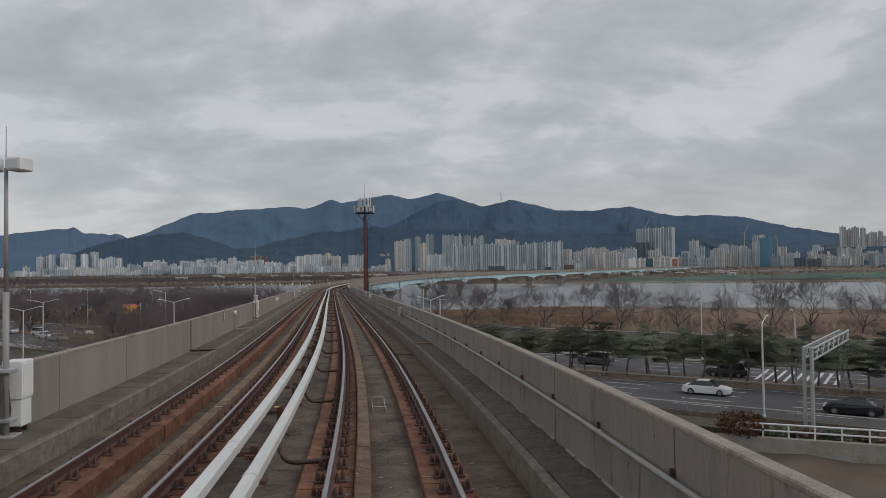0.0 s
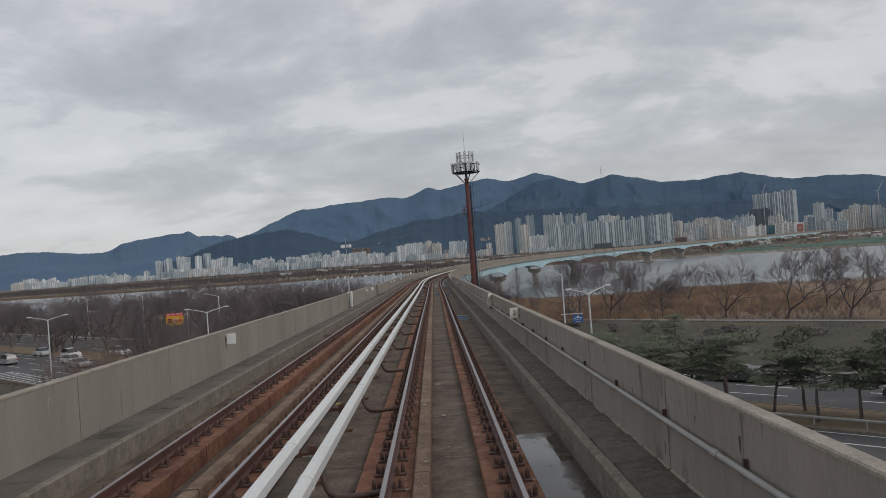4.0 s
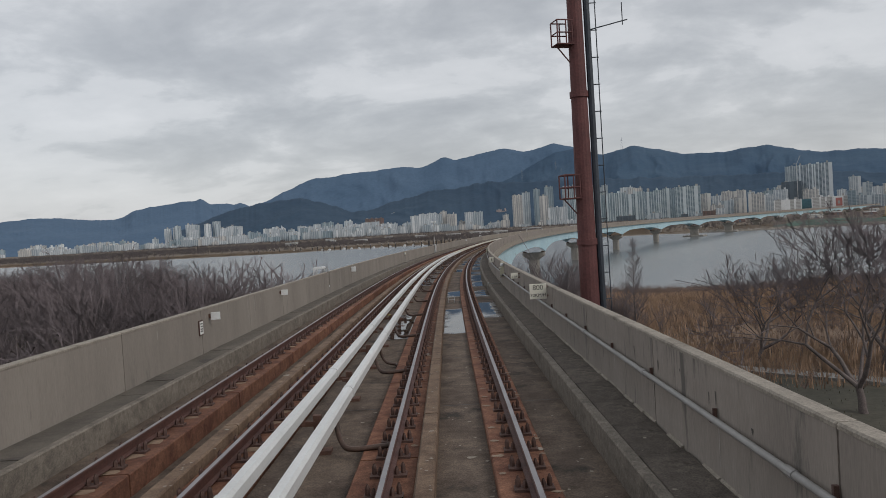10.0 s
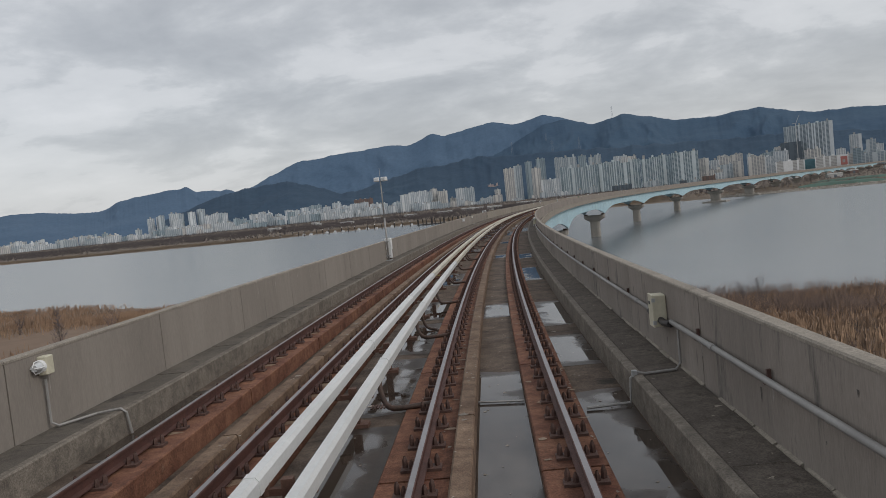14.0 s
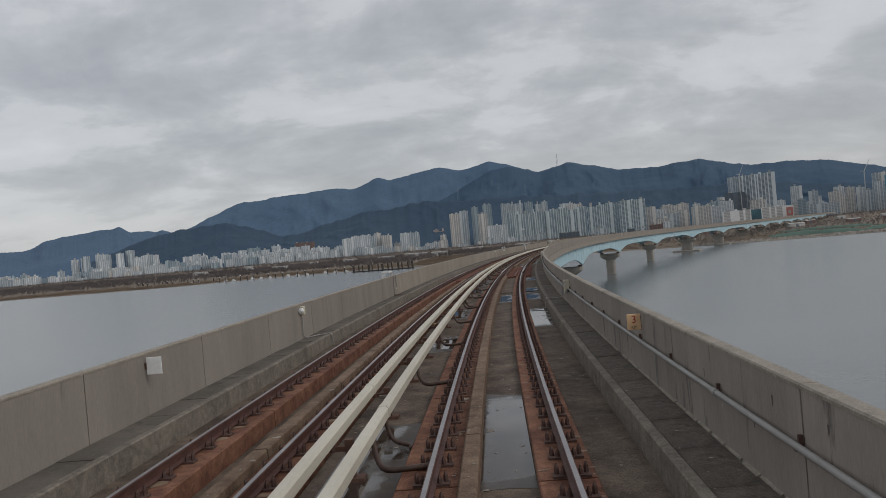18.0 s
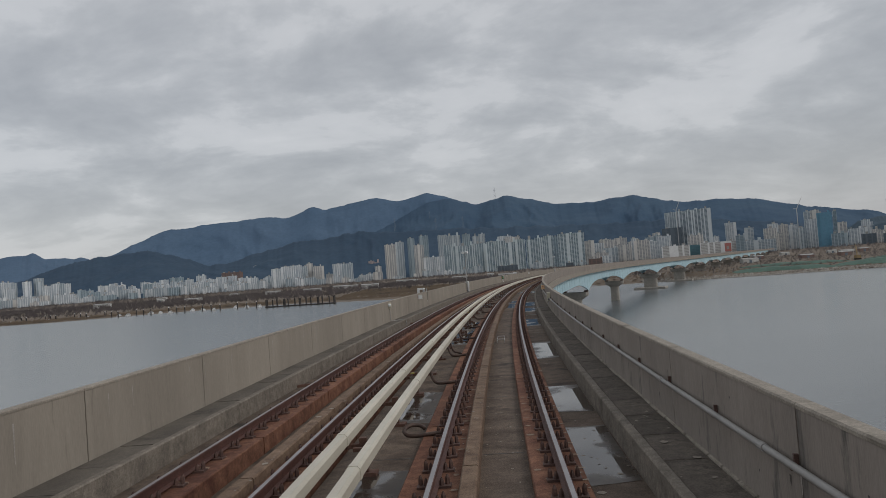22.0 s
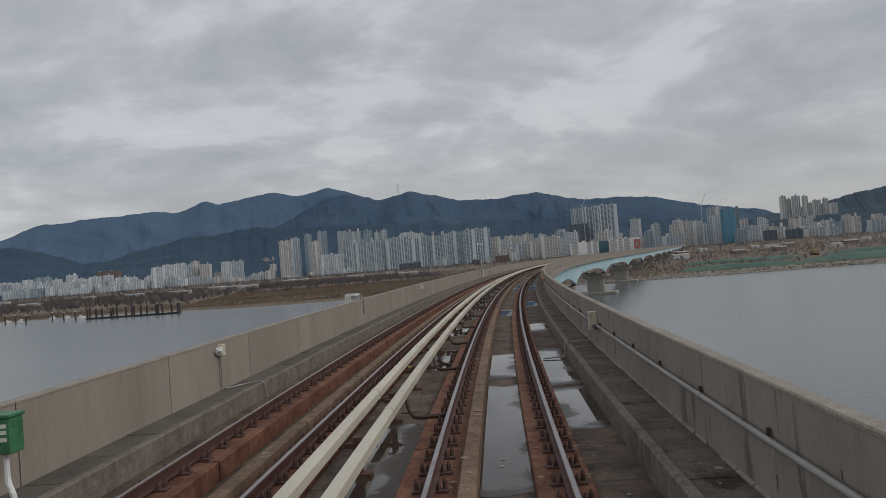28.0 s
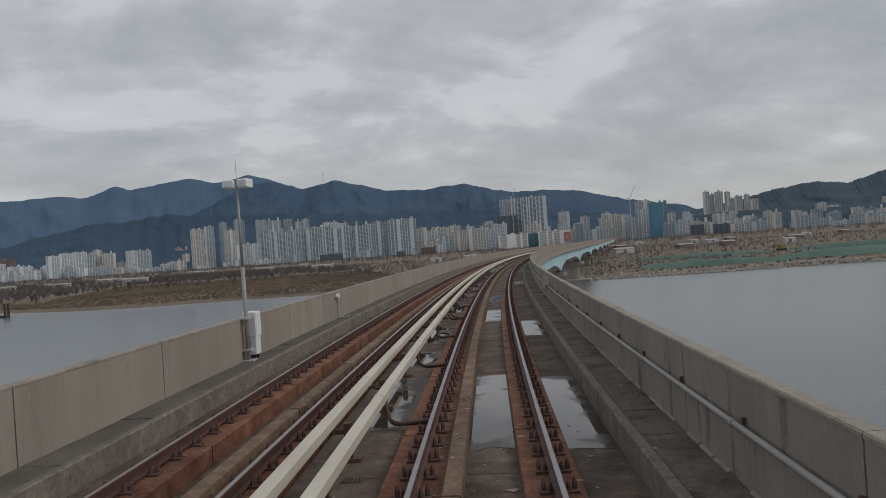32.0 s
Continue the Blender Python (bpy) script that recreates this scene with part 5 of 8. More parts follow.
def street_lamp(x, y, top, arms, turn, z=GROUND):
    """A tapered steel post with one or two raised arms and flat lamp heads."""
    p = thing("street_lamp", Matrix.Translation((x, y, z)) @ Matrix.Rotation(turn, 4, "Z"), "pale steel street lamp with %s beside the road" % ("two arms" if arms == 2 else "one arm"), "street lamp", "street lamps")
    h = top - z - 0.5
    bm = bmesh.new()
    tube(bm, (0, 0, -0.3), (0, 0, h), 0.11, 0.07, 10)
    tube(bm, (0, 0, -0.3), (0, 0, 0.5), 0.17, 0.16, 10)
    part("post", bm, post_m, p)
    for sx in ((-1, 1) if arms == 2 else (1,)):
        bm = bmesh.new()
        pipe(bm, [(0, 0, h - 0.15), (sx * 0.5, 0, h + 0.06), (sx * 2.1, 0, h + 0.45)], 0.045, 6)
        arm = part("arm", bm, post_m, p)
        bm = bmesh.new()
        box(bm, sx * 2.3 - 0.32, -0.12, h + 0.42, sx * 2.3 + 0.32, 0.12, h + 0.53, 0.035)
        head = part("lamp_head", bm, post_m, arm)
        bm = bmesh.new()
        box(bm, sx * 2.3 - 0.24, -0.09, h + 0.395, sx * 2.3 + 0.24, 0.09, h + 0.424)
        part("lens", bm, lens_m, arm)
    return p


TU = math.atan2(N.y, N.x)
street_lamp(26.7, 62.6, -2.3, 1, TU)
street_lamp(36.6, 77.5, -2.5, 1, TU + math.pi)
street_lamp(34.8, 101.0, -1.1, 1, TU + math.pi)
street_lamp(-3.0, 105.0, -1.75, 2, 0.72)
street_lamp(-4.9, 128.0, -0.85, 1, math.pi - 0.9)
street_lamp(-48.4, 125.6, -2.4, 2, 0.38)
street_lamp(-63.5, 159.9, -1.7, 1, math.pi)
street_lamp(-75.0, 132.0, -2.4, 2, 0.38)
street_lamp(-101.0, 150.0, -2.4, 2, 0.38)
street_lamp(-96.0, 190.0, -1.6, 1, math.pi)
street_lamp(-62.0, 104.0, -2.4, 2, 0.38)
street_lamp(-88.0, 120.0, -2.4, 2, 0.38)
street_lamp(-120.0, 205.0, -1.6, 1, math.pi)


# a slim steel pole outside the parapet with a wire hoop and slack cables
pole = thing("utility_pole", Matrix.Translation((-0.72, 39.7, GROUND)), "grey tapered steel utility pole with slack black cables", "pole")
bm = bmesh.new()
tube(bm, (0, 0, -0.4), (0, 0, 10.2), 0.10, 0.07, 14)
tube(bm, (0, 0, 10.2), (0, 0, 11.8), 0.07, 0.038, 14)
part("shaft", bm, conduit_m, pole, smooth=True)
bm = bmesh.new()
tube(bm, (0, 0, 11.78), (0, 0, 11.84), 0.075, n=12)
part("cap", bm, galv_m, pole)
bm = bmesh.new()
tube(bm, (-0.05, 0, 11.8), (0.42, 0.05, 11.82), 0.02, n=6)
part("arm", bm, galv_m, pole)
bm = bmesh.new()
pipe(bm, [(-0.14, 0, 11.84), (-0.11, 0, 11.97), (0.02, 0, 12.05), (0.16, 0.02, 12.0), (0.22, 0.03, 11.84)], 0.008, 5)
part("hoop", bm, galv_m, pole)
for k, dz in enumerate((0.0, 0.07, -0.08)):
    bm = bmesh.new()
    pipe(bm, [(-7.0 - k, 5.5, 9.6 + dz), (-2.2, 1.8, 10.15 + dz), (0, 0, 10.55 + dz), (2.2, 0.2, 10.3 + dz), (9.0, 1.0, 9.5 + dz)], 0.016, 5)
    part("cable", bm, rubber_m, pole)
bm = bmesh.new()
for k in range(5):
    tube(bm, (-0.11, -0.06, 10.3 + k * 0.07), (-0.11, -0.06, 10.34 + k * 0.07), 0.05, n=8)
part("insulator", bm, rubber_m, pole)


def gantry():
    g = thing("sign_gantry", Matrix.Translation((28.7, 58.8, GROUND)), "galvanised steel road gantry with a lattice beam", "gantry")
    d = Vector((11.2, 15.2, 0))
    ax = d.normalized()
    px = Vector((-ax.y, ax.x, 0))
    H = 6.6
    for k in (0, 1):
        for s in (-0.28, 0.28):
            bm = bmesh.new()
            o = d * k + px * s
            tube(bm, o + Vector((0, 0, -0.4)), o + Vector((0, 0, H + 0.1)), 0.16, n=8)
            part("leg", bm, galv_m, g)
        bm = bmesh.new()
        for z in np.arange(0.8, H, 0.9):
            tube(bm, d * k - px * 0.28 + Vector((0, 0, z)), d * k + px * 0.28 + Vector((0, 0, z)), 0.05, n=5)
        part("leg_lacing", bm, galv_m, g)
    for s in (-0.4, 0.4):
        for z in (H - 0.9, H):
            bm = bmesh.new()
            tube(bm, px * s + Vector((0, 0, z)), d + px * s + Vector((0, 0, z)), 0.09, n=6)
            part("chord", bm, galv_m, g)
    bm = bmesh.new()
    n = 14
    for i in range(n):
        a, b = d * (i / n), d * ((i + 1) / n)
        for s in (-0.4, 0.4):
            z0, z1 = (H - 0.9, H) if i % 2 else (H, H - 0.9)
            tube(bm, a + px * s + Vector((0, 0, z0)), b + px * s + Vector((0, 0, z1)), 0.045, n=5)
        tube(bm, a - px * 0.4 + Vector((0, 0, H)), a + px * 0.4 + Vector((0, 0, H)), 0.04, n=5)
    part("lattice", bm, galv_m, g)
    return g


gantry()

# steel crash barriers along both kerbs of the median
for n0, u0, u1 in ((82.2, -62.0, 10.0), (67.4, -30.0, 12.0)):
    barrier = thing("crash_barrier", Matrix.Identity(4), "grey steel crash barrier on short posts beside the kerb", "crash barrier", "crash barriers")
    bm = bmesh.new()
    tube(bm, road_at(u0, n0, RZ + 0.62), road_at(u1, n0, RZ + 0.62), 0.10, n=6)
    part("rail", bm, conduit_m, barrier)
    for k in range(int((u1 - u0) / 3.0)):
        bm = bmesh.new()
        tube(bm, road_at(u0 + 3.0 * k, n0, RZ - 0.1), road_at(u0 + 3.0 * k, n0, RZ + 0.70), 0.06, n=6)
        part("post", bm, conduit_m, barrier)

# white guard rail and retaining wall beside the ramp
rail_fence = thing("guard_fence", Matrix.Identity(4), "white steel guard fence on a concrete retaining wall", "fence")
f0, f1 = Vector((22.0, 56.5, GROUND + 0.3)), Vector((32.0, 52.6, GROUND + 0.3))
for z in (0.45, 0.95):
    bm = bmesh.new()
    tube(bm, f0 + Vector((0, 0, z)), f1 + Vector((0, 0, z)), 0.07, n=8)
    part("rail", bm, PAINTS["white"], rail_fence)
for i in range(7):
    bm = bmesh.new()
    p = f0.lerp(f1, i / 6)
    tube(bm, p - Vector((0, 0, 0.2)), p + Vector((0, 0, 1.0)), 0.07, n=8)
    part("post", bm, PAINTS["white"], rail_fence)
bm = bmesh.new()
d = (f1 - f0).normalized()
m = Matrix.Translation(f0 - Vector((0, 0, 0.3))) @ Matrix.Rotation(math.atan2(d.y, d.x), 4, "Z")
box(bm, -8, -0.35, -3.4, 18, 0.25, 0.25, m=m)
tagged(part("retaining_wall", bm, pier_m), "grey concrete retaining wall beside the ramp", "wall", kind="structure")


# green railing at the end of the wall
green_rail = thing("green_railing", Matrix.Identity(4), "green steel railing with three bars", "railing")
green_paint = plain("green_rail_paint", (0.05, 0.20, 0.09), 0.5)
for z in (0.35, 0.7, 1.05):
    bm = bmesh.new()
    tube(bm, f1 + Vector((0.6, -0.4, z)), f1 + Vector((7.0, -4.3, z)), 0.06, n=6)
    part("bar", bm, green_paint, green_rail)
for k in range(4):
    bm = bmesh.new()
    q = f1 + Vector((0.6 + 2.1 * k, -0.4 - 1.28 * k, 0))
    tube(bm, q - Vector((0, 0, 0.3)), q + Vector((0, 0, 1.1)), 0.06, n=6)
    part("post", bm, green_paint, green_rail)


def blob_bush(name, x, y, r, h, material, label, count=420, z=GROUND):
    """A rounded shrub of many small leaf clumps."""
    b = thing(name, Matrix.Translation((x, y, z)), label, "shrub", "shrubs")
    bm = bmesh.new()
    for k in range(5):
        a = k * 1.256
        tube(bm, (0, 0, -0.2), (r * 0.6 * math.cos(a), r * 0.6 * math.sin(a), h * 0.6), 0.05, 0.02, 4)
    part("stool", bm, bark_m, b)
    verts, faces = [], []
    for _ in range(count):
        v = Vector((random.gauss(0, 1), random.gauss(0, 1), random.gauss(0, 1))).normalized() * random.uniform(0.6, 1.03)
        c = Vector((v.x * r, v.y * r, max(0.05, h * 0.5 + v.z * h * 0.5)))
        s = random.uniform(0.10, 0.24)
        e = [c + Vector((random.uniform(-s, s), random.uniform(-s, s), random.uniform(-s, s))) for _ in range(4)]
        o = len(verts)
        verts += e
        faces += [(o, o + 1, o + 2), (o, o + 2, o + 3), (o + 1, o + 3, o + 2)]
    mesh_ob("leaves", verts, faces, material, b)
    return b


blob_bush("shrub", 22.5, 57.0, 1.9, 2.0, shrub_m, "round russet-brown shrub beside the guard fence", 900)
for k in range(6):
    q = f0.lerp(f1, 0.25 + 0.2 * k) + Vector((0.5, 1.3, 0))
    blob_bush("shrub", q.x, q.y, 1.1, 0.9, scrub_m if k % 2 else needle_m, "low dark clipped hedge bush behind the guard fence", 420)
sign_blue, sign_yellow, sign_red = plain("blue_sign", (0.02, 0.09, 0.28), 0.4), plain("yellow_sign", (0.62, 0.30, 0.02), 0.45), plain("red_band", (0.45, 0.03, 0.04), 0.45)
sign_white = plain("sign_white", (0.7, 0.7, 0.68), 0.5)


def board(name, x, y, z, w, h, turn, material, bars, label, post=None, band=None):
    """A flat sign with a rim, unreadable writing as bars, and its post."""
    b = thing(name, Matrix.Translation((x, y, z)) @ Matrix.Rotation(turn, 4, "Z"), label, "sign")
    bm = bmesh.new()
    box(bm, -w / 2, -0.03, -h / 2, w / 2, 0.03, h / 2, 0.008)
    p = part("panel", bm, material, b)
    for x0, z0, x1, z1, c in bars:
        bm = bmesh.new()
        box(bm, x0 * w, -0.04, z0 * h, x1 * w, -0.026, z1 * h)
        part("writing", bm, c, p)
    if post:
        bm = bmesh.new()
        tube(bm, (post, 0.14, -h / 2 - (z - GROUND) + h / 2 - 0.3), (post, 0.14, h / 2 + 0.2), 0.12, 0.09, 8)
        part("post", bm, galv_m, b)
        bm = bmesh.new()
        for zz in (-h * 0.3, h * 0.3):
            tube(bm, (post, 0.12, zz), (0, 0.05, zz), 0.04, n=6)
        part("bracket", bm, galv_m, b)
    return b


black_m = plain("black_marks", (0.02, 0.02, 0.02), 0.5)
speed_board = board("road_sign", -69.6, 155.8, -5.5, 2.8, 2.05, 0.35, sign_yellow, [(-0.5, 0.27, 0.5, 0.5, sign_red), (-0.05, -0.24, 0.14, 0.06, sign_white), (-0.035, -0.21, 0.125, 0.03, sign_red), (0.2, -0.2, 0.42, -0.05, sign_red)], "yellow roadside warning sign with a red band", post=2.1)
sign = board("direction_sign", -3.4, 128.0, -6.7, 1.2, 0.88, 0.1, sign_blue, [(-0.09, 0.20, 0.09, 0.40, sign_white), (-0.40, 0.08, 0.40, 0.16, sign_white), (-0.2, -0.40, 0.2, -0.36, sign_white)], "blue direction sign hung from a lamp post arm")
cu = bpy.data.curves.new("lettering", "FONT")
cu.body, cu.size, cu.align_x, cu.align_y, cu.extrude = "\uac15\uc11c\uc0ac\uc5c5\uc18c", 0.21, "CENTER", "CENTER", 0.002
cu.materials.append(sign_white)
words = new("lettering", cu)
words.parent = sign
words.matrix_local = Matrix.Translation((0, -0.036, -0.10)) @ Matrix.Rotation(math.pi / 2, 4, "X")
cu = bpy.data.curves.new("lettering", "FONT")
cu.body, cu.size, cu.align_x, cu.align_y, cu.extrude = "\ub2f9\uc2e0\uc758 \uc18d\ub3c4\ub294", 0.42, "CENTER", "CENTER", 0.002
cu.materials.append(sign_white)
words = new("lettering", cu)
words.parent = speed_board
words.matrix_local = Matrix.Translation((0, -0.043, 0.79)) @ Matrix.Rotation(math.pi / 2, 4, "X")
bm = bmesh.new()
tube(bm, (-0.80, -0.045, -0.2), (-0.80, -0.028, -0.2), 0.40, n=20)
disc_m = plain("dark_red_disc", (0.14, 0.02, 0.02), 0.5)
disc = part("speed_disc", bm, black_m, speed_board)
bm = bmesh.new()
tube(bm, (-0.80, -0.050, -0.2), (-0.80, -0.044, -0.2), 0.33, n=20)
part("disc_face", bm, disc_m, disc)
cu = bpy.data.curves.new("lettering", "FONT")
cu.body, cu.size, cu.align_x, cu.align_y, cu.extrude = "70", 0.40, "CENTER", "CENTER", 0.002
cu.materials.append(sign_yellow)
words = new("lettering", cu)
words.parent = speed_board
words.matrix_local = Matrix.Translation((-0.80, -0.054, -0.2)) @ Matrix.Rotation(math.pi / 2, 4, "X")
bm = bmesh.new()
tube(bm, (-1.9, 0.1, 0.62), (0.6, 0.0, 0.58), 0.05, n=8)
part("bracket", bm, post_m, sign)
board("direction_sign", -118.0, 205.0, -5.6, 2.6, 0.8, 0.4, sign_white, [(-0.4, -0.25, -0.2, 0.25, sign_red), (-0.1, -0.2, 0.4, 0.2, galv_m)], "small white park sign on a post", post=1.6)

# ---- trees ----


def grow(rng, verts, faces, tw_v, tw_f, p, d, length, r, level, depth, sides, fine=0.016, wide=1.0):
    """Limbs that fork and thin out; the last two orders go to the twigs."""
    steps = 3 if level < 2 else 2 if level < depth else 1
    q, dd = p.copy(), d.copy()
    ring_prev = None
    V, F = (verts, faces) if level < depth - 2 else (tw_v, tw_f)
    n = sides if level < depth - 2 else 3
    pts = [(q.copy(), r)]
    for i in range(steps):
        dd = (dd + Vector((rng.uniform(-1, 1), rng.uniform(-1, 1), rng.uniform(-0.25, 0.7))) * 0.22).normalized()
        q = q + dd * (length / steps)
        pts.append((q.copy(), max(fine, r * (1 - 0.30 * (i + 1) / steps))))
    u = dd.orthogonal().normalized()
    w = dd.cross(u)
    for c, rad in pts:
        o = len(V)
        for k in range(n):
            a = 2 * math.pi * k / n
            V.append(tuple(c + (u * math.cos(a) + w * math.sin(a)) * rad))
        if ring_prev is not None:
            for k in range(n):
                F.append((ring_prev + k, ring_prev + (k + 1) % n, o + (k + 1) % n, o + k))
        ring_prev = o
    if level >= depth - 1:
        for _ in range(5 if level >= depth else 3):
            i = rng.randrange(1, len(pts))
            o = pts[i - 1][0].lerp(pts[i][0], rng.random())
            sp = (dd + Vector((rng.uniform(-1, 1), rng.uniform(-1, 1), rng.uniform(-0.5, 0.9))) * 0.9).normalized() * length * rng.uniform(0.5, 1.1)
            across = sp.orthogonal().normalized() * fine * 0.5
            b = len(tw_v)
            tw_v.extend((tuple(o - across), tuple(o + across), tuple(o + sp)))
            tw_f.append((b, b + 1, b + 2))
    if level >= depth:
        return
    kids = rng.choice((3, 4, 4)) if level == 0 else rng.choice((2, 3, 3))
    for k in range(kids):
        a = 2 * math.pi * (k + rng.random() * 0.7) / kids
        side = (u * math.cos(a) + w * math.sin(a))
        spread = rng.uniform(0.35, 0.85) if level else rng.uniform(0.5, 0.95)
        nd = (dd + side * spread * wide + Vector((0, 0, 0.16 / wide))).normalized()
        start = pts[-1][0] if k < 2 or level == 0 else pts[-2][0]
        grow(rng, verts, faces, tw_v, tw_f, start, nd, length * (rng.uniform(1.5, 2.1) if level == 0 else rng.uniform(0.68, 0.9)), max(fine, pts[-1][1] * rng.uniform(0.62, 0.85)), level + 1, depth, sides, fine, wide)


def bare_tree(seed, height, label, depth=6, thick=0.22, tone=None, fine=0.017, wide=1.25):
    rng = random.Random(seed)
    t = thing("bare_tree", Matrix.Identity(4), label, "tree", "bare trees")
    V, F, TV, TF = [], [], [], []
    grow(rng, V, F, TV, TF, Vector((0, 0, -0.3)), Vector((rng.uniform(-0.12, 0.12), rng.uniform(-0.12, 0.12), 1)).normalized(), height * 0.13, thick, 0, depth, 6, fine, wide)
    top = max(v[2] for v in TV)
    k = height / top
    mesh_ob("trunk", [(x * k, y * k, z * k) for x, y, z in V], F, bark_m, t, smooth=True)
    mesh_ob("crown", [(x * k, y * k, z * k) for x, y, z in TV], TF, tone or twig_m, t)
    return t


TREES = [bare_tree(11 + i, h, lab) for i, (h, lab) in enumerate(((11.5, "tall bare winter tree with a spreading crown"), (10.0, "bare winter tree with upswept limbs"), (9.0, "bare grey tree with a forked trunk"), (10.5, "bare winter tree leaning over the path"), (8.0, "young bare tree with fine twigs")))]


FAR_TREES = [bare_tree(71 + i, h, lab, depth=5) for i, (h, lab) in enumerate(((10.0, "bare grey-brown tree in the riverside belt"), (8.5, "bare twiggy tree in the riverside belt"), (9.2, "bare broad tree in the riverside belt")))]


def stem_bush(seed, height, label, stems=15, lean=0.55, twigs=9, thick=1.0):
    """A bush of upright stems fanning from one stool, each with a few thin side twigs."""
    rn = random.Random(seed)
    t = thing("bare_bush", Matrix.Identity(4), label, "bush", "bare bushes")
    bm, tw = bmesh.new(), bmesh.new()
    for k in range(stems):
        a, l = rn.uniform(0, 6.283), rn.uniform(0.05, lean)
        h = height * rn.uniform(0.6, 1.0)
        pts = [Vector((0.25 * rn.uniform(-1, 1), 0.25 * rn.uniform(-1, 1), -0.2))]
        for q in (0.25, 0.5, 0.75, 1.0):
            pts.append(Vector((pts[0].x + math.cos(a) * l * h * q ** 1.3, pts[0].y + math.sin(a) * l * h * q ** 1.3, h * q)) + Vector((rn.uniform(-1, 1), rn.uniform(-1, 1), 0)) * 0.05 * h * 0.4)
        for i in range(4):
            tube(bm, pts[i], pts[i + 1], (0.024 - i * 0.005) * thick, (0.020 - i * 0.005) * thick, 4, caps=False)
        for q in range(twigs):
            z = rn.uniform(0.3, 0.97) * 4
            i = min(3, int(z))
            p = pts[i].lerp(pts[i + 1], z - i)
            b, ln = rn.uniform(0, 6.283), height * rn.uniform(0.1, 0.24)
            e = p + Vector((math.cos(b) * ln * 0.6, math.sin(b) * ln * 0.6, ln * rn.uniform(0.5, 1.0)))
            tube(tw, p, e, 0.009 * thick, 0.005 * thick, 3, caps=False)
            for _ in range(2):
                c = rn.uniform(0, 6.283)
                m = p.lerp(e, rn.uniform(0.3, 0.8))
                tube(tw, m, m + Vector((math.cos(c) * ln * 0.3, math.sin(c) * ln * 0.3, ln * 0.5)), 0.006 * thick, 0.004 * thick, 3, caps=False)
    part("stool", bm, bark_m, t)
    part("crown", tw, twig_m, t)
    return t


def slim_tree(seed, height, label):
    """One straight leader with short rising side limbs, longer towards the foot."""
    rn = random.Random(seed)
    t = thing("slender_tree", Matrix.Identity(4), label, "tree", "bare trees")
    bm, tw = bmesh.new(), bmesh.new()
    p = Vector((0, 0, -0.3))
    for i in range(8):
        e = p + Vector((rn.uniform(-0.08, 0.08), rn.uniform(-0.08, 0.08), height / 8))
        tube(bm, p, e, 0.064 - i * 0.0072, 0.057 - i * 0.0072, 6, caps=False)
        for k in range(20):
            o = p.lerp(e, rn.random())
            if o.z < height * 0.16:
                continue
            a, ln = rn.uniform(0, 6.283), (1.12 - o.z / height) * height * rn.uniform(0.16, 0.30)
            q = o + Vector((math.cos(a) * ln * 0.66, math.sin(a) * ln * 0.66, ln * rn.uniform(0.35, 0.75)))
            tube(tw, o, q, 0.013, 0.007, 3, caps=False)
            for _ in range(4):
                c, m = rn.uniform(0, 6.283), o.lerp(q, rn.uniform(0.25, 0.95))
                tube(tw, m, m + Vector((math.cos(c) * ln * 0.25, math.sin(c) * ln * 0.25, ln * rn.uniform(0.2, 0.4))), 0.011, 0.007, 3, caps=False)
        p = e
    part("trunk", bm, bark_m, t)
    part("crown", tw, twig_m, t)
    return t


BUSHES = [stem_bush(31 + i, h, lab) for i, (h, lab) in enumerate(((5.0, "leafless riverside bush with many thin stems"), (3.8, "low leafless thicket bush on the bank")))]


SLIM = slim_tree(47, 8.3, "slender leafless tree with upright twigs on the shore")


def plant(src, x, y, scale, turn, used=[]):
    m = Matrix.Translation((x, y, terrain(x, y))) @ Matrix.Rotation(turn, 4, "Z") @ Matrix.Scale(scale, 4)
    if id(src) not in used:
        used.append(id(src))
        src.matrix_world = m
        return src
    c = copy_thing(src, Matrix.Identity(4))
    c.matrix_basis = m
    return c


rng = random.Random(5)
for i in range(30):                                   # the row along the park path
    x = 3 + i * 8.4 + rng.uniform(-1.2, 1.2)
    plant(TREES[i % 4] if i < 14 else FAR_TREES[i % 3], x, 171.5 - 0.5 * x + (0 if x < 60 else 0.14 * (x - 60)) + rng.uniform(-3, 3), rng.uniform(1.02, 1.22), rng.uniform(0, 6.28))
for i in range(12):                                   # a few slighter trees nearer the water
    x = 18 + i * 17.0 + rng.uniform(-5, 5)
    plant(TREES[(i + 2) % 5], x, 186 - 0.46 * x + rng.uniform(-4, 8), rng.uniform(0.6, 0.85), rng.uniform(0, 6.28))
for x, y, k in ((-2.1, 160.0, 1.12), (-4.0, 175.7, 0.9)):
    plant(TREES[int(y) % 4], x, y, k, x * 2.0)
for i in range(2):                                    # between the viaduct and the bank
    x, y = -4 + rng.uniform(-6, 20), 176 + i * 12.0 + rng.uniform(-3, 3)
    plant(TREES[rng.randrange(5)] if y < 192 else BUSHES[i % 2], x + 6 + 0.08 * (y - 172), y, rng.uniform(0.7, 1.05), rng.uniform(0, 6.28))
for i in range(130):                                  # the belt on the other side
    x, y = -46 - 200 * rng.random() ** 1.2, 146 + rng.uniform(0, 92)
    if -84 < x < -50 and y + 0.05 * -x < 160 or y - 0.05 * x > 152 + 1.15 * (-25 - x):
        continue
    plant(FAR_TREES[i % 3], x, y + 0.05 * -x, rng.uniform(0.9, 1.3), rng.uniform(0, 6.28))
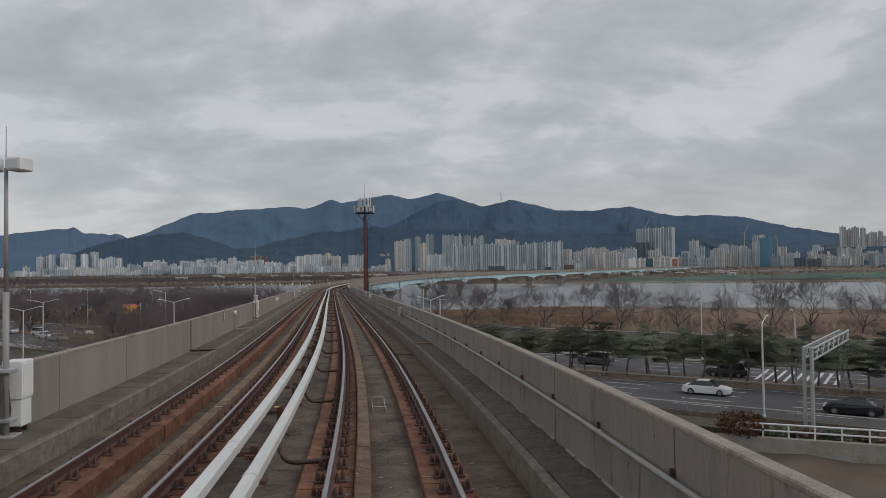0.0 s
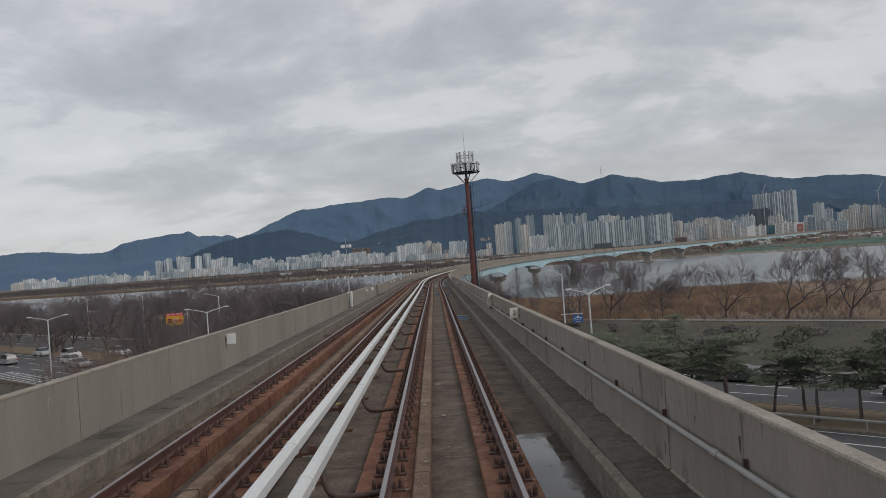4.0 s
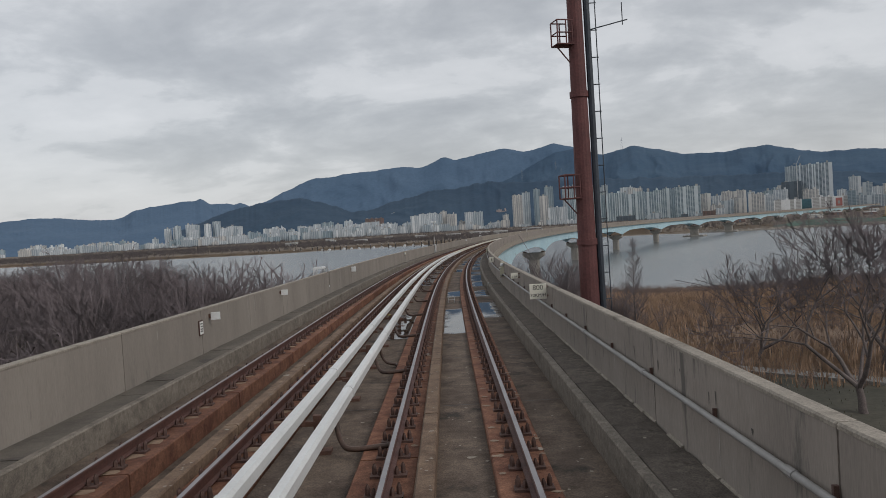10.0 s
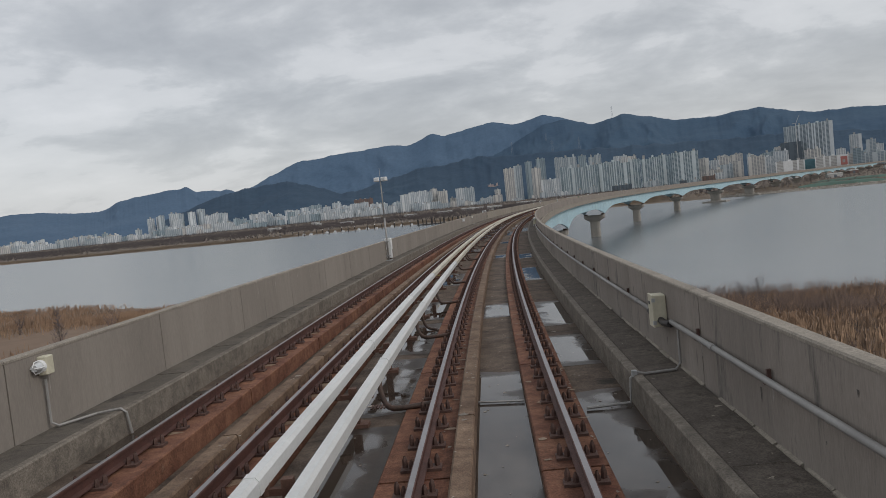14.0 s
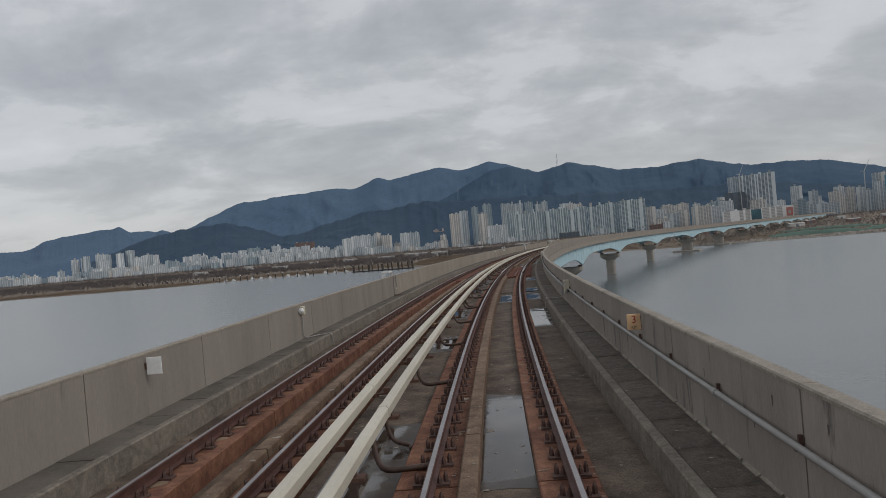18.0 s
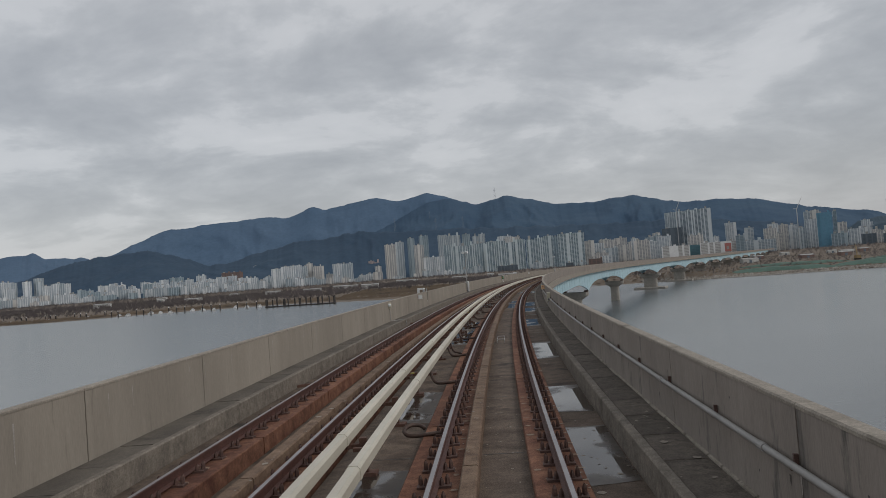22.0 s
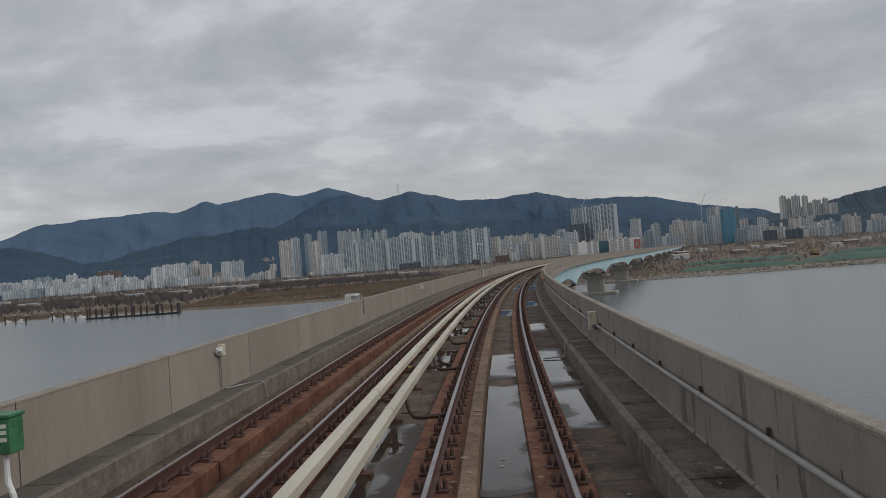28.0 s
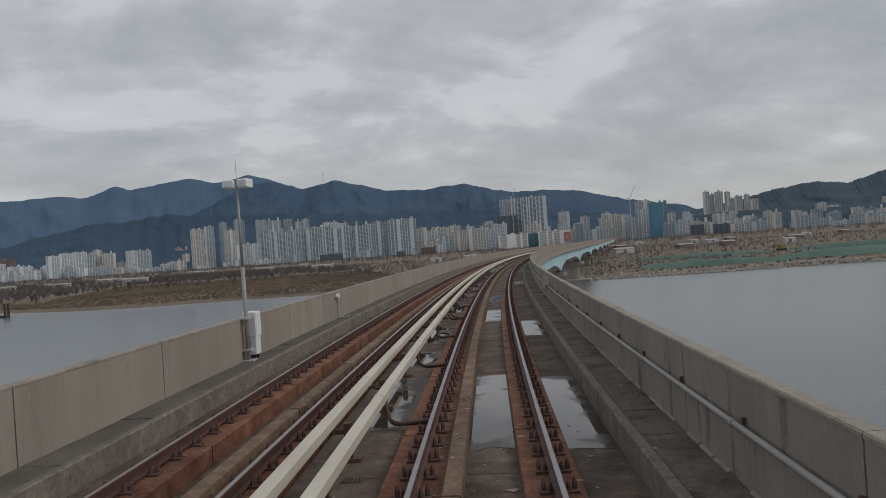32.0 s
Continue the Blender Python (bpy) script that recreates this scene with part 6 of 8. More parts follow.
for i in range(110):                                  # its denser back rows
    x, y = -58 - 190 * rng.random(), 168 + rng.uniform(0, 66)
    if y < 152 + 1.15 * (-25 - x):
        plant(FAR_TREES[i % 3], x, y, rng.uniform(0.9, 1.3), rng.uniform(0, 6.28))
for i in range(38):                                   # the thicket close to the parapet there
    q = at(136 + 42 * (i + rng.random()) / 38, 14.5 + 28 * rng.random() ** 1.3)
    plant(FAR_TREES[i % 3], q.x, q.y, rng.uniform(0.68, 0.98), rng.uniform(0, 6.28))
for u, v, k in ((175.2, 10.7, 1.0), (175.0, 8.4, 0.98), (177.3, 16.3, 0.99), (172.0, 13.0, 1.0), (168.5, 9.5, 0.97), (163.0, 14.5, 1.06), (170.0, 22.0, 1.04), (171.0, 8.6, 0.96), (166.0, 12.0, 1.0), (178.0, 12.5, 0.97), (180.0, 19.0, 0.95), (174.0, 19.5, 1.0), (173.0, 28.0, 0.95), (181.0, 27.0, 0.92)):
    q = at(u - 2.5, max(v + 5.0, 16.6))
    plant(FAR_TREES[int(u) % 3], q.x, q.y, k * 1.13 * (1.0, 10 / 8.5, 10 / 9.2)[int(u) % 3], u)
for i in range(9):                                    # small trees by the road
    plant(TREES[4], -118 + i * 9.5 + rng.uniform(-2, 2), 128 - i * 5.0 + rng.uniform(-4, 4), rng.uniform(0.42, 0.6), rng.uniform(0, 6.28))
for x, y, s in ((-4.6, 266, 0.6), (12.5, 262, 0.75), (22, 262, 0.8), (58, 250, 0.8), (-78, 250, 0.6), (-100, 262, 0.6)):
    plant(BUSHES[int(s * 10) % 2], x, y, s, x)


plant(TREES[4], 9.7, 118.5, 0.5, 1.0)
UPRIGHT = [stem_bush(61 + i, 9.5, "tall leafless bush of upright thin stems beside the viaduct", 30, 0.26, 22, 1.7) for i in range(2)]
for u, v, h in ((167.2, -6.3, 9.3), (168.6, -7.8, 9.2), (170.6, -9.2, 8.9), (173.0, -11.8, 7.2)):
    q = at(u, v)
    plant(UPRIGHT[int(u) % 2], q.x, q.y, h / 9.5, u)
for x, y, k in ((-9.5, 188.0, 0.7), (-4.0, 194.0, 0.8), (-11.0, 198.0, 0.6)):
    plant(BUSHES[0], x, y, k, x)
for x, y, k in ((-62, 192, 0.45), (-70, 196, 0.42), (-58, 190, 0.4), (-78, 206, 0.45), (-84, 214, 0.4)):
    plant(BUSHES[int(y) % 2], x, y, k, x)
plant(SLIM, -12.7, 178.7, 1.28, 1.1)
plant(BUSHES[1], -7.3, 262.5, 0.7, 0.4)
plant(SLIM, -66.0, 226.0, 0.8, 3.4)


def pine_tree(seed, h, label):
    """A clipped pine: bent trunk, bare limbs and flat needle pads."""
    rng = random.Random(seed)
    t = thing("pine_tree", Matrix.Identity(4), label, "tree", "pines on the median")
    bm = bmesh.new()
    p = Vector((0, 0, -0.3))
    pts = [p]
    for i in range(5):
        p = p + Vector((rng.uniform(-0.22, 0.22), rng.uniform(-0.22, 0.22), h * 0.2))
        pts.append(p)
    for i in range(5):
        tube(bm, pts[i], pts[i + 1], 0.13 - i * 0.02, 0.11 - i * 0.02, 6, caps=False)
    pads = []
    for i in range(28):
        z = rng.uniform(0.52, 0.98)
        a = rng.uniform(0, 6.28)
        r = (1.25 - z) * h * 0.46 * rng.uniform(0.6, 1.2)
        k = min(4, int(z * 5))
        base = pts[k].lerp(pts[k + 1], z * 5 - k)
        tip = base + Vector((r * math.cos(a), r * math.sin(a), rng.uniform(0.0, 0.5)))
        tube(bm, base, tip, 0.045, 0.015, 4, caps=False)
        pads.append((tip, rng.uniform(0.55, 1.0)))
    pads.append((pts[-1], 1.0))
    part("trunk", bm, bark_m, t)
    V, F = [], []
    for c, r in pads:
        for _ in range(115):
            a, q = rng.uniform(0, 6.28), math.sqrt(rng.random()) * r
            o = c + Vector((q * math.cos(a), q * math.sin(a), rng.uniform(-0.12, 0.22) * (1.1 - q / r)))
            d = Vector((rng.uniform(-1, 1), rng.uniform(-1, 1), rng.uniform(-0.1, 1.0))).normalized() * rng.uniform(0.12, 0.24)
            w = d.orthogonal().normalized() * 0.042
            b = len(V)
            V += [tuple(o - w), tuple(o + w), tuple(o + d)]
            F.append((b, b + 1, b + 2))
    mesh_ob("needles", V, F, needle_m, t)
    return t


PINES = [pine_tree(51, 5.0, "clipped green pine with flat needle pads"), pine_tree(52, 4.4, "low green pine with a bent trunk"), pine_tree(53, 5.4, "green pine with a leaning trunk")]
for i in range(64):
    u = -66 + i * 1.67 + rng.uniform(-0.7, 0.7)
    q = road_at(u, 82.9 + (i % 3) * 1.5 + rng.uniform(-0.4, 0.4))
    plant(PINES[i % 3], q.x, q.y, rng.uniform(1.0, 1.25), rng.uniform(0, 6.28))
q = plant(PINES[2], 7.6, 127.5, 0.85, 1.0)
for i in range(28):
    u = -40 + i * 3.4 + rng.uniform(-1.5, 1.5)
    q = road_at(u, 103.5 + rng.uniform(0, 22))
    plant(PINES[i % 3], q.x, q.y, rng.uniform(0.6, 0.9), rng.uniform(0, 6.28))
for k, (x, y, r, h) in enumerate(((8, 138, 1.2, 1.2), (14, 140, 1.0, 1.0), (22, 132, 1.8, 1.8), (30, 128, 1.5, 1.5), (3, 128, 1.2, 1.2), (40, 122, 1.6, 1.9), (48, 119, 2.6, 3.4), (60, 112, 2.2, 2.6), (11, 130, 1.1, 1.0))):
    blob_bush("shrub", x, y, r, h, needle_m, "dark green clipped shrub on the park lawn", 380)
for k in range(26):
    q = road_at(-190 + k * 5.5, 118 + rng.uniform(0, 14))
    blob_bush("shrub", q.x, q.y, rng.uniform(0.8, 1.8), rng.uniform(0.8, 1.8), twig_m if k % 3 else needle_m, "low brown winter hedge shrub by the park", 160)


# ---- reeds and grass along the banks ----
def blades(name, count, place, h0, h1, width, material, label, seed):
    r = random.Random(seed)
    V, F = [], []
    made = 0
    while made < count:
        p = place(r)
        if p is None:
            continue
        x, y, k = p
        z = terrain(x, y)
        if z < WATER + 0.15:
            continue
        h = r.uniform(h0, h1) * k
        a = r.uniform(0, 6.28)
        w = width * r.uniform(0.6, 1.4)
        lean = r.uniform(0.05, 0.35) * h
        b = len(V)
        cx, sy = math.cos(a), math.sin(a)
        V += [(x - cx * w, y - sy * w, z - 0.1), (x + cx * w, y + sy * w, z - 0.1), (x + cx * w * 0.7 + sy * lean * 0.5, y + sy * w * 0.7 - cx * lean * 0.5, z + h * 0.65), (x + sy * lean, y - cx * lean, z + h)]
        F += [(b, b + 1, b + 2), (b, b + 2, b + 3)]
        made += 1
    return tagged(mesh_ob(name, V, F, material), label, "reeds", kind="stuff")


def near_bank(r):
    x = r.uniform(-230, 260) if r.random() < 0.45 else r.uniform(-110, 60)
    y = 286.0 - 0.30 * x + 16 * math.exp(-((x - 60) / 60.0) ** 2) - 25 * math.exp(-((x - 5) / 28.0) ** 2) - abs(r.gauss(0, 34))
    if noise.noise((x * 0.03, y * 0.03, 2.0)) < -0.14 + 0.4 * (r.random() - 0.5) or 0.541 * x + 0.841 * y < 146 + 8 * noise.noise((x * 0.05, y * 0.05, 6.0)):
        return None
    return x, y, 0.75 + 0.5 * noise.noise((x * 0.06, y * 0.06, 0))


blades("reeds", 84000, near_bank, 0.6, 1.5, 0.055, reed_m, "golden dry reeds along the near river bank", 21)


def reed_patch(r):
    """The reed bed in front of the shore on the mast's side."""
    x, y = r.uniform(-26, 46), r.uniform(166, 238)
    edge = min((46 - x) / 22.0, (y - 162) / 12.0, (242 - y) / 26.0)
    if r.random() > edge + 0.15 or noise.noise((x * 0.05, y * 0.05, 3.0)) < -0.2 + 0.5 * (r.random() - 0.5) or 0.541 * x + 0.841 * y < 134 + 6 * noise.noise((x * 0.08, y * 0.08, 6.0)) or x < -21.5 - 0.02 * (y - 170):
        return None
    return x, y, 0.8 + 0.5 * noise.noise((x * 0.09, y * 0.09, 0))


blades("reeds", 36000, reed_patch, 0.5, 1.4, 0.05, reed_m, "golden dry reed bed beside the viaduct", 24)


def lawn(r):
    x, y = r.uniform(-70, 170), r.uniform(112, 200)
    return (x, y, 1.0) if x * 0.54 + y * 0.84 > 103 else None


grass_m = mat("winter_grass", (0.046, 0.049, 0.030), (0.082, 0.072, 0.046), 0.08, 0.95, 2, 0.0)
blades("grass", 26000, lawn, 0.08, 0.22, 0.025, grass_m, "short winter grass of the park", 22)


def far_bank(r):
    x = r.uniform(-900, -110) if r.random() < 0.42 else r.uniform(-110, 70) if r.random() < 0.88 else r.uniform(70, 520)
    base = (800.0 - 0.22 * x + marina_basin(x)) if x < 70 else (790.0 - 0.36 * x)
    return x, base + 4 + (r.uniform(0, 235) if -110 < x < 70 else abs(r.gauss(0, 15 if x < 0 else 48))), 1.0


blades("far_reeds", 36000, far_bank, 0.3, 0.8, 0.9, far_reed_m, "golden reed strip along the far river bank", 23)


def far_woods(name, count, x0, x1, back0, back1, h0, h1, material, label, seed):
    """A band of leafless trees across the river: sprays of thin limbs."""
    r = random.Random(seed)
    V, F = [], []
    for _ in range(count):
        x = r.uniform(x0, x1)
        base = (800.0 - 0.22 * x + marina_basin(x)) if x < 70 else (790.0 - 0.36 * x)
        y = base + r.uniform(back0 + (215 if -110 < x < 70 and h1 > 4 else 0), back1)
        z = terrain(x, y)
        h = r.uniform(h0, h1)
        for k in range(9):
            a = r.uniform(0, 6.28)
            s = r.uniform(0.2, 0.8) * h
            w = 0.06 + 0.012 * h * r.random()
            b = len(V)
            zz = z + h * r.uniform(0.0, 0.4)
            V += [(x - w, y, zz), (x + w, y, zz), (x + s * math.cos(a) * 1.1, y + s * math.sin(a), z + h * r.uniform(0.6, 1.0)), (x + s * math.cos(a) * 0.5, y + s * math.sin(a) * 0.5, z + h * r.uniform(0.45, 0.7))]
            F += [(b, b + 1, b + 2), (b, b + 3, b + 1)]
    return tagged(mesh_ob(name, V, F, material), label, "woods", kind="stuff")


wood_m = mat("far_bare_woods", (0.098, 0.083, 0.082), (0.126, 0.107, 0.105), 0.01, 0.95, 0.2, 0.0, spots=(0.138, 0.108, 0.090), spot_at=0.64, spot_scale=0.02)
up_n = wood_m.node_tree.nodes.new("ShaderNodeCombineXYZ")
up_n.inputs[1].default_value, up_n.inputs[2].default_value = -0.45, 0.89
wood_m.node_tree.links.new(up_n.outputs[0], wood_m.node_tree.nodes["Principled BSDF"].inputs["Normal"])
far_woods("far_woods", 12500, -1500, 70, 34, 560, 3, 6.5, wood_m, "brown leafless woods on the far river bank", 31)
far_woods("bank_scrub", 6500, 60, 760, 24, 560, 0.8, 3.0, wood_m, "low brown scrub on the far building ground", 34)
far_woods("city_trees", 3600, -1500, 1500, 560, 1350, 5, 9, wood_m, "leafless trees in front of the city", 32)
far_woods("park_trees", 260, -300, 120, 50, 120, 5, 8, wood_m, "scattered bare trees in the far riverside park", 33)


def near_thicket(name, count, place, label, seed):
    r = random.Random(seed)
    V, F = [], []
    for _ in range(count):
        x, y, h = place(r)
        z = terrain(x, y)
        for k in range(13):
            a, s, w = r.uniform(0, 6.28), r.uniform(0.15, 0.8) * h, 0.014
            b = len(V)
            ex, ey, ez = s * math.cos(a), s * math.sin(a), h * r.uniform(0.6, 1.0)
            f, tx, ty = r.uniform(0.4, 0.75), r.uniform(-0.25, 0.25) * h, r.uniform(-0.25, 0.25) * h
            V += [(x - w, y, z), (x + w, y, z), (x + ex, y + ey, z + ez)]
            V += [(x + ex * f - w * 0.7, y + ey * f, z + ez * f), (x + ex * f + w * 0.7, y + ey * f, z + ez * f), (x + ex * f + tx, y + ey * f + ty, z + ez * f + 0.3 * h)]
            F += [(b, b + 1, b + 2), (b + 3, b + 4, b + 5)]
    return tagged(mesh_ob(name, V, F, scrub_m), label, "thicket", kind="stuff")


near_thicket("thicket", 2600, lambda r: (-40 - abs(r.gauss(0, 100)), r.uniform(155, 240), r.uniform(0.4, 1.6)), "brown leafless undergrowth below the viaduct", 41)
near_thicket("thicket", 2400, lambda r: (lambda x: (x, 176 - 0.44 * x + r.uniform(-12, 26), r.uniform(0.7, 2.3)))(r.uniform(-8, 190)), "brown leafless undergrowth behind the tree row", 42)
def belt_fuzz(r):
    """Shoots of the dense young growth beside the other parapet."""
    q = at(r.uniform(128, 182), 10.5 + 44 * r.random() ** 1.4)
    return q.x, q.y, r.uniform(2.2, 6.2)


near_thicket("thicket", 900, belt_fuzz, "grey-brown leafless young growth beside the viaduct", 46)


def undergrowth(name, count, place, label, seed):
    """Low evergreen shrubs as many small leaf clumps."""
    r = random.Random(seed)
    V, F = [], []
    for _ in range(count):
        q, h = place(r)
        z = terrain(q.x, q.y)
        for k in range(26):
            c = Vector((q.x + r.gauss(0, 0.55 * h), q.y + r.gauss(0, 0.55 * h), z + h * math.sqrt(r.random())))
            a = r.uniform(0, 6.28)
            s = r.uniform(0.12, 0.28)
            b = len(V)
            V += [c + Vector((s * math.cos(a), s * math.sin(a), 0)), c - Vector((s * math.cos(a), s * math.sin(a), r.uniform(-0.1, 0.1))), c + Vector((r.uniform(-0.1, 0.1), r.uniform(-0.1, 0.1), s))]
            F.append((b, b + 1, b + 2))
    return tagged(mesh_ob(name, V, F, needle_m), label, "undergrowth", kind="stuff")


undergrowth("evergreen_shrubs", 700, lambda r: (road_at(r.uniform(-42, 60), r.uniform(103.5, 118)), r.uniform(0.5, 1.7)), "dark green low shrubs along the park edge", 44)
near_thicket("shore_thicket", 900, lambda r: (r.uniform(-12, 60), r.uniform(180, 262), r.uniform(0.5, 1.5)), "russet leafless scrub on the near bank", 43)

def shore_edge(r):
    """A place in the scrub belt behind the near waterline."""
    x = r.uniform(-14, 40) if r.random() < 0.5 else r.uniform(-8, 150)
    y = 286.0 - 0.30 * x + 10 * noise.noise((x * 0.012, 1.7, 0)) + 16 * math.exp(-((x - 60) / 60.0) ** 2) - 25 * math.exp(-((x - 5) / 28.0) ** 2) - r.uniform(4, 30)
    return x, y, r.uniform(0.9, 2.3)


near_thicket("shore_scrub", 2200, shore_edge, "purple-brown leafless scrub along the near waterline", 45)

# ---- far bank works: riprap, green netting, sheds, digger ----
net_m = mat("green_netting", (0.058, 0.110, 0.088), (0.088, 0.150, 0.120), 0.05, 0.9, 1.0, 0.0, spots=(0.16, 0.14, 0.11), spot_at=0.6, spot_scale=0.04)
stone_m = mat("riprap_stone", (0.22, 0.20, 0.175), (0.36, 0.335, 0.30), 0.4, 0.9, 2, 0.0)


def riprap():
    r = random.Random(61)
    V, F = [], []
    for _ in range(2600):
        x = r.uniform(95, 520)
        y = 790.0 - 0.36 * x + 8 * noise.noise((x * 0.01, 4.1, 0)) + r.uniform(-7, 5) + (6 if x > 190 else 0) * r.random()
        s = r.uniform(0.4, 1.2)
        z = max(terrain(x, y), WATER) + 0.1
        b = len(V)
        for dx, dy, dz in ((-1, 0, 0), (0, -1, 0.1), (1, 0, 0), (0, 1, 0.2), (0.1, 0, 0.9)):
            V.append((x + dx * s * r.uniform(0.6, 1.2), y + dy * s * r.uniform(0.6, 1.2), z + dz * s))
        F += [(b, b + 1, b + 4), (b + 1, b + 2, b + 4), (b + 2, b + 3, b + 4), (b + 3, b, b + 4)]
    return tagged(mesh_ob("riprap", V, F, stone_m), "pale stone riprap along the far bank", "stones", kind="stuff")


riprap()


def mound(x, y, w, d, h, material, label):
    V, F = [], []
    nx, ny = 14, 6
    for j in range(ny + 1):
        for i in range(nx + 1):
            a, b = i / nx * 2 - 1, j / ny * 2 - 1
            z = terrain(x, y) - 0.4 + h * max(0, 1 - abs(a) ** 4) * max(0, 1 - b * b) + h * 0.35 * noise.noise((x + i * 0.6, y + j, 0)) * (1 - abs(a)) * (1 - abs(b))
            V.append((x + a * w / 2, y + b * d / 2 - 0.36 * a * w / 2, z))
    for j in range(ny):
        for i in range(nx):
            k = j * (nx + 1) + i
            F.append((k, k + 1, k + nx + 2, k + nx + 1))
    return tagged(mesh_ob("netted_mound", V, F, material, smooth=True), label, "earth mound", "mounds of the building site")


for x, y, w, d, h in ((180, 752, 60, 18, 2.6), (250, 735, 80, 20, 3.2), (330, 712, 90, 22, 3.4), (420, 690, 90, 24, 3.6), (300, 780, 90, 20, 3.0), (400, 760, 110, 24, 4.0), (210, 800, 70, 18, 2.4), (520, 700, 120, 26, 4.2), (500, 800, 120, 26, 4.0)):
    mound(x, y, w, d, h, net_m, "earth mound under green netting on the building site")
shed_m = mat("shed_panel", (0.40, 0.40, 0.39), (0.50, 0.50, 0.48), 0.1, 0.7, 2, 0.0)


def shed(x, y, w, d, h, material, label):
    s = thing("site_shed", Matrix.Translation((x, y, terrain(x, y))), label, "shed", "sheds on the far bank")
    bm = bmesh.new()
    box(bm, -w / 2, -d / 2, -0.4, w / 2, d / 2, h)
    part("body", bm, material, s)
    bm = bmesh.new()
    side_extrude(bm, [(-d / 2 - 0.4, h), (0, h + 0.9), (d / 2 + 0.4, h)], w / 2 + 0.4)
    part("roof", bm, roof_m, s)
    bm = bmesh.new()
    box(bm, -1.2, -d / 2 - 0.06, -0.2, 1.2, -d / 2 - 0.004, h * 0.75)
    part("door", bm, STYLES["dark"][0], s)


r = random.Random(71)
for k in range(22):
    shed(r.uniform(140, 700), r.uniform(900, 1250), r.uniform(7, 15), r.uniform(6, 9), r.uniform(2.4, 3.6), shed_m if k % 3 else STYLES["brick"][0], "low pale site shed on the far bank")
for k in range(16):
    shed(r.uniform(-520, 60), r.uniform(1120, 1500), r.uniform(8, 24), r.uniform(7, 12), r.uniform(3, 5), shed_m, "low pale building in the far riverside park")

orange_m = plain("digger_paint", (0.24, 0.17, 0.08), 0.5)
for x, y in ((255, 800), (420, 735)):
    e = thing("excavator", Matrix.Translation((x, y, terrain(x, y) + 1.0)), "ochre excavator with a raised boom on the site", "excavator", "excavators")
    bm = bmesh.new()
    box(bm, -1.6, -2, -1.2, 1.6, 2, 0.0, 0.1)
    part("track", bm, tyre_m, e)
    bm = bmesh.new()
    box(bm, -1.5, -1.8, 0.0, 1.5, 1.6, 2.2, 0.15)
    part("cab", bm, orange_m, e)
    bm = bmesh.new()
    pipe(bm, [(0.5, 1, 1.5), (1.5, 3, 6.5), (2.5, 5.5, 9.0)], 0.4, 4)
    part("boom", bm, orange_m, e)

# ---- marina ----
pile_m = mat("dark_steel_pile", (0.035, 0.032, 0.032), (0.06, 0.052, 0.048), 0.6, 0.8, 6, 0.1)
pontoon = thing("pontoon", Matrix.Translation((0, 0, WATER)), "long floating pontoon held by dark steel piles", "pontoon")
p0, p1 = Vector((-157, 834, 0)), Vector((-104, 814, 0))
for i in range(13):
    q = p0.lerp(p1, (i + 0.2 * (i % 2)) / 12.2)
    for off in ((0,) if i % 3 else (0, 4.0)):
        bm = bmesh.new()
        tube(bm, q + Vector((0, off, -2)), q + Vector((0, off, 5.6)), 0.5, n=10)
        part("post", bm, pile_m, pontoon)
bm = bmesh.new()
d = p1 - p0
box(bm, 0, -1.6, 0.1, d.length, 1.6, 0.9, m=Matrix.Translation(p0) @ Matrix.Rotation(math.atan2(d.y, d.x), 4, "Z"))
part("deck", bm, pile_m, pontoon)
for i in range(24):
    q = Vector((-166 - i * 10.0, 842 + i * 3.4 + (i % 3) * 7, WATER))
    pl = thing("mooring_pile", Matrix.Translation(q), "dark steel mooring pile standing in the river", "mooring pile", "mooring piles")
    bm = bmesh.new()
    tube(bm, (0, 0, -2), (0, 0, 4.6), 0.45, n=8)
    part("shaft", bm, pile_m, pl)
    bm = bmesh.new()
    tube(bm, (0, 0, 4.6), (0, 0, 5.0), 0.5, 0.1, 8)
    part("cap", bm, white_box_m, pl)
boat_white = plain("boat_gelcoat", (0.62, 0.63, 0.63), 0.3)


def boat(x, y, L, turn):
    b = thing("motor_boat", Matrix.Translation((x, y, WATER)) @ Matrix.Rotation(turn, 4, "Z"), "white moored motor boat with a dark cabin window", "boat", "boats in the marina")
    bm = bmesh.new()
    k = [(-L / 2, 0.38), (-L * 0.1, 0.42), (L * 0.25, 0.34), (L / 2, 0.02)]
    lo = [bm.verts.new((px, -w * L * 0.35, -0.3)) for px, w in k] + [bm.verts.new((px, w * L * 0.35, -0.3)) for px, w in k[::-1]]
    hi = [bm.verts.new((px * 1.04, -w * L * 0.45, 0.9 + 0.12 * i)) for i, (px, w) in enumerate(k)] + [bm.verts.new((px * 1.04, w * L * 0.45, 0.9 + 0.12 * (3 - i))) for i, (px, w) in enumerate(k[::-1])]
    n = len(lo)
    for i in range(n):
        bm.faces.new((lo[i], lo[(i + 1) % n], hi[(i + 1) % n], hi[i]))
    bm.faces.new(hi)
    part("hull", bm, boat_white, b)
    bm = bmesh.new()
    box(bm, -L * 0.25, -L * 0.11, 1.0, L * 0.18, L * 0.11, 2.1, 0.12)
    part("cabin", bm, boat_white, b)
    bm = bmesh.new()
    box(bm, -L * 0.2, -L * 0.113, 1.5, L * 0.19, L * 0.113, 1.85)
    part("window", bm, carglass_m, b)


for i in range(20):
    boat(-168 - i * 12.5, 858 + i * 3.4 + (i % 3) * 9, 7 + (i * 5) % 5, 1.4 + 0.1 * (i % 4))

# ---- fittings on the viaduct ----
rng = random.Random(81)


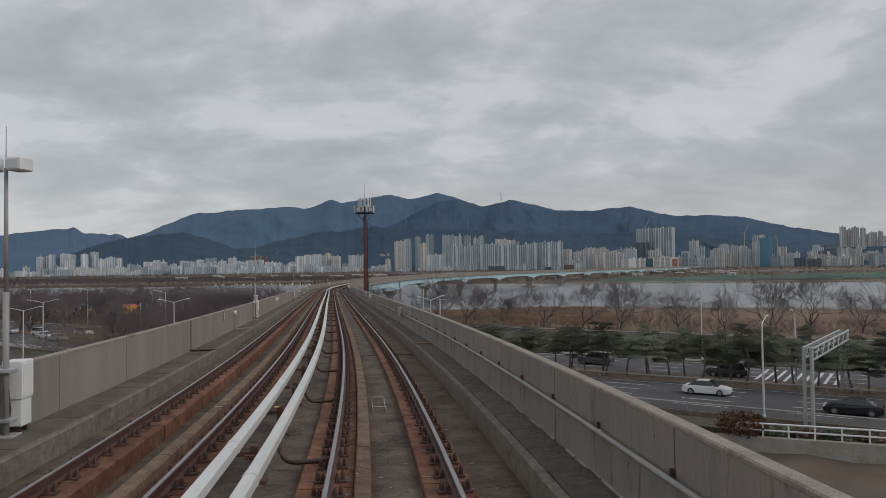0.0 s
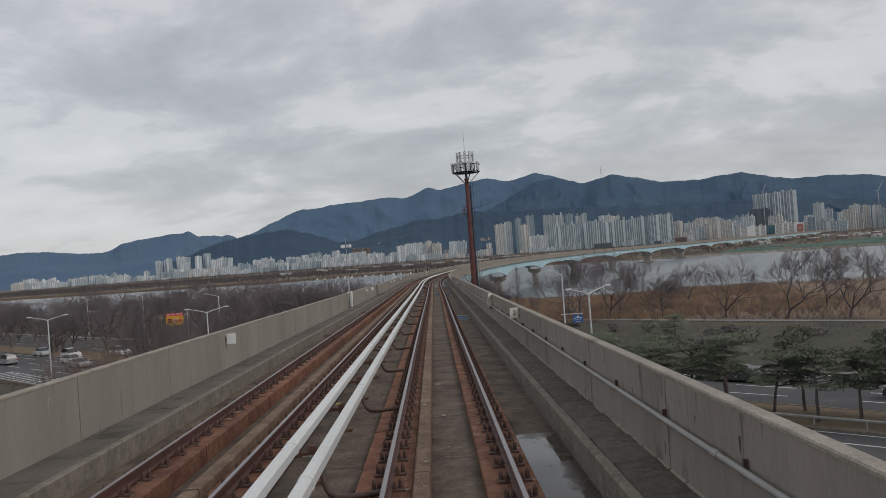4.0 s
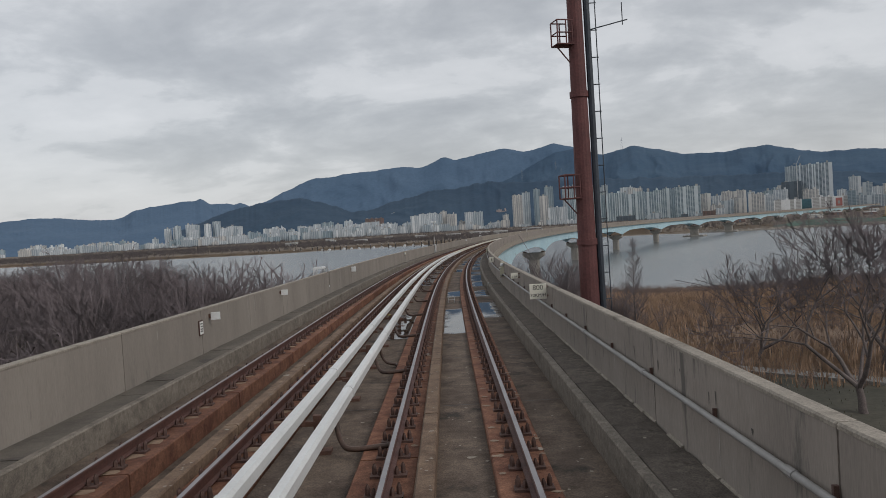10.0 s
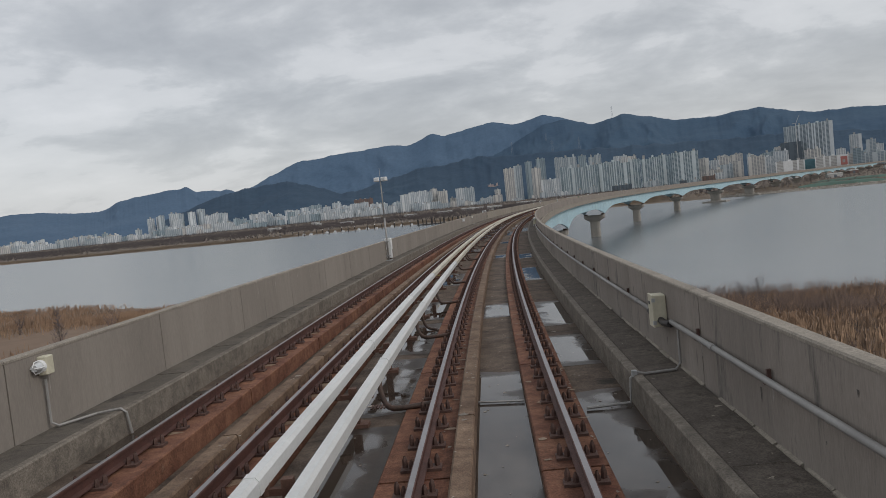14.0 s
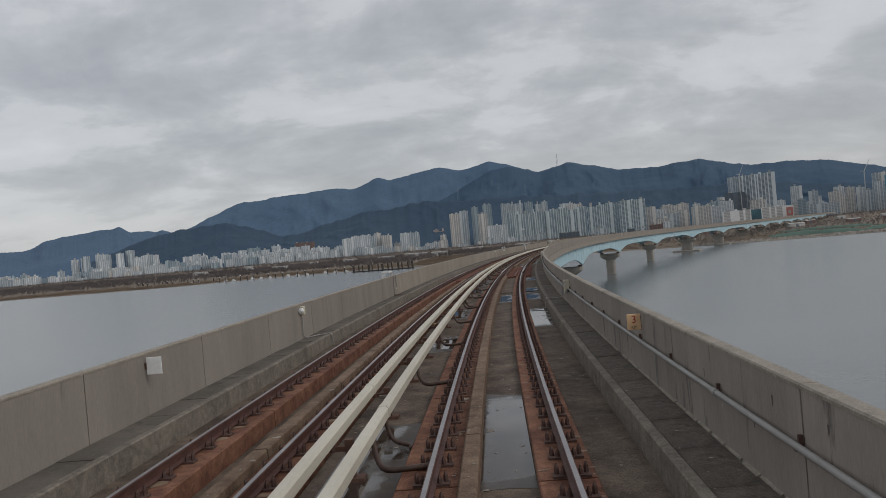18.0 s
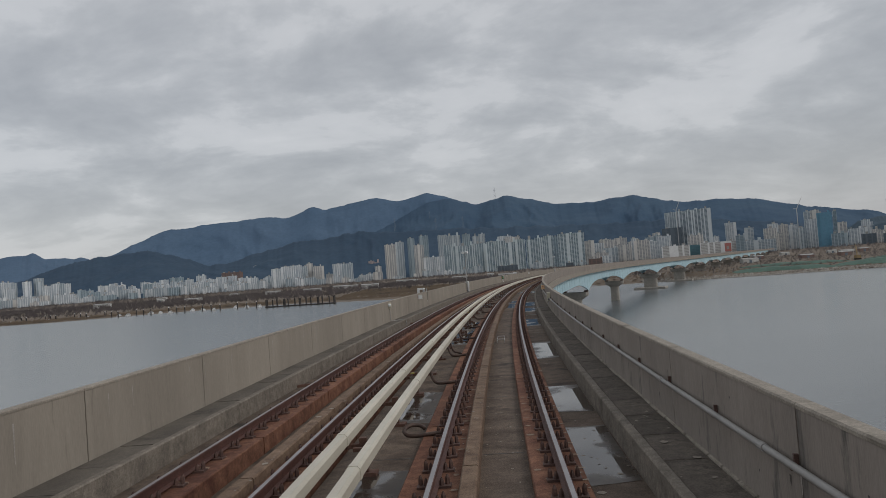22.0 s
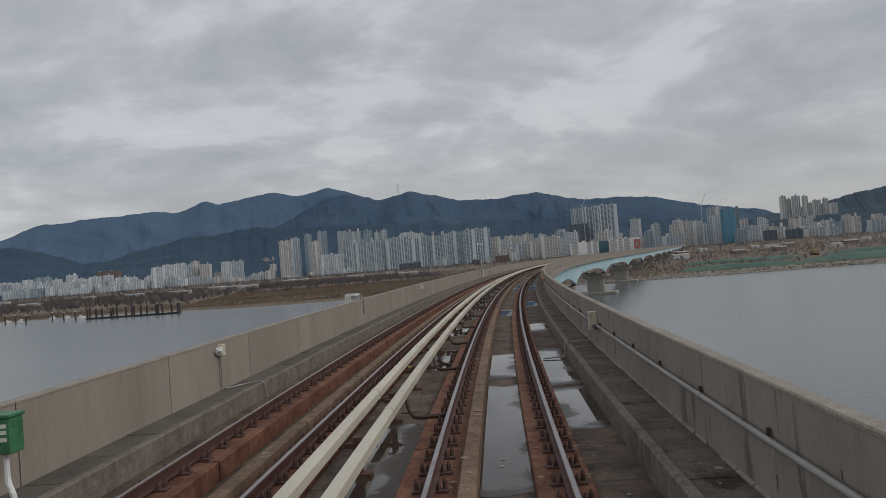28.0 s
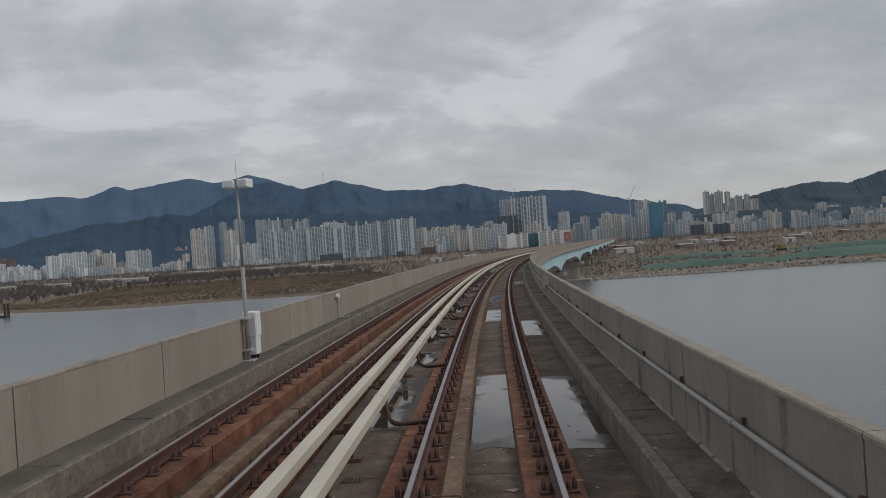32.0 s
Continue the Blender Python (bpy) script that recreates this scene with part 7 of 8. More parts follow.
def stations(s0, s1, step):
    s = s0
    while s < s1:
        yield s
        s += step


# grout along the foot of the right wall, in broken pale pieces
V, F = [], []
for s in stations(-8, 560, 0.5):
    if rng.random() < 0.12:
        continue
    w, ln = rng.uniform(0.022, 0.042), rng.uniform(0.40, 0.49)
    b = len(V)
    for ss in (s, s + ln):
        V += [at(ss, PAR_R + 0.001, 0.05), at(ss, PAR_R + w, 0.05), at(ss, PAR_R + w, 0.072), at(ss, PAR_R + 0.001, 0.085)]
    F += [(b + 3, b + 2, b + 6, b + 7), (b + 2, b + 1, b + 5, b + 6), (b, b + 1, b + 2, b + 3), (b + 7, b + 6, b + 5, b + 4)]
tagged(mesh_ob("grout", V, F, coping_m, bed_r), kind="stuff")

# conduit along the right wall
conduit = thing("cable_conduit", Matrix.Identity(4), "grey steel conduit clipped along the concrete parapet", "conduit")
BOXES = [36.5, 72.7, 111.6, 149.0, 187.6, 230.0, 268.3, 308.4, 348.6, 391.0, 434.7, 478.6, 519.0]
cuts = [-8.0] + [q for b in BOXES for q in (b - 0.55, b + 0.55)] + [560.0]
for a, b in zip(cuts[::2], cuts[1::2]):
    bm = bmesh.new()
    pipe(bm, [at(s, PAR_R + 0.065, 0.625) for s in np.linspace(a, b, max(2, int((b - a) / 3)))], 0.031, 8)
    part("pipe", bm, conduit_m, conduit, smooth=True)
def coupling_mesh():
    bm = bmesh.new()
    tube(bm, (0, -0.06, 0), (0, 0.06, 0), 0.038, n=10)
    me = bpy.data.meshes.new("coupling")
    bm.to_mesh(me)
    bm.free()
    me.materials.append(conduit_m)
    return me
def strut_mesh():
    bm = bmesh.new()
    box(bm, 0.0, -0.014, -0.05, 0.035, 0.014, 0.075)
    box(bm, -0.03, -0.018, -0.05, 0.02, 0.018, -0.03)
    me = bpy.data.meshes.new("strut")
    bm.to_mesh(me)
    bm.free()
    me.materials.append(dark_iron)
    return me
COUPLING, STRUT = coupling_mesh(), strut_mesh()
V, F = [], []
for s in stations(-7, 558, 3.7):
    m, b = frame_at(s, PAR_R + 0.065, 0.625), len(V)
    V += [m @ v.co for v in COUPLING.vertices]
    F += [tuple(b + i for i in p.vertices) for p in COUPLING.polygons]
tagged(mesh_ob("couplings", V, F, conduit_m, conduit), kind="stuff")
bm = bmesh.new()
pipe(bm, [at(268.6 + 0.8 * i, PAR_R + 0.045, 0.545) for i in range(50)], 0.020, 6)
part("lower_pipe", bm, conduit_m, conduit, smooth=True)
for s in stations(-6, 558, 2.0):
    share("strut", STRUT, conduit, frame_at(s, PAR_R + 0.046, 0.635))


def wall_lamp(m, label):
    """A square back box with a caged bulkhead lamp pointing forward (-y)."""
    l = thing("bulkhead_lamp", m, label, "lamp", "bulkhead lamps on the parapets")
    bm = bmesh.new()
    box(bm, -0.13, -0.06, -0.12, 0.0, 0.10, 0.12, 0.012)
    part("back_box", bm, cream_box_m, l)
    bm = bmesh.new()
    tube(bm, (-0.08, -0.06, 0), (-0.08, -0.10, 0), 0.085, 0.075, 12)
    part("collar", bm, white_box_m, l)
    bm = bmesh.new()
    tube(bm, (-0.08, -0.10, 0), (-0.08, -0.20, 0), 0.06, 0.045, 10)
    part("globe", bm, lens_m, l)
    for a in (0, 1.57, 3.14, 4.71):
        bm = bmesh.new()
        pipe(bm, [(-0.08 + 0.08 * math.cos(a), -0.09, 0.08 * math.sin(a)), (-0.08 + 0.075 * math.cos(a), -0.18, 0.075 * math.sin(a)), (-0.08 + 0.02 * math.cos(a), -0.22, 0.02 * math.sin(a))], 0.007, 4)
        part("cage_bar", bm, white_box_m, l)
    return l


def junction_box(s):
    j = thing("junction_box", frame_at(s, PAR_R, 0.70), "cream steel junction box with dark hoses on the parapet", "junction box", "junction boxes along the parapet")
    bm = bmesh.new()
    box(bm, -0.17, -0.12, -0.21, -0.004, 0.12, 0.21, 0.01)
    part("case", bm, cream_box_m, j)
    bm = bmesh.new()
    box(bm, -0.185, -0.128, -0.218, -0.16, 0.128, 0.218, 0.006)
    lid = part("lid", bm, cream_box_m, j)
    for z in (-0.15, 0.15):
        bm = bmesh.new()
        box(bm, -0.192, -0.14, z - 0.025, -0.15, -0.11, z + 0.025)
        part("hinge", bm, galv_m, lid)
    for sy in (-1, 1):
        bm = bmesh.new()
        pipe(bm, [(-0.09, sy * 0.11, -0.12), (-0.09, sy * 0.30, -0.13), (-0.08, sy * 0.42, -0.115), (-0.075, sy * 0.56, -0.10)], 0.045, 8)
        part("hose", bm, rubber_m, j)
    bm = bmesh.new()
    box(bm, -0.188, 0.0, 0.08, -0.1855, 0.09, 0.12)
    part("writing", bm, black_m, lid)


for i, s in enumerate(BOXES):
    junction_box(s)
    if i % 2:
        wall_lamp(frame_at(s + 0.05, PAR_R, 1.02), "cream bulkhead lamp above a junction box")

# pipes that leave the boxes, drop to the walkway and cross to the track bed
for s in (37.9, 113.3, 151.0, 186.8, 271.5, 350.4, 436.0, 521.0):
    d = thing("drop_pipe", Matrix.Identity(4), "thin grey pipe bent across the walkway slabs", "pipe", "drop pipes")
    bm = bmesh.new()
    pipe(bm, [at(s, PAR_R + 0.05, 0.56), at(s, PAR_R + 0.05, 0.16), at(s - 0.03, PAR_R + 0.12, 0.085), at(s - 0.1, PAR_R + 0.5, 0.085), at(s - 0.12, KERB_R - 0.04, 0.115), at(s - 0.12, KERB_R + 0.03, 0.05), at(s - 0.12, KERB_R + 0.05, FLOOR + 0.05), at(s - 0.14, -1.10, FLOOR + 0.03)], 0.018, 6)
    part("pipe", bm, conduit_m, d)
    bm = bmesh.new()
    box(bm, -0.03, -0.03, -0.02, 0.03, 0.03, 0.05)
    c = part("clip", bm, galv_m, d)
    c.matrix_local = frame_at(s - 0.12, KERB_R - 0.02, 0.09)

d = thing("floor_pipe", Matrix.Identity(4), "thin grey pipe lying across the wet track floor", "pipe")
bm = bmesh.new()
tube(bm, at(187.25, -0.37, FLOOR + 0.03), at(187.35, 0.23, FLOOR + 0.03), 0.016, n=6)
part("pipe", bm, conduit_m, d)
# signs on the right wall, facing the oncoming train
sign_peach = plain("pale_orange_sign", (0.66, 0.44, 0.25), 0.5)
sign_orange, sign_cream = plain("orange_sign", (0.48, 0.20, 0.07), 0.5), plain("cream_sign", (0.62, 0.60, 0.52), 0.5)
letter_m, letter_red = plain("black_letters", (0.025, 0.025, 0.025), 0.6), plain("red_letters", (0.35, 0.03, 0.03), 0.6)


def text(body, size, m, material, parent):
    cu = bpy.data.curves.new("lettering", "FONT")
    cu.body, cu.size, cu.align_x, cu.align_y, cu.extrude = body, size, "CENTER", "CENTER", 0.001
    cu.materials.append(material)
    t = new("lettering", cu)
    t.parent = parent
    t.matrix_local = m
    return t


def line_sign(s, lat, z, w, h, material, rows, label, frame_dark=False):
    """A small plate on a bracket square to the track; rows: words, size, height, colour."""
    t = thing("line_sign", frame_at(s, lat, z), label, "sign", "signs along the line")
    bm = bmesh.new()
    box(bm, -w / 2, -0.012, -h / 2, w / 2, 0.012, h / 2, 0.004)
    p = part("plate", bm, material, t)
    for words, size, zz, col in rows:
        text(words, size, Matrix.Translation((0, -0.014, zz)) @ Matrix.Rotation(math.pi / 2, 4, "X"), col, p)
    bm = bmesh.new()
    side = 1 if lat < 0 else -1
    for zz in (-h * 0.3, h * 0.3):
        box(bm, min(side * w / 2 - side * 0.01, side * (w / 2 + 0.10)), -0.008, zz - 0.02, max(side * w / 2 - side * 0.01, side * (w / 2 + 0.10)), 0.03, zz + 0.02)
    part("bracket", bm, rust_m, t)
    return t


SL = PAR_R + 0.22
line_sign(134.7, SL + 0.02, 0.96, 0.40, 0.36, sign_cream, [("800", 0.17, 0.09, letter_m), ("70KM/H", 0.11, -0.09, letter_m)], "cream curve sign with black numbers on the parapet")
line_sign(141.5, SL - 0.04, 0.96, 0.24, 0.19, sign_cream, [("1.01", 0.095, -0.03, letter_m)], "cream distance sign with black numbers")
line_sign(157.3, SL - 0.06, 0.94, 0.24, 0.30, sign_cream, [("1", 0.2, 0.0, letter_m)], "cream number plate sign on the parapet")
line_sign(62.8, SL - 0.06, 0.94, 0.24, 0.30, sign_cream, [("2", 0.2, 0.0, letter_m)], "cream number sign on the parapet near the mast")
line_sign(256.0, SL - 0.11, 0.91, 0.21, 0.25, sign_peach, [("3", 0.17, 0.035, letter_red), ("KM", 0.065, -0.085, letter_m)], "pale orange kilometre sign on the parapet")
line_sign(357.7, SL - 0.11, 0.91, 0.21, 0.25, sign_peach, [("9", 0.17, 0.035, letter_red), ("2", 0.075, -0.08, letter_red)], "pale orange number sign with red figures")
line_sign(464.2, SL - 0.11, 0.91, 0.21, 0.25, sign_peach, [("8", 0.17, 0.035, letter_red), ("2", 0.075, -0.08, letter_red)], "pale orange number sign with red figures")
for s, flip, z in ((32.1, 0, 0.84), (32.6, 1, 0.86), (133.9, 1, 0.66)):
    n = thing("notice", frame_at(s, par_l(s) - 0.004 if flip else PAR_R, z) @ Matrix.Rotation(math.pi * flip, 4, "Z"), "small white framed notice flat on the parapet", "notice", "framed notices")
    bm = bmesh.new()
    box(bm, -0.026, -0.13, -0.17, -0.003, 0.13, 0.17)
    part("frame", bm, dark_iron, n)
    bm = bmesh.new()
    box(bm, -0.031, -0.105, -0.145, -0.02, 0.105, 0.145)
    part("sheet", bm, sign_white, n)
    for z in (0.08, 0.02, -0.04, -0.09):
        bm = bmesh.new()
        box(bm, -0.034, -0.07, z, -0.030, 0.07, z + 0.025)
        part("writing", bm, letter_m, n)

# white plates and lamps on the left wall
for s in (62.2, 107.5, 134.5, 141.6, 157.8, 255.7, 357.8, 463.4):
    t = thing("marker_plate", frame_at(s, par_l(s) - 0.17, 0.86), "blank white square plate on the parapet", "plate", "marker plates")
    bm = bmesh.new()
    w, h = (0.11, 0.09) if 130 < s < 145 else (0.125, 0.14)
    box(bm, -w, -0.01, -h, w, 0.01, h, 0.004)
    part("plate", bm, white_box_m, t)
    bm = bmesh.new()
    box(bm, -0.20, 0.008, -0.05, 0.0, 0.03, 0.05)
    part("bracket", bm, rust_m, t)
for s in (36.0, 103.0, 186.65, 264.8, 347.8, 432.2, 516.0):
    wall_lamp(frame_at(s, par_l(s), 0.88) @ Matrix.Translation((0.13, 0, 0)), "cream bulkhead lamp on the parapet")
    d = thing("drop_pipe", Matrix.Identity(4), "thin grey pipe from a wall lamp across the walkway", "pipe", "drop pipes")
    bm = bmesh.new()
    pipe(bm, [at(s, par_l(s) - 0.05, 0.70), at(s, par_l(s) - 0.05, 0.14), at(s + 0.04, par_l(s) - 0.12, 0.085), at(s + 0.5, par_l(s) - 0.36, 0.085), at(s + 0.55, KERB_L + 0.03, 0.11), at(s + 0.56, KERB_L - 0.04, 0.05), at(s + 0.6, KERB_L - 0.06, FLOOR + 0.05)], 0.018, 6)
    part("pipe", bm, conduit_m, d)


def camera_pole(s, heads, label):
    """A stepped steel pole on the left walkway with a white control cabinet."""
    lat = par_l(s) - 0.11
    p = thing("mast_pole", frame_at(s, lat, 0.06), label, "pole", "poles along the line")
    bm = bmesh.new()
    tube(bm, (0, 0, 0.02), (0, 0, 2.2), 0.046, n=12)
    tube(bm, (0, 0, 2.2), (0, 0, 4.1), 0.034, 0.028, 12)
    part("shaft", bm, conduit_m, p, smooth=True)
    bm = bmesh.new()
    box(bm, -0.16, -0.16, -0.01, 0.16, 0.16, 0.03, 0.006)
    part("base_plate", bm, galv_m, p)
    for z in (0.25, 1.0):
        bm = bmesh.new()
        box(bm, -0.12, -0.11, z - 0.03, 0.12, 0.11, z + 0.03, 0.01)
        part("clamp", bm, galv_m, p)
    bm = bmesh.new()
    tube(bm, (0, 0, 4.1), (0, 0, 4.75), 0.012, 0.006, 6)
    part("spike", bm, galv_m, p)
    if heads:
        for sx, a in ((-0.20, 0.25), (0.20, -0.2)):
            bm = bmesh.new()
            box(bm, -0.13, -0.16, -0.10, 0.13, 0.14, 0.11, 0.02)
            h = part("camera_head", bm, white_box_m, p)
            h.matrix_local = Matrix.Translation((sx, 0, 4.15)) @ Matrix.Rotation(a, 4, "Z")
            bm = bmesh.new()
            box(bm, -0.09, -0.172, -0.07, 0.09, -0.158, 0.07)
            part("lens_window", bm, lens_m, h)
    else:
        bm = bmesh.new()
        tube(bm, (-0.40, 0, 3.42), (0.20, 0, 3.36), 0.02, n=6)
        part("arm", bm, galv_m, p)
        bm = bmesh.new()
        tube(bm, (-0.40, 0, 3.36), (-0.40, 0, 3.50), 0.035, n=8)
        part("antenna", bm, galv_m, p)
        bm = bmesh.new()
        tube(bm, (0.18, 0, 3.30), (0.18, 0, 3.95), 0.014, n=6)
        for z in (3.45, 3.58, 3.71, 3.84):
            tube(bm, (0.10, 0, z), (0.26, 0, z), 0.012, n=5)
        box(bm, 0.13, -0.03, 3.36, 0.23, 0.05, 3.50)
        part("drop_antenna", bm, conduit_m, p)
        bm = bmesh.new()
        tube(bm, (0.0, 0, 3.88), (0.20, 0, 3.93), 0.014, n=6)
        part("stay", bm, galv_m, p)
    cab = thing("control_cabinet", frame_at(s + 0.42, lat + 0.02, 0.16), "white steel control cabinet strapped beside the pole", "cabinet", "control cabinets")
    bm = bmesh.new()
    box(bm, -0.13, -0.17, 0.0, 0.14, 0.17, 0.42, 0.012)
    part("lower_case", bm, white_box_m, cab)
    bm = bmesh.new()
    box(bm, -0.15, -0.19, 0.424, 0.16, 0.19, 1.02, 0.012)
    up = part("upper_case", bm, white_box_m, cab)
    bm = bmesh.new()
    box(bm, 0.158, -0.16, 0.46, 0.172, 0.16, 0.98, 0.004)
    door = part("door", bm, white_box_m, up)
    for z in (0.55, 0.86):
        bm = bmesh.new()
        box(bm, -0.155, -0.24, z, -0.10, -0.19, z + 0.05)
        part("strap", bm, galv_m, cab)
    for y in (-0.13, 0.09):
        bm = bmesh.new()
        box(bm, -0.1, y, -0.098, 0.1, y + 0.04, 0.0)
        part("foot", bm, dark_iron, cab)
    bm = bmesh.new()
    pipe(bm, [(-0.02, -0.42, 0.62), (0.02, -0.34, 0.6), (0.03, -0.3, 0.3), (0.0, -0.36, -0.05)], 0.018, 6)
    part("cable", bm, rubber_m, cab)


for s, heads in ((11.7, True), (45.1, False), (90.4, True), (214.3, True), (387.6, True), (506.1, True)):
    camera_pole(s, heads, "galvanised pole with two camera boxes on the walkway" if heads else "galvanised pole with small antennas on the walkway")
# grey canister beside the antenna pole
t = thing("canister", frame_at(47.4, par_l(47) + 0.09, 1.10), "grey metal canister standing on the parapet", "canister")
bm = bmesh.new()
tube(bm, (0, 0, 0), (0, 0, 0.34), 0.13, n=14)
part("body", bm, galv_m, t, smooth=False)
bm = bmesh.new()
tube(bm, (0, 0, 0.34), (0, 0, 0.375), 0.14, n=14)
part("lid", bm, white_box_m, t)
# green signal box on a bent white pipe
green_m = mat("green_enamel", (0.035, 0.15, 0.07), (0.05, 0.19, 0.09), 2, 0.5, 30, 0.04)
t = thing("telephone_box", frame_at(425.5, PAR_L - 0.20, 0.78), "green emergency box with an orange band on a white pipe", "emergency box")
bm = bmesh.new()
box(bm, -0.15, -0.12, -0.20, 0.15, 0.12, 0.20, 0.01)
part("case", bm, green_m, t)
bm = bmesh.new()
box(bm, -0.17, -0.14, 0.20, 0.17, 0.14, 0.24, 0.008)
part("roof", bm, green_m, t)
bm = bmesh.new()
box(bm, -0.153, -0.123, -0.06, -0.02, -0.118, 0.08)
part("orange_band", bm, sign_orange, t)
for k, z in enumerate((0.09, 0.02, -0.06)):
    bm = bmesh.new()
    box(bm, 0.02, -0.1235, z, 0.11, -0.119, z + 0.045)
    part("writing", bm, sign_white, t)
bm = bmesh.new()
pipe(bm, [(0, 0, -0.2), (0, 0, -0.48), (0.03, -0.02, -0.56), (0.10, -0.06, -0.66), (0.11, -0.06, -0.72)], 0.035, 8)
part("pipe", bm, white_box_m, t)

# access ladders with cages outside the left wall, at notches in the parapet
for s in NOTCHES:
    c = thing("ladder_cage", frame_at(s - 0.27, PAR_L + 0.38, 0.0), "white-painted steel ladder cage with a slatted top outside the parapet", "ladder cage", "ladder cages")
    for x in (-0.19, 0.19):
        for y in (-0.42, -0.14, 0.14, 0.42):
            bm = bmesh.new()
            box(bm, x - 0.018, y - 0.018, -0.6, x + 0.018, y + 0.018, 1.30)
            part("upright", bm, white_box_m if x < 0 else galv_m, c)
    for z in (0.62, 1.24):
        bm = bmesh.new()
        for x in (-0.215, 0.185):
            box(bm, x, -0.44, z, x + 0.03, 0.44, z + 0.07)
        for y in (-0.45, 0.42):
            box(bm, -0.19, y, z + 0.002, 0.19, y + 0.03, z + 0.068)
        part("rail", bm, white_box_m, c)
    for y in (-0.33, -0.11, 0.11, 0.33):
        bm = bmesh.new()
        box(bm, -0.21, y - 0.03, 1.312, 0.21, y + 0.03, 1.328)
        part("roof_slat", bm, white_box_m, c)
    for y in (0.20, 0.26, 0.32):
        bm = bmesh.new()
        tube(bm, (0.20, y, 0.66), (0.20, y, 1.24), 0.010, n=5)
        part("gate_bar", bm, galv_m, c)
    bm = bmesh.new()
    box(bm, -0.22, -0.45, -0.66, 0.24, 0.45, -0.60)
    box(bm, -0.04, -0.03, -0.64, 0.24, 0.03, -0.61)
    part("floor", bm, galv_m, c)
    post = thing("gate_post", frame_at(s - 0.03, PAR_L + 0.05, 0.36), "white steel gate post standing in the parapet opening", "post", "gate posts")
    bm = bmesh.new()
    box(bm, -0.03, -0.025, 0.02, 0.03, 0.025, 0.90, 0.005)
    part("shaft", bm, galv_m, post)
    bm = bmesh.new()
    box(bm, -0.05, -0.055, 0.0, 0.05, 0.055, 0.08, 0.005)
    part("foot", bm, white_box_m, post)
# movement joints of the deck: cover plates across the walkways and dark gaps in the walls
joint_m = mat("dark_joint_concrete", (0.105, 0.094, 0.084), (0.145, 0.130, 0.117), 1.2, 0.9, 50, 0.2)
for s in (25.3, 114.2, 281.0):
    j = thing("joint_cover", Matrix.Identity(4), "rusty steel plate and dark panels over the bridge movement joint", "joint plate", "joint plates")
    for a, b in ((PAR_R + 0.01, KERB_R - 0.01), (KERB_L - 0.01, par_l(s + 0.5) - 0.01)):
        sweep("plate", rect(a, b, 0.09, 0.112), s - 0.18, s + 0.18, 0.36, rust_m if a > 0 else mortar_m, j)
    wl = par_l(s - 0.5)
    sweep("wall_panel", rect(wl - 0.008 if s < JOINT - 1 or s > JOINT + 2 else PAR_L - 0.006, wl + 0.03, 0.06, 1.075), s - 0.02, s + 0.2, 0.22, joint_m, j)
    sweep("wall_panel", rect(PAR_R - 0.03, PAR_R + 0.006, 0.06, 1.06), s - 0.2, s + 0.2, 0.4, coping_m, j)
    for a, b in ((KERB_R + 0.02, -1.06), (-0.36, 0.22), (1.2, 1.4)):
        sweep("floor_plate", rect(a, b, FLOOR - 0.01, FLOOR + 0.03), s - 0.06, s + 0.06, 0.12, rubber_m, j)

# ---- power rail cables, labels, drains, wire hoops ----
hose_m = mat("rusty_rubber_hose", (0.046, 0.029, 0.023), (0.088, 0.053, 0.039), 4.0, 0.65, 30, 0.15)
for i, s in enumerate(stations(5.2, 560, 5.05)):
    c = thing("bonding_cable", Matrix.Identity(4), "thick rusty black hose bent from rail up to power rail", "cable", "bonding cables")
    k = rng.uniform(-0.12, 0.12)
    bm = bmesh.new()
    if min(abs(s - q) for q in (158.6, 245.0, 321.9, 356.7, 360.6, 402.0, 462.0, 510.0)) < 2.5:
        pipe(bm, bend([at(s, 0.80, -0.13), at(s, 1.10, -0.16), at(s + 0.03, 1.34, -0.18), at(s + 0.15, 1.46, -0.16), at(s + 0.34, 1.48, -0.12), at(s + 0.50, 1.40, -0.10), at(s + 0.56, 1.26, -0.12), at(s + 0.48, 1.17, -0.16)]), 0.034, 6)
    else:
        pipe(bm, bend([at(s, 0.80, -0.13), at(s, 1.05, -0.15), at(s + 0.02, 1.28, -0.17), at(s + 0.10, 1.40, -0.16), at(s + 0.24 + k, 1.48, -0.09), at(s + 0.38 + k, 1.53, 0.02), at(s + 0.42 + k, 1.535, 0.17)]), 0.036, 6)
    part("cable", bm, hose_m, c, smooth=True)
    if i % 4 == 1 and s > 130:
        bm = bmesh.new()
        pipe(bm, bend([at(s + 1.4, 1.535, 0.16), at(s + 1.4, 1.50, -0.08), at(s + 1.38, 1.42, -0.20), at(s + 1.34, 1.28, -0.23), at(s + 1.26, 1.19, -0.235), at(s + 1.14, 1.18, -0.24)]), 0.030, 6)
        part("spare_end", bm, hose_m, c, smooth=True)
tag_m = plain("yellow_tag", (0.42, 0.37, 0.10), 0.5)
for i, s in enumerate(stations(3.4, 560, 3.0)):
    if i % 2 == 0:
        bm = bmesh.new()
        box(bm, -0.06, -0.022, 0.11, 0.07, 0.022, 0.165, 0.006)
        ob = part("clamp", bm, rust_m if i % 4 else kerb_m, conductor)
        ob.matrix_local = frame_at(s, MID)
    if i % 7 == 3:
        bm = bmesh.new()
        box(bm, -0.08, -0.02, 0.19, 0.0, 0.02, 0.21)
        ob = part("tag", bm, tag_m, conductor, "yellow plastic tag")
        ob.matrix_local = frame_at(s + 0.3, MID)
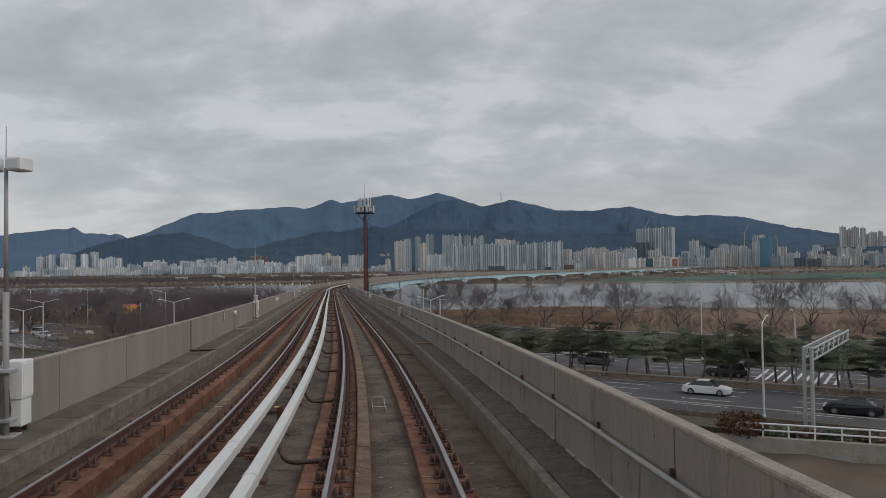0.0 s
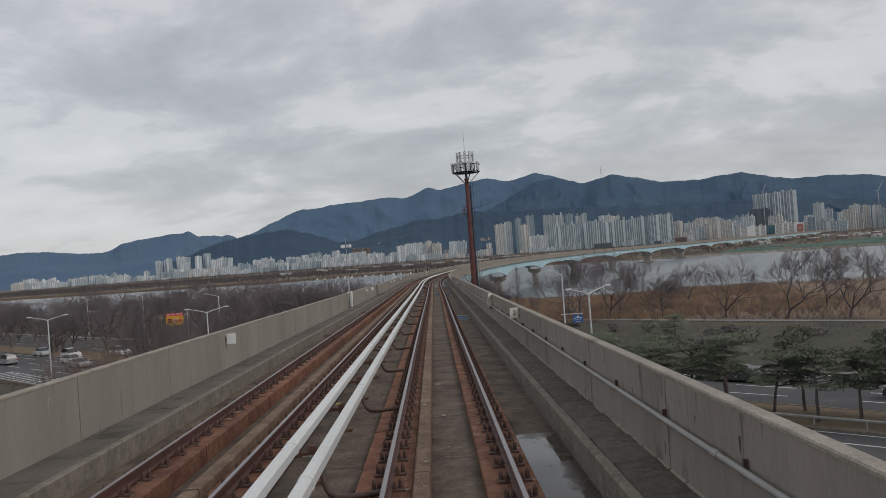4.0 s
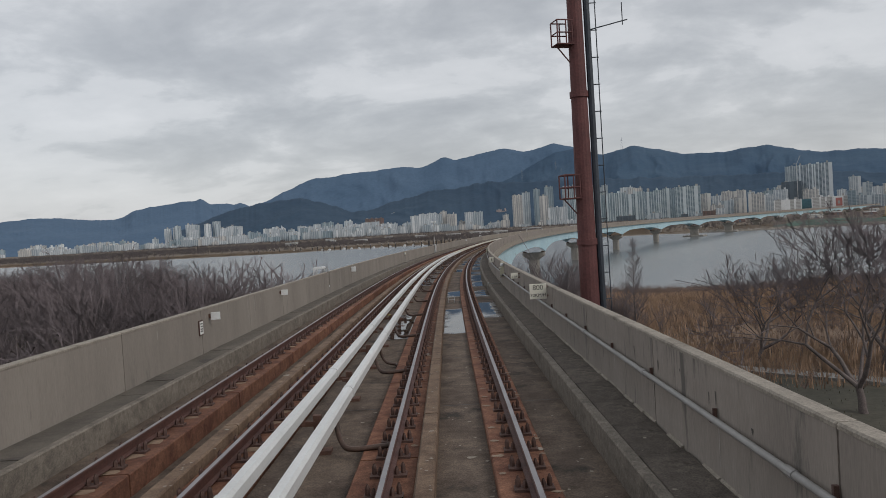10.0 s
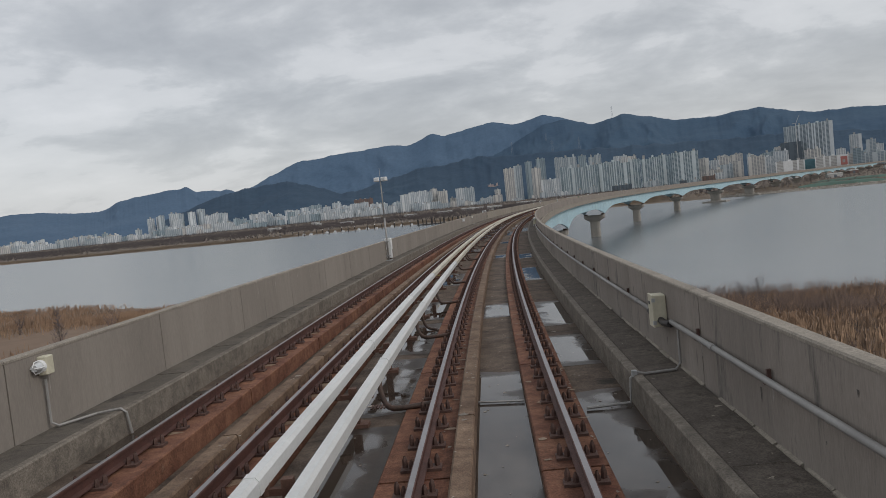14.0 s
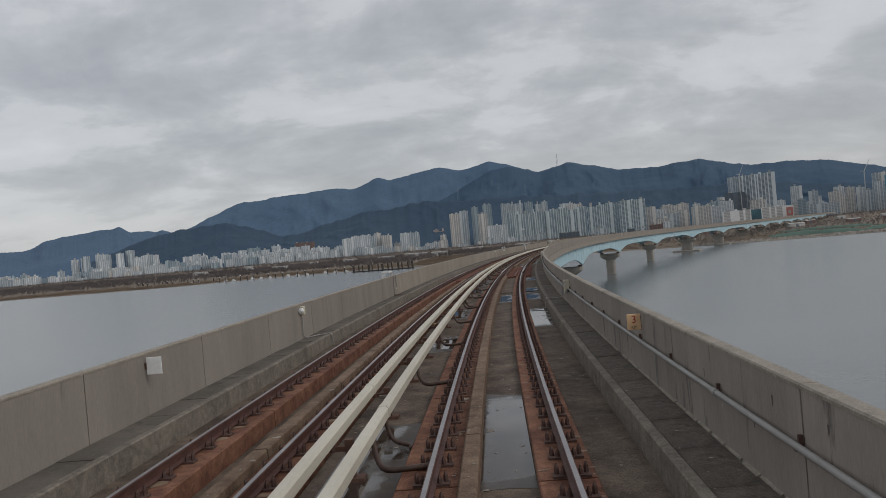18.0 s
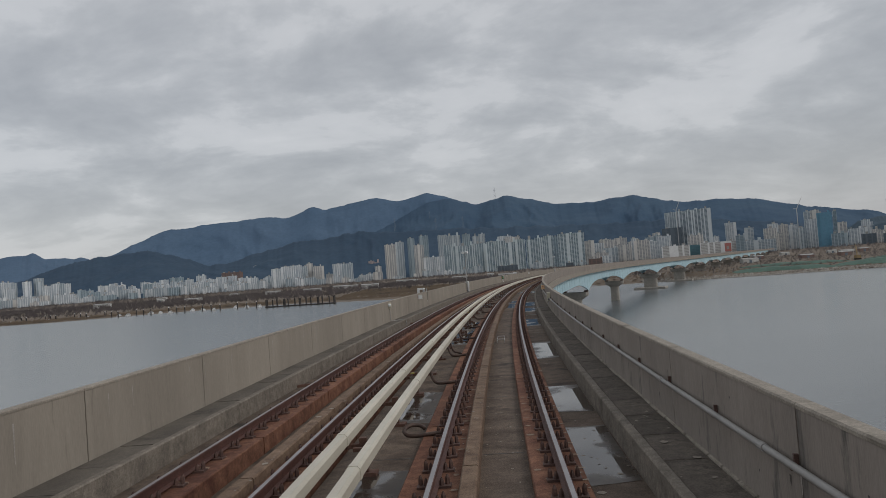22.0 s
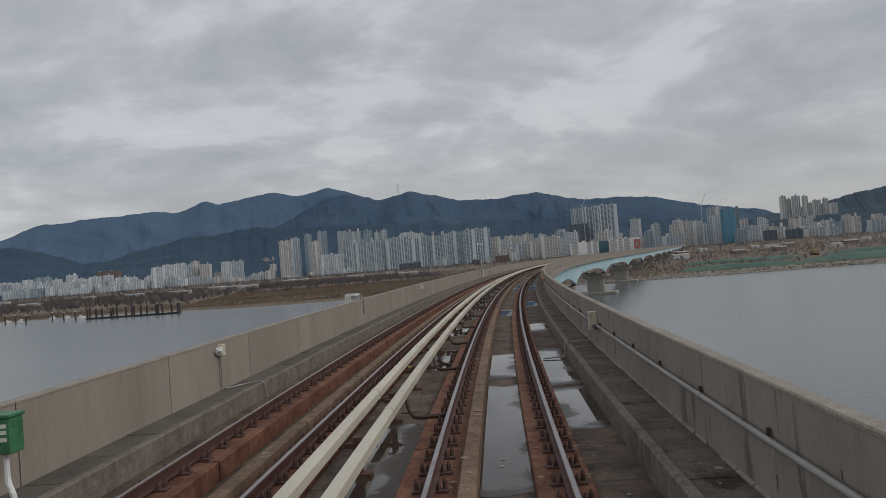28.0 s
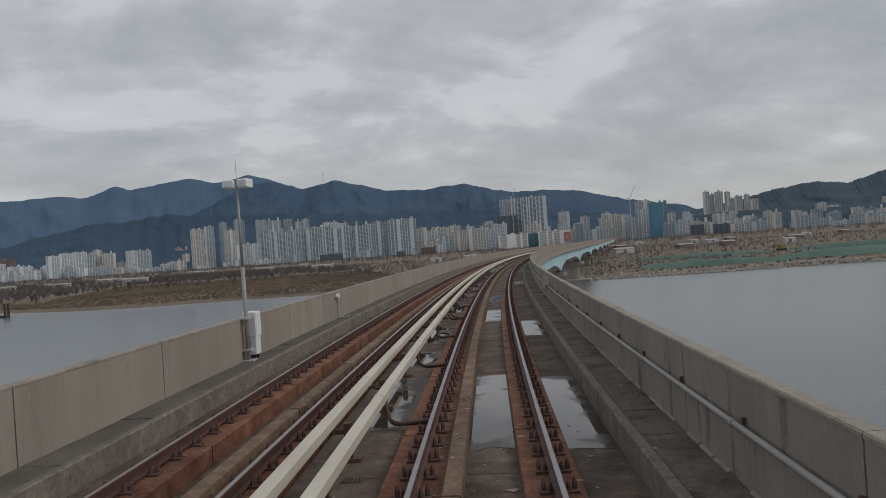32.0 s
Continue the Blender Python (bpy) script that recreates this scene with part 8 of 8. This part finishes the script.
for s in (4.0, 76.2, 139.95, 158.85, 168.1, 187.65, 241.0, 342.0, 430.5, 449.5, 498.0):
    g = thing("floor_drain", frame_at(s, 1.60 if s > 100 else 1.36, FLOOR), "small slotted drain grate in the track floor", "drain", "floor drains")
    for k in range(6):
        bm = bmesh.new()
        box(bm, -0.12 + k * 0.045, -0.09, 0.0, -0.095 + k * 0.045, 0.09, 0.016)
        part("bar", bm, dark_iron, g)
for s in (15.1, 147.3, 241.1, 338.2):
    h = thing("wire_hoop", frame_at(s, 0.0, FLOOR), "low frame of bent wire on the track floor", "wire hoop", "wire hoops")
    for y in (-0.55, 0.55):
        bm = bmesh.new()
        pipe(bm, [(-0.13, y, -0.01), (-0.13, y, 0.10), (-0.11, y, 0.125), (0.11, y, 0.125), (0.13, y, 0.10), (0.13, y, -0.01)], 0.010, 5)
        part("hoop", bm, galv_m, h)
    for x in (-0.13, 0.13):
        bm = bmesh.new()
        tube(bm, (x, -0.55, 0.05), (x, 0.55, 0.05), 0.009, n=5)
        part("side_wire", bm, galv_m, h)
for s in (74.0, 90.0, 120.0, 240.6, 330.0, 350.0, 421.0):
    q = thing("timber_wedge", frame_at(s, SPACING + 1.30, SIDE), "short dark timber strip lying on the track floor", "timber")
    bm = bmesh.new()
    box(bm, -0.35, -0.05, 0.0, 0.3, 0.05, 0.06, m=Matrix.Rotation(0.5, 4, "Z"))
    part("strip", bm, rust_m, q)
# construction joints across the track floor
V, F = [], []
for s in stations(16.5, 560, 4.5):
    for a, b in ((KERB_R + 0.01, -1.04), (-0.38, 0.22), (1.16, 2.1)):
        o, n = rng.uniform(-0.05, 0.05), len(V)
        for lat in (a, b):
            for ds in (-0.014, 0.014):
                V.append(at(s + o * lat + ds, lat, FLOOR + 0.004))
        F.append((n, n + 1, n + 3, n + 2))
tagged(mesh_ob("floor_joints", V, F, rubber_m, deck), "dark joint lines across the track floor", kind="stuff")


grout_m = mat("pale_grout", (0.17, 0.12, 0.085), (0.27, 0.205, 0.15), 6.0, 0.9, 60, 0.2)
# pale chips of spalled concrete and grit on the floor and plinths
V, F = [], []
for _ in range(12000):
    s = rng.uniform(0, 560)
    lat, z = rng.choice(((rng.uniform(-1.62, -1.04), FLOOR + 0.008), (rng.uniform(-0.37, 0.22), FLOOR + 0.008), (rng.uniform(1.2, 2.2), FLOOR + 0.008), (rng.uniform(0.50, 0.62), -0.178), (rng.uniform(-1.0, -0.95), -0.178), (rng.uniform(0.26, 0.42), -0.054), (rng.uniform(2.98, 3.16), -0.054), (rng.uniform(-1.75, -2.25), 0.068)))
    if SLEEPERS[0] < s < SLEEPERS[1] and -1.2 < lat < 1.3:
        continue
    k, r0, b = rng.choice((6, 7, 9)), rng.uniform(0.004, 0.014) * (1.7 if rng.random() < 0.2 else 3.2 if rng.random() < 0.05 else 1), len(V)
    V += [at(s + 2.0 * r0 * math.sin(6.283 * i / k) * rng.uniform(0.25, 1.2), lat + 2.0 * r0 * math.cos(6.283 * i / k) * rng.uniform(0.25, 1.2), z) for i in range(k)]
    F.append(tuple(range(b, b + k)))
# pale grout smears beside the baseplates
V2, F2 = [], []
for s in stations(0, 560, 0.62):
    if SLEEPERS[0] < s < SLEEPERS[1]:
        continue
    for lat in (-0.47, 0.52, -0.98):
        if rng.random() < 0.42:
            k, b, w, h = 9, len(V2), rng.uniform(0.02, 0.055), rng.uniform(0.04, 0.08)
            V2 += [at(s + w * math.sin(6.283 * i / k) * rng.uniform(0.6, 1.25), lat + h * math.cos(6.283 * i / k) * rng.uniform(0.7, 1.2), -0.177) for i in range(k)]
            F2.append(tuple(range(b, b + k)))
tagged(mesh_ob("grout_smears", V2, F2, grout_m, deck), "pale grout smears beside the rail baseplates", kind="stuff")
tagged(mesh_ob("grit", V, F, chip_m, deck), "pale chips of concrete on the track floor", kind="stuff")


# lime streaks under the conduit clips and dark tie marks on the walls
V, F, V2, F2 = [], [], [], []


def stain(V, F, s, lat, z0, z1, w):
    b = len(V)
    V += [at(s - w, lat, z1), at(s + w, lat, z1), at(s + w * 0.7, lat, (z0 + z1) / 2), at(s + w * 0.25, lat, z0), at(s - w * 0.3, lat, z0 + 0.02), at(s - w * 0.8, lat, (z0 + z1) / 2)]
    F.append(tuple(range(b, b + 6)))


for s in stations(-6, 558, 2.0):
    if rng.random() < 0.75:
        stain(V, F, s + rng.uniform(-0.02, 0.02), PAR_R + 0.003, 0.57 - rng.uniform(0.12, 0.42), 0.57, rng.uniform(0.008, 0.02))
for s in stations(-5, 558, 0.7):
    if rng.random() < 0.6:
        z = rng.choice((0.74, 0.86, 0.36, 0.5)) + rng.uniform(-0.05, 0.05)
        stain(V2, F2, s + rng.uniform(-0.3, 0.3), PAR_R + 0.003, z - rng.uniform(0.03, 0.16), z, rng.uniform(0.008, 0.022))
    if rng.random() < 0.25:
        stain(V, F, s, par_l(s) - 0.003, 0.9 - rng.uniform(0.1, 0.5), 0.9, rng.uniform(0.008, 0.02))
tagged(mesh_ob("lime_streaks", V, F, lime_m, wall_right), kind="stuff")
tagged(mesh_ob("tie_marks", V2, F2, soot_m, wall_right), kind="stuff")


# ---- puddles on the floor between plinths ----
def puddle(s0, s1, lat0, lat1, seed, z=FLOOR):
    """A wet patch filling the bay: water against one side, fading into damp concrete."""
    a0, b0 = s0 - 0.35, s1 + 0.55
    n = max(8, int((b0 - a0) * 3))
    flip = noise.noise((seed * 1.3, 0.5, 2.0)) > 0.12
    V, F, uv = [], [], []
    for i in range(n + 1):
        s = a0 + (b0 - a0) * i / n
        d = min(s - a0, b0 - s)
        for j, lat in enumerate((lat0 + 0.004, (lat0 + lat1) / 2, lat1 - 0.004)):
            e = 0.22 * noise.noise((s * 0.9, seed, j * 0.8)) if i in (0, n) else 0.0
            V.append(at(s + e, lat, z + 0.005))
            uv.append((d, lat1 - lat if not flip else lat - lat0))
        if i:
            p = 3 * i
            F += [(p - 3, p - 2, p + 1, p), (p - 2, p - 1, p + 2, p + 1)]
    ob = mesh_ob("puddle", V, F, water_film_m)
    lay = ob.data.uv_layers.new(name="reach")
    for lp in ob.data.loops:
        lay.data[lp.index].uv = uv[lp.vertex_index]
    return tagged(ob, "shallow rain puddle on the track floor reflecting sky", "puddle", "puddles")


BAYS = ((KERB_R + 0.015, -1.03), (-0.385, 0.235), (1.17, 2.10), (SPACING + 1.10, KERB_L - 0.02))
known = ((173.2, 177.1, 3), (178.4, 182.2, 3), (159.0, 166.0, 3), (186.5, 189.0, 3), (50.2, 53.0, 0), (78.6, 80.8, 0), (110.1, 116.1, 0), (110.4, 115.6, 2), (112.2, 116.0, 1), (325.4, 327.3, 0), (321.2, 323.4, 0), (149.1, 151.4, 0), (141.1, 145.6, 0), (149.6, 152.0, 1), (137.4, 142.6, 2), (137.8, 143.6, 1),
         (155.1, 158.1, 0), (159.4, 164.5, 0), (166.3, 168.3, 0), (171.7, 175.0, 0), (169.9, 172.9, 1), (157.8, 163.3, 2), (183.6, 188.6, 1), (195.0, 196.4, 1), (189.4, 191.2, 0), (184.0, 187.0, 0), (202.4, 206.3, 0), (183.6, 186.2, 2), (187.5, 190.2, 2), (191.5, 194.0, 2),
         (236.5, 242.0, 1), (252.5, 256.4, 1), (177.2, 180.6, 0), (180.6, 182.5, 1), (240.8, 247.4, 0), (247.5, 249.8, 1), (276.1, 279.1, 1), (280.6, 283.2, 0), (276.6, 278.9, 0), (270.5, 273.2, 2), (266.6, 271.4, 0), (291.2, 292.9, 0), (291.0, 294.0, 2), (288.2, 289.7, 2),
         (344.1, 347.4, 0), (354.0, 357.0, 0), (360.0, 363.8, 0), (359.1, 363.5, 1), (365.0, 367.7, 1), (344.4, 348.1, 2), (338.1, 343.0, 2), (383.2, 385.6, 1), (382.6, 385.3, 0), (381.9, 385.6, 2), (377.9, 380.7, 2), (387.6, 392.2, 2),
         (426.1, 432.1, 1), (433.9, 436.9, 1), (432.6, 437.2, 0), (428.9, 431.3, 0), (425.1, 429.1, 2), (435.6, 438.6, 2), (468.6, 470.9, 2), (475.0, 477.1, 2), (473.9, 477.6, 1), (474.2, 478.7, 0), (478.9, 481.9, 1), (479.8, 482.4, 0), (483.2, 484.7, 1), (488.0, 490.9, 0), (479.2, 481.0, 2),
         (499.4, 503.8, 1), (515.1, 519.1, 1), (510.8, 514.1, 0), (499.1, 503.4, 0), (500.6, 504.0, 2), (519.1, 522.6, 2))
for k, (a, b, bay) in enumerate(known):
    puddle(a, b, *BAYS[bay], k * 3.7, SIDE if bay == 3 else FLOOR)
for bay in (0, 1, 2):
    s = 153.0 + bay * 2.2
    while s < 600:
        ln = rng.uniform(1.2, 3.6)
        if any(a < s + ln and s < e for a, e in (((153, 600),) if bay == 2 else ((194, 234), (312, 319), (328, 336), (394, 423), (440, 466), (524, 600)))) and not any(b == bay and a - 1.2 < s + ln and s < e + 1.2 for a, e, b in known) and not (s + ln > SLEEPERS[0] - 0.5 and s < SLEEPERS[1] + 0.5) and rng.random() < (0.45, 0.36, 0.8)[bay]:
            puddle(s, s + ln, *BAYS[bay], s)
        s += ln + rng.uniform(1.2, 5.5)

# ---- the steel-sleeper stretch ----
redlead_m = mat("red_rusted_sleeper", (0.115, 0.044, 0.031), (0.165, 0.066, 0.045), 2.0, 0.85, 40, 0.25, spots=(0.09, 0.045, 0.035), spot_at=0.6, rand=0.14)


def sleeper_mesh():
    bm = bmesh.new()
    box(bm, -1.36, -0.11, -0.268, 1.36, 0.11, -0.19, 0.01)
    me = bpy.data.meshes.new("sleeper")
    bm.to_mesh(me)
    bm.free()
    me.materials.append(redlead_m)
    return me


def chair_mesh():
    bm = bmesh.new()
    box(bm, -0.17, -0.08, -0.19, 0.17, 0.08, -0.15, 0.005)
    for sx in (-1, 1):
        pipe(bm, [(sx * 0.07, -0.05, -0.14), (sx * 0.15, -0.07, -0.11), (sx * 0.18, 0.0, -0.09), (sx * 0.15, 0.07, -0.11), (sx * 0.08, 0.04, -0.13)], 0.016, 5)
    me = bpy.data.meshes.new("chair")
    bm.to_mesh(me)
    bm.free()
    me.materials.append(dark_iron)
    return me


SLEEPER, CHAIR = sleeper_mesh(), chair_mesh()
for c, tr in ((0.0, track_right), (SPACING, track_left)):
    for s in stations(SLEEPERS[0] + 0.35, SLEEPERS[1] - 0.2, 0.56):
        share("sleeper", SLEEPER, tr, frame_at(s, c))
        for sg in (-1, 1):
            share("rail_chair", CHAIR, tr, frame_at(s, c + sg * GAUGE))
    m = 1 if c == 0 else -1
    sweep("steel_guard", [(c + m * 0.34, -0.19), (c + m * 0.42, -0.19), (c + m * 0.42, -0.02), (c + m * 0.34, -0.02)], SLEEPERS[0] + 0.1, SLEEPERS[1] - 0.1, 2.0, rust_m, tr)
    sweep("tie_beam", rect(c - 0.30, c - 0.22, -0.19, -0.15), SLEEPERS[0] + 0.1, SLEEPERS[1] - 7.0, 2.0, rust_m, tr)
    for sg in (-1, 1):
        sweep("switch_rail", rail_section(c + sg * (GAUGE + 0.075)), SLEEPERS[0] + 3.0, SLEEPERS[0] + 11.0, 2.0, [rail_m, shine_m], tr, top=(6,))
    sweep("sleeper_bed", rect(c - 1.4, c + 1.36, TROUGH - 0.02, -0.27), SLEEPERS[0], SLEEPERS[1], 3.0, plinth_m, tr)

# ---- the telecom mast beside the line ----
mast_m = mat("dark_red_paint", (0.085, 0.028, 0.028), (0.125, 0.045, 0.042), 0.7, 0.7, 14, 0.2, spots=(0.16, 0.075, 0.065), spot_at=0.64, spot_scale=1.2)
duct_m = mat("dark_blue_duct", (0.022, 0.030, 0.042), (0.04, 0.05, 0.066), 0.7, 0.6, 14, 0.1)
panel_m = mat("antenna_panel", (0.46, 0.48, 0.49), (0.55, 0.57, 0.58), 0.6, 0.5, 10, 0.03)
mast = thing("telecom_mast", Matrix.Translation((-17.3, 146.3, GROUND - 1.0)) @ Matrix.Rotation(0.12, 4, "Z"), "tall dark red telecom mast with pale antenna panels", "mast")
H = 26.0
zs = (0, 6.0, 12.0, 18.0, 24.9)
for k, (a, b) in enumerate(zip(zs, zs[1:])):
    bm = bmesh.new()
    r0, r1 = 0.46 - 0.045 * k, 0.455 - 0.045 * (k + 0.8)
    tube(bm, (0, 0, a), (0, 0, b), r0, r1, 16)
    part("mast_section", bm, mast_m, mast, smooth=False)
    bm = bmesh.new()
    tube(bm, (0, 0, b - 0.12), (0, 0, b + 0.12), r1 + 0.05, n=16)
    part("flange", bm, mast_m, mast)
bm = bmesh.new()
tube(bm, (0.54, 0.0, 0.3), (0.47, 0.0, 24.0), 0.13, n=8)
part("cable_duct", bm, duct_m, mast)
for x in (0.62, 0.90):
    bm = bmesh.new()
    tube(bm, (x, 0.15, 0.3), (x - 0.06, 0.15, 24.6), 0.022, n=5)
    part("ladder_rail", bm, duct_m, mast)
for z in np.arange(0.8, 24, 1.1):
    bm = bmesh.new()
    tube(bm, (0.4, 0.1, z), (0.90, 0.15, z), 0.022, n=5)
    part("rung", bm, duct_m, mast)
ring_z = 25.9
for r, z in ((2.0, ring_z), (1.2, ring_z), (2.05, ring_z + 1.05), (1.25, ring_z + 2.3)):
    bm = bmesh.new()
    pipe(bm, [(r * math.cos(a), r * math.sin(a), z) for a in np.linspace(0, 2 * math.pi, 25)], 0.045, 6)
    part("platform_ring", bm, duct_m, mast)
for k in range(10):
    a = 2 * math.pi * k / 10
    bm = bmesh.new()
    tube(bm, (0.3 * math.cos(a), 0.3 * math.sin(a), ring_z), (2.0 * math.cos(a), 2.0 * math.sin(a), ring_z), 0.045, n=5)
    part("spoke", bm, duct_m, mast)
    if k % 2 == 0:
        bm = bmesh.new()
        tube(bm, (0.3 * math.cos(a), 0.3 * math.sin(a), ring_z - 1.6), (1.9 * math.cos(a), 1.9 * math.sin(a), ring_z - 0.03), 0.05, n=5)
        part("brace", bm, duct_m, mast)
bm = bmesh.new()
for r in np.arange(0.4, 2.0, 0.22):
    pipe(bm, [(r * math.cos(a), r * math.sin(a), ring_z + 0.02) for a in np.linspace(0, 2 * math.pi, 17)], 0.03, 4)
part("grating", bm, duct_m, mast)
for k in range(17):
    a = 2 * math.pi * k / 17 + 0.1
    r, z0, ln = ((2.05, ring_z + 0.15, 1.25) if k % 2 else (1.85, ring_z + 0.35, 1.0))
    bm = bmesh.new()
    box(bm, -0.17, -0.08, 0, 0.17, 0.08, ln, 0.02)
    pn = part("antenna_panel", bm, panel_m, mast)
    pn.matrix_local = Matrix.Translation((r * math.cos(a), r * math.sin(a), z0)) @ Matrix.Rotation(a + math.pi / 2, 4, "Z") @ Matrix.Rotation(0.06, 4, "X")
    bm = bmesh.new()
    tube(bm, ((r - 0.14) * math.cos(a), (r - 0.14) * math.sin(a), ring_z), ((r - 0.14) * math.cos(a), (r - 0.14) * math.sin(a), z0 + ln), 0.035, n=6)
    part("antenna_post", bm, duct_m, mast)
for k in range(10):
    a = 2 * math.pi * k / 10 + 0.3
    bm = bmesh.new()
    box(bm, -0.19, -0.1, 0, 0.19, 0.1, 1.7, 0.03)
    pn = part("antenna_panel", bm, panel_m, mast)
    pn.matrix_local = Matrix.Translation((1.2 * math.cos(a), 1.2 * math.sin(a), ring_z + 1.25)) @ Matrix.Rotation(a + math.pi / 2, 4, "Z")
bm = bmesh.new()
tube(bm, (0, 0, 24.9), (0, 0, ring_z + 3.0), 0.2, 0.12, 10)
part("head_pole", bm, duct_m, mast)
bm = bmesh.new()
tube(bm, (0, 0, ring_z + 3.0), (0, 0, ring_z + 6.2), 0.05, 0.015, 6)
part("lightning_rod", bm, galv_m, mast)


def cage(z, a):
    c = Matrix.Translation((0, 0, z)) @ Matrix.Rotation(a, 4, "Z") @ Matrix.Diagonal((0.75, 0.8, 1, 1))
    for zz in (0, 0.45, 0.95):
        bm = bmesh.new()
        pipe(bm, [c @ Vector(q) for q in ((-0.35, -0.4, zz), (-1.25, -0.4, zz), (-1.25, 0.4, zz), (-0.35, 0.4, zz))], 0.03, 5)
        part("cage_rail", bm, mast_m, mast)
    for q in ((-1.25, -0.4), (-1.25, 0.4), (-0.75, -0.4), (-0.75, 0.4), (-0.4, -0.4)):
        bm = bmesh.new()
        tube(bm, c @ Vector((*q, 0)), c @ Vector((*q, 0.95)), 0.03, n=5)
        part("cage_post", bm, mast_m, mast)
    bm = bmesh.new()
    tube(bm, c @ Vector((-1.2, 0, 0)), c @ Vector((-0.35, 0, -0.75)), 0.03, n=5)
    part("cage_brace", bm, mast_m, mast)
    bm = bmesh.new()
    box(bm, -1.25, -0.4, -0.03, -0.3, 0.4, 0.0, m=c)
    part("cage_floor", bm, mast_m, mast)


cage(13.8, 0.25)
cage(20.0, 0.3)
bm = bmesh.new()
tube(bm, (0.6, 0, 20.6), (2.1, 0, 20.9), 0.025, n=5)
tube(bm, (1.9, 0, 20.7), (1.9, 0, 21.6), 0.02, n=5)
part("side_antenna", bm, duct_m, mast)
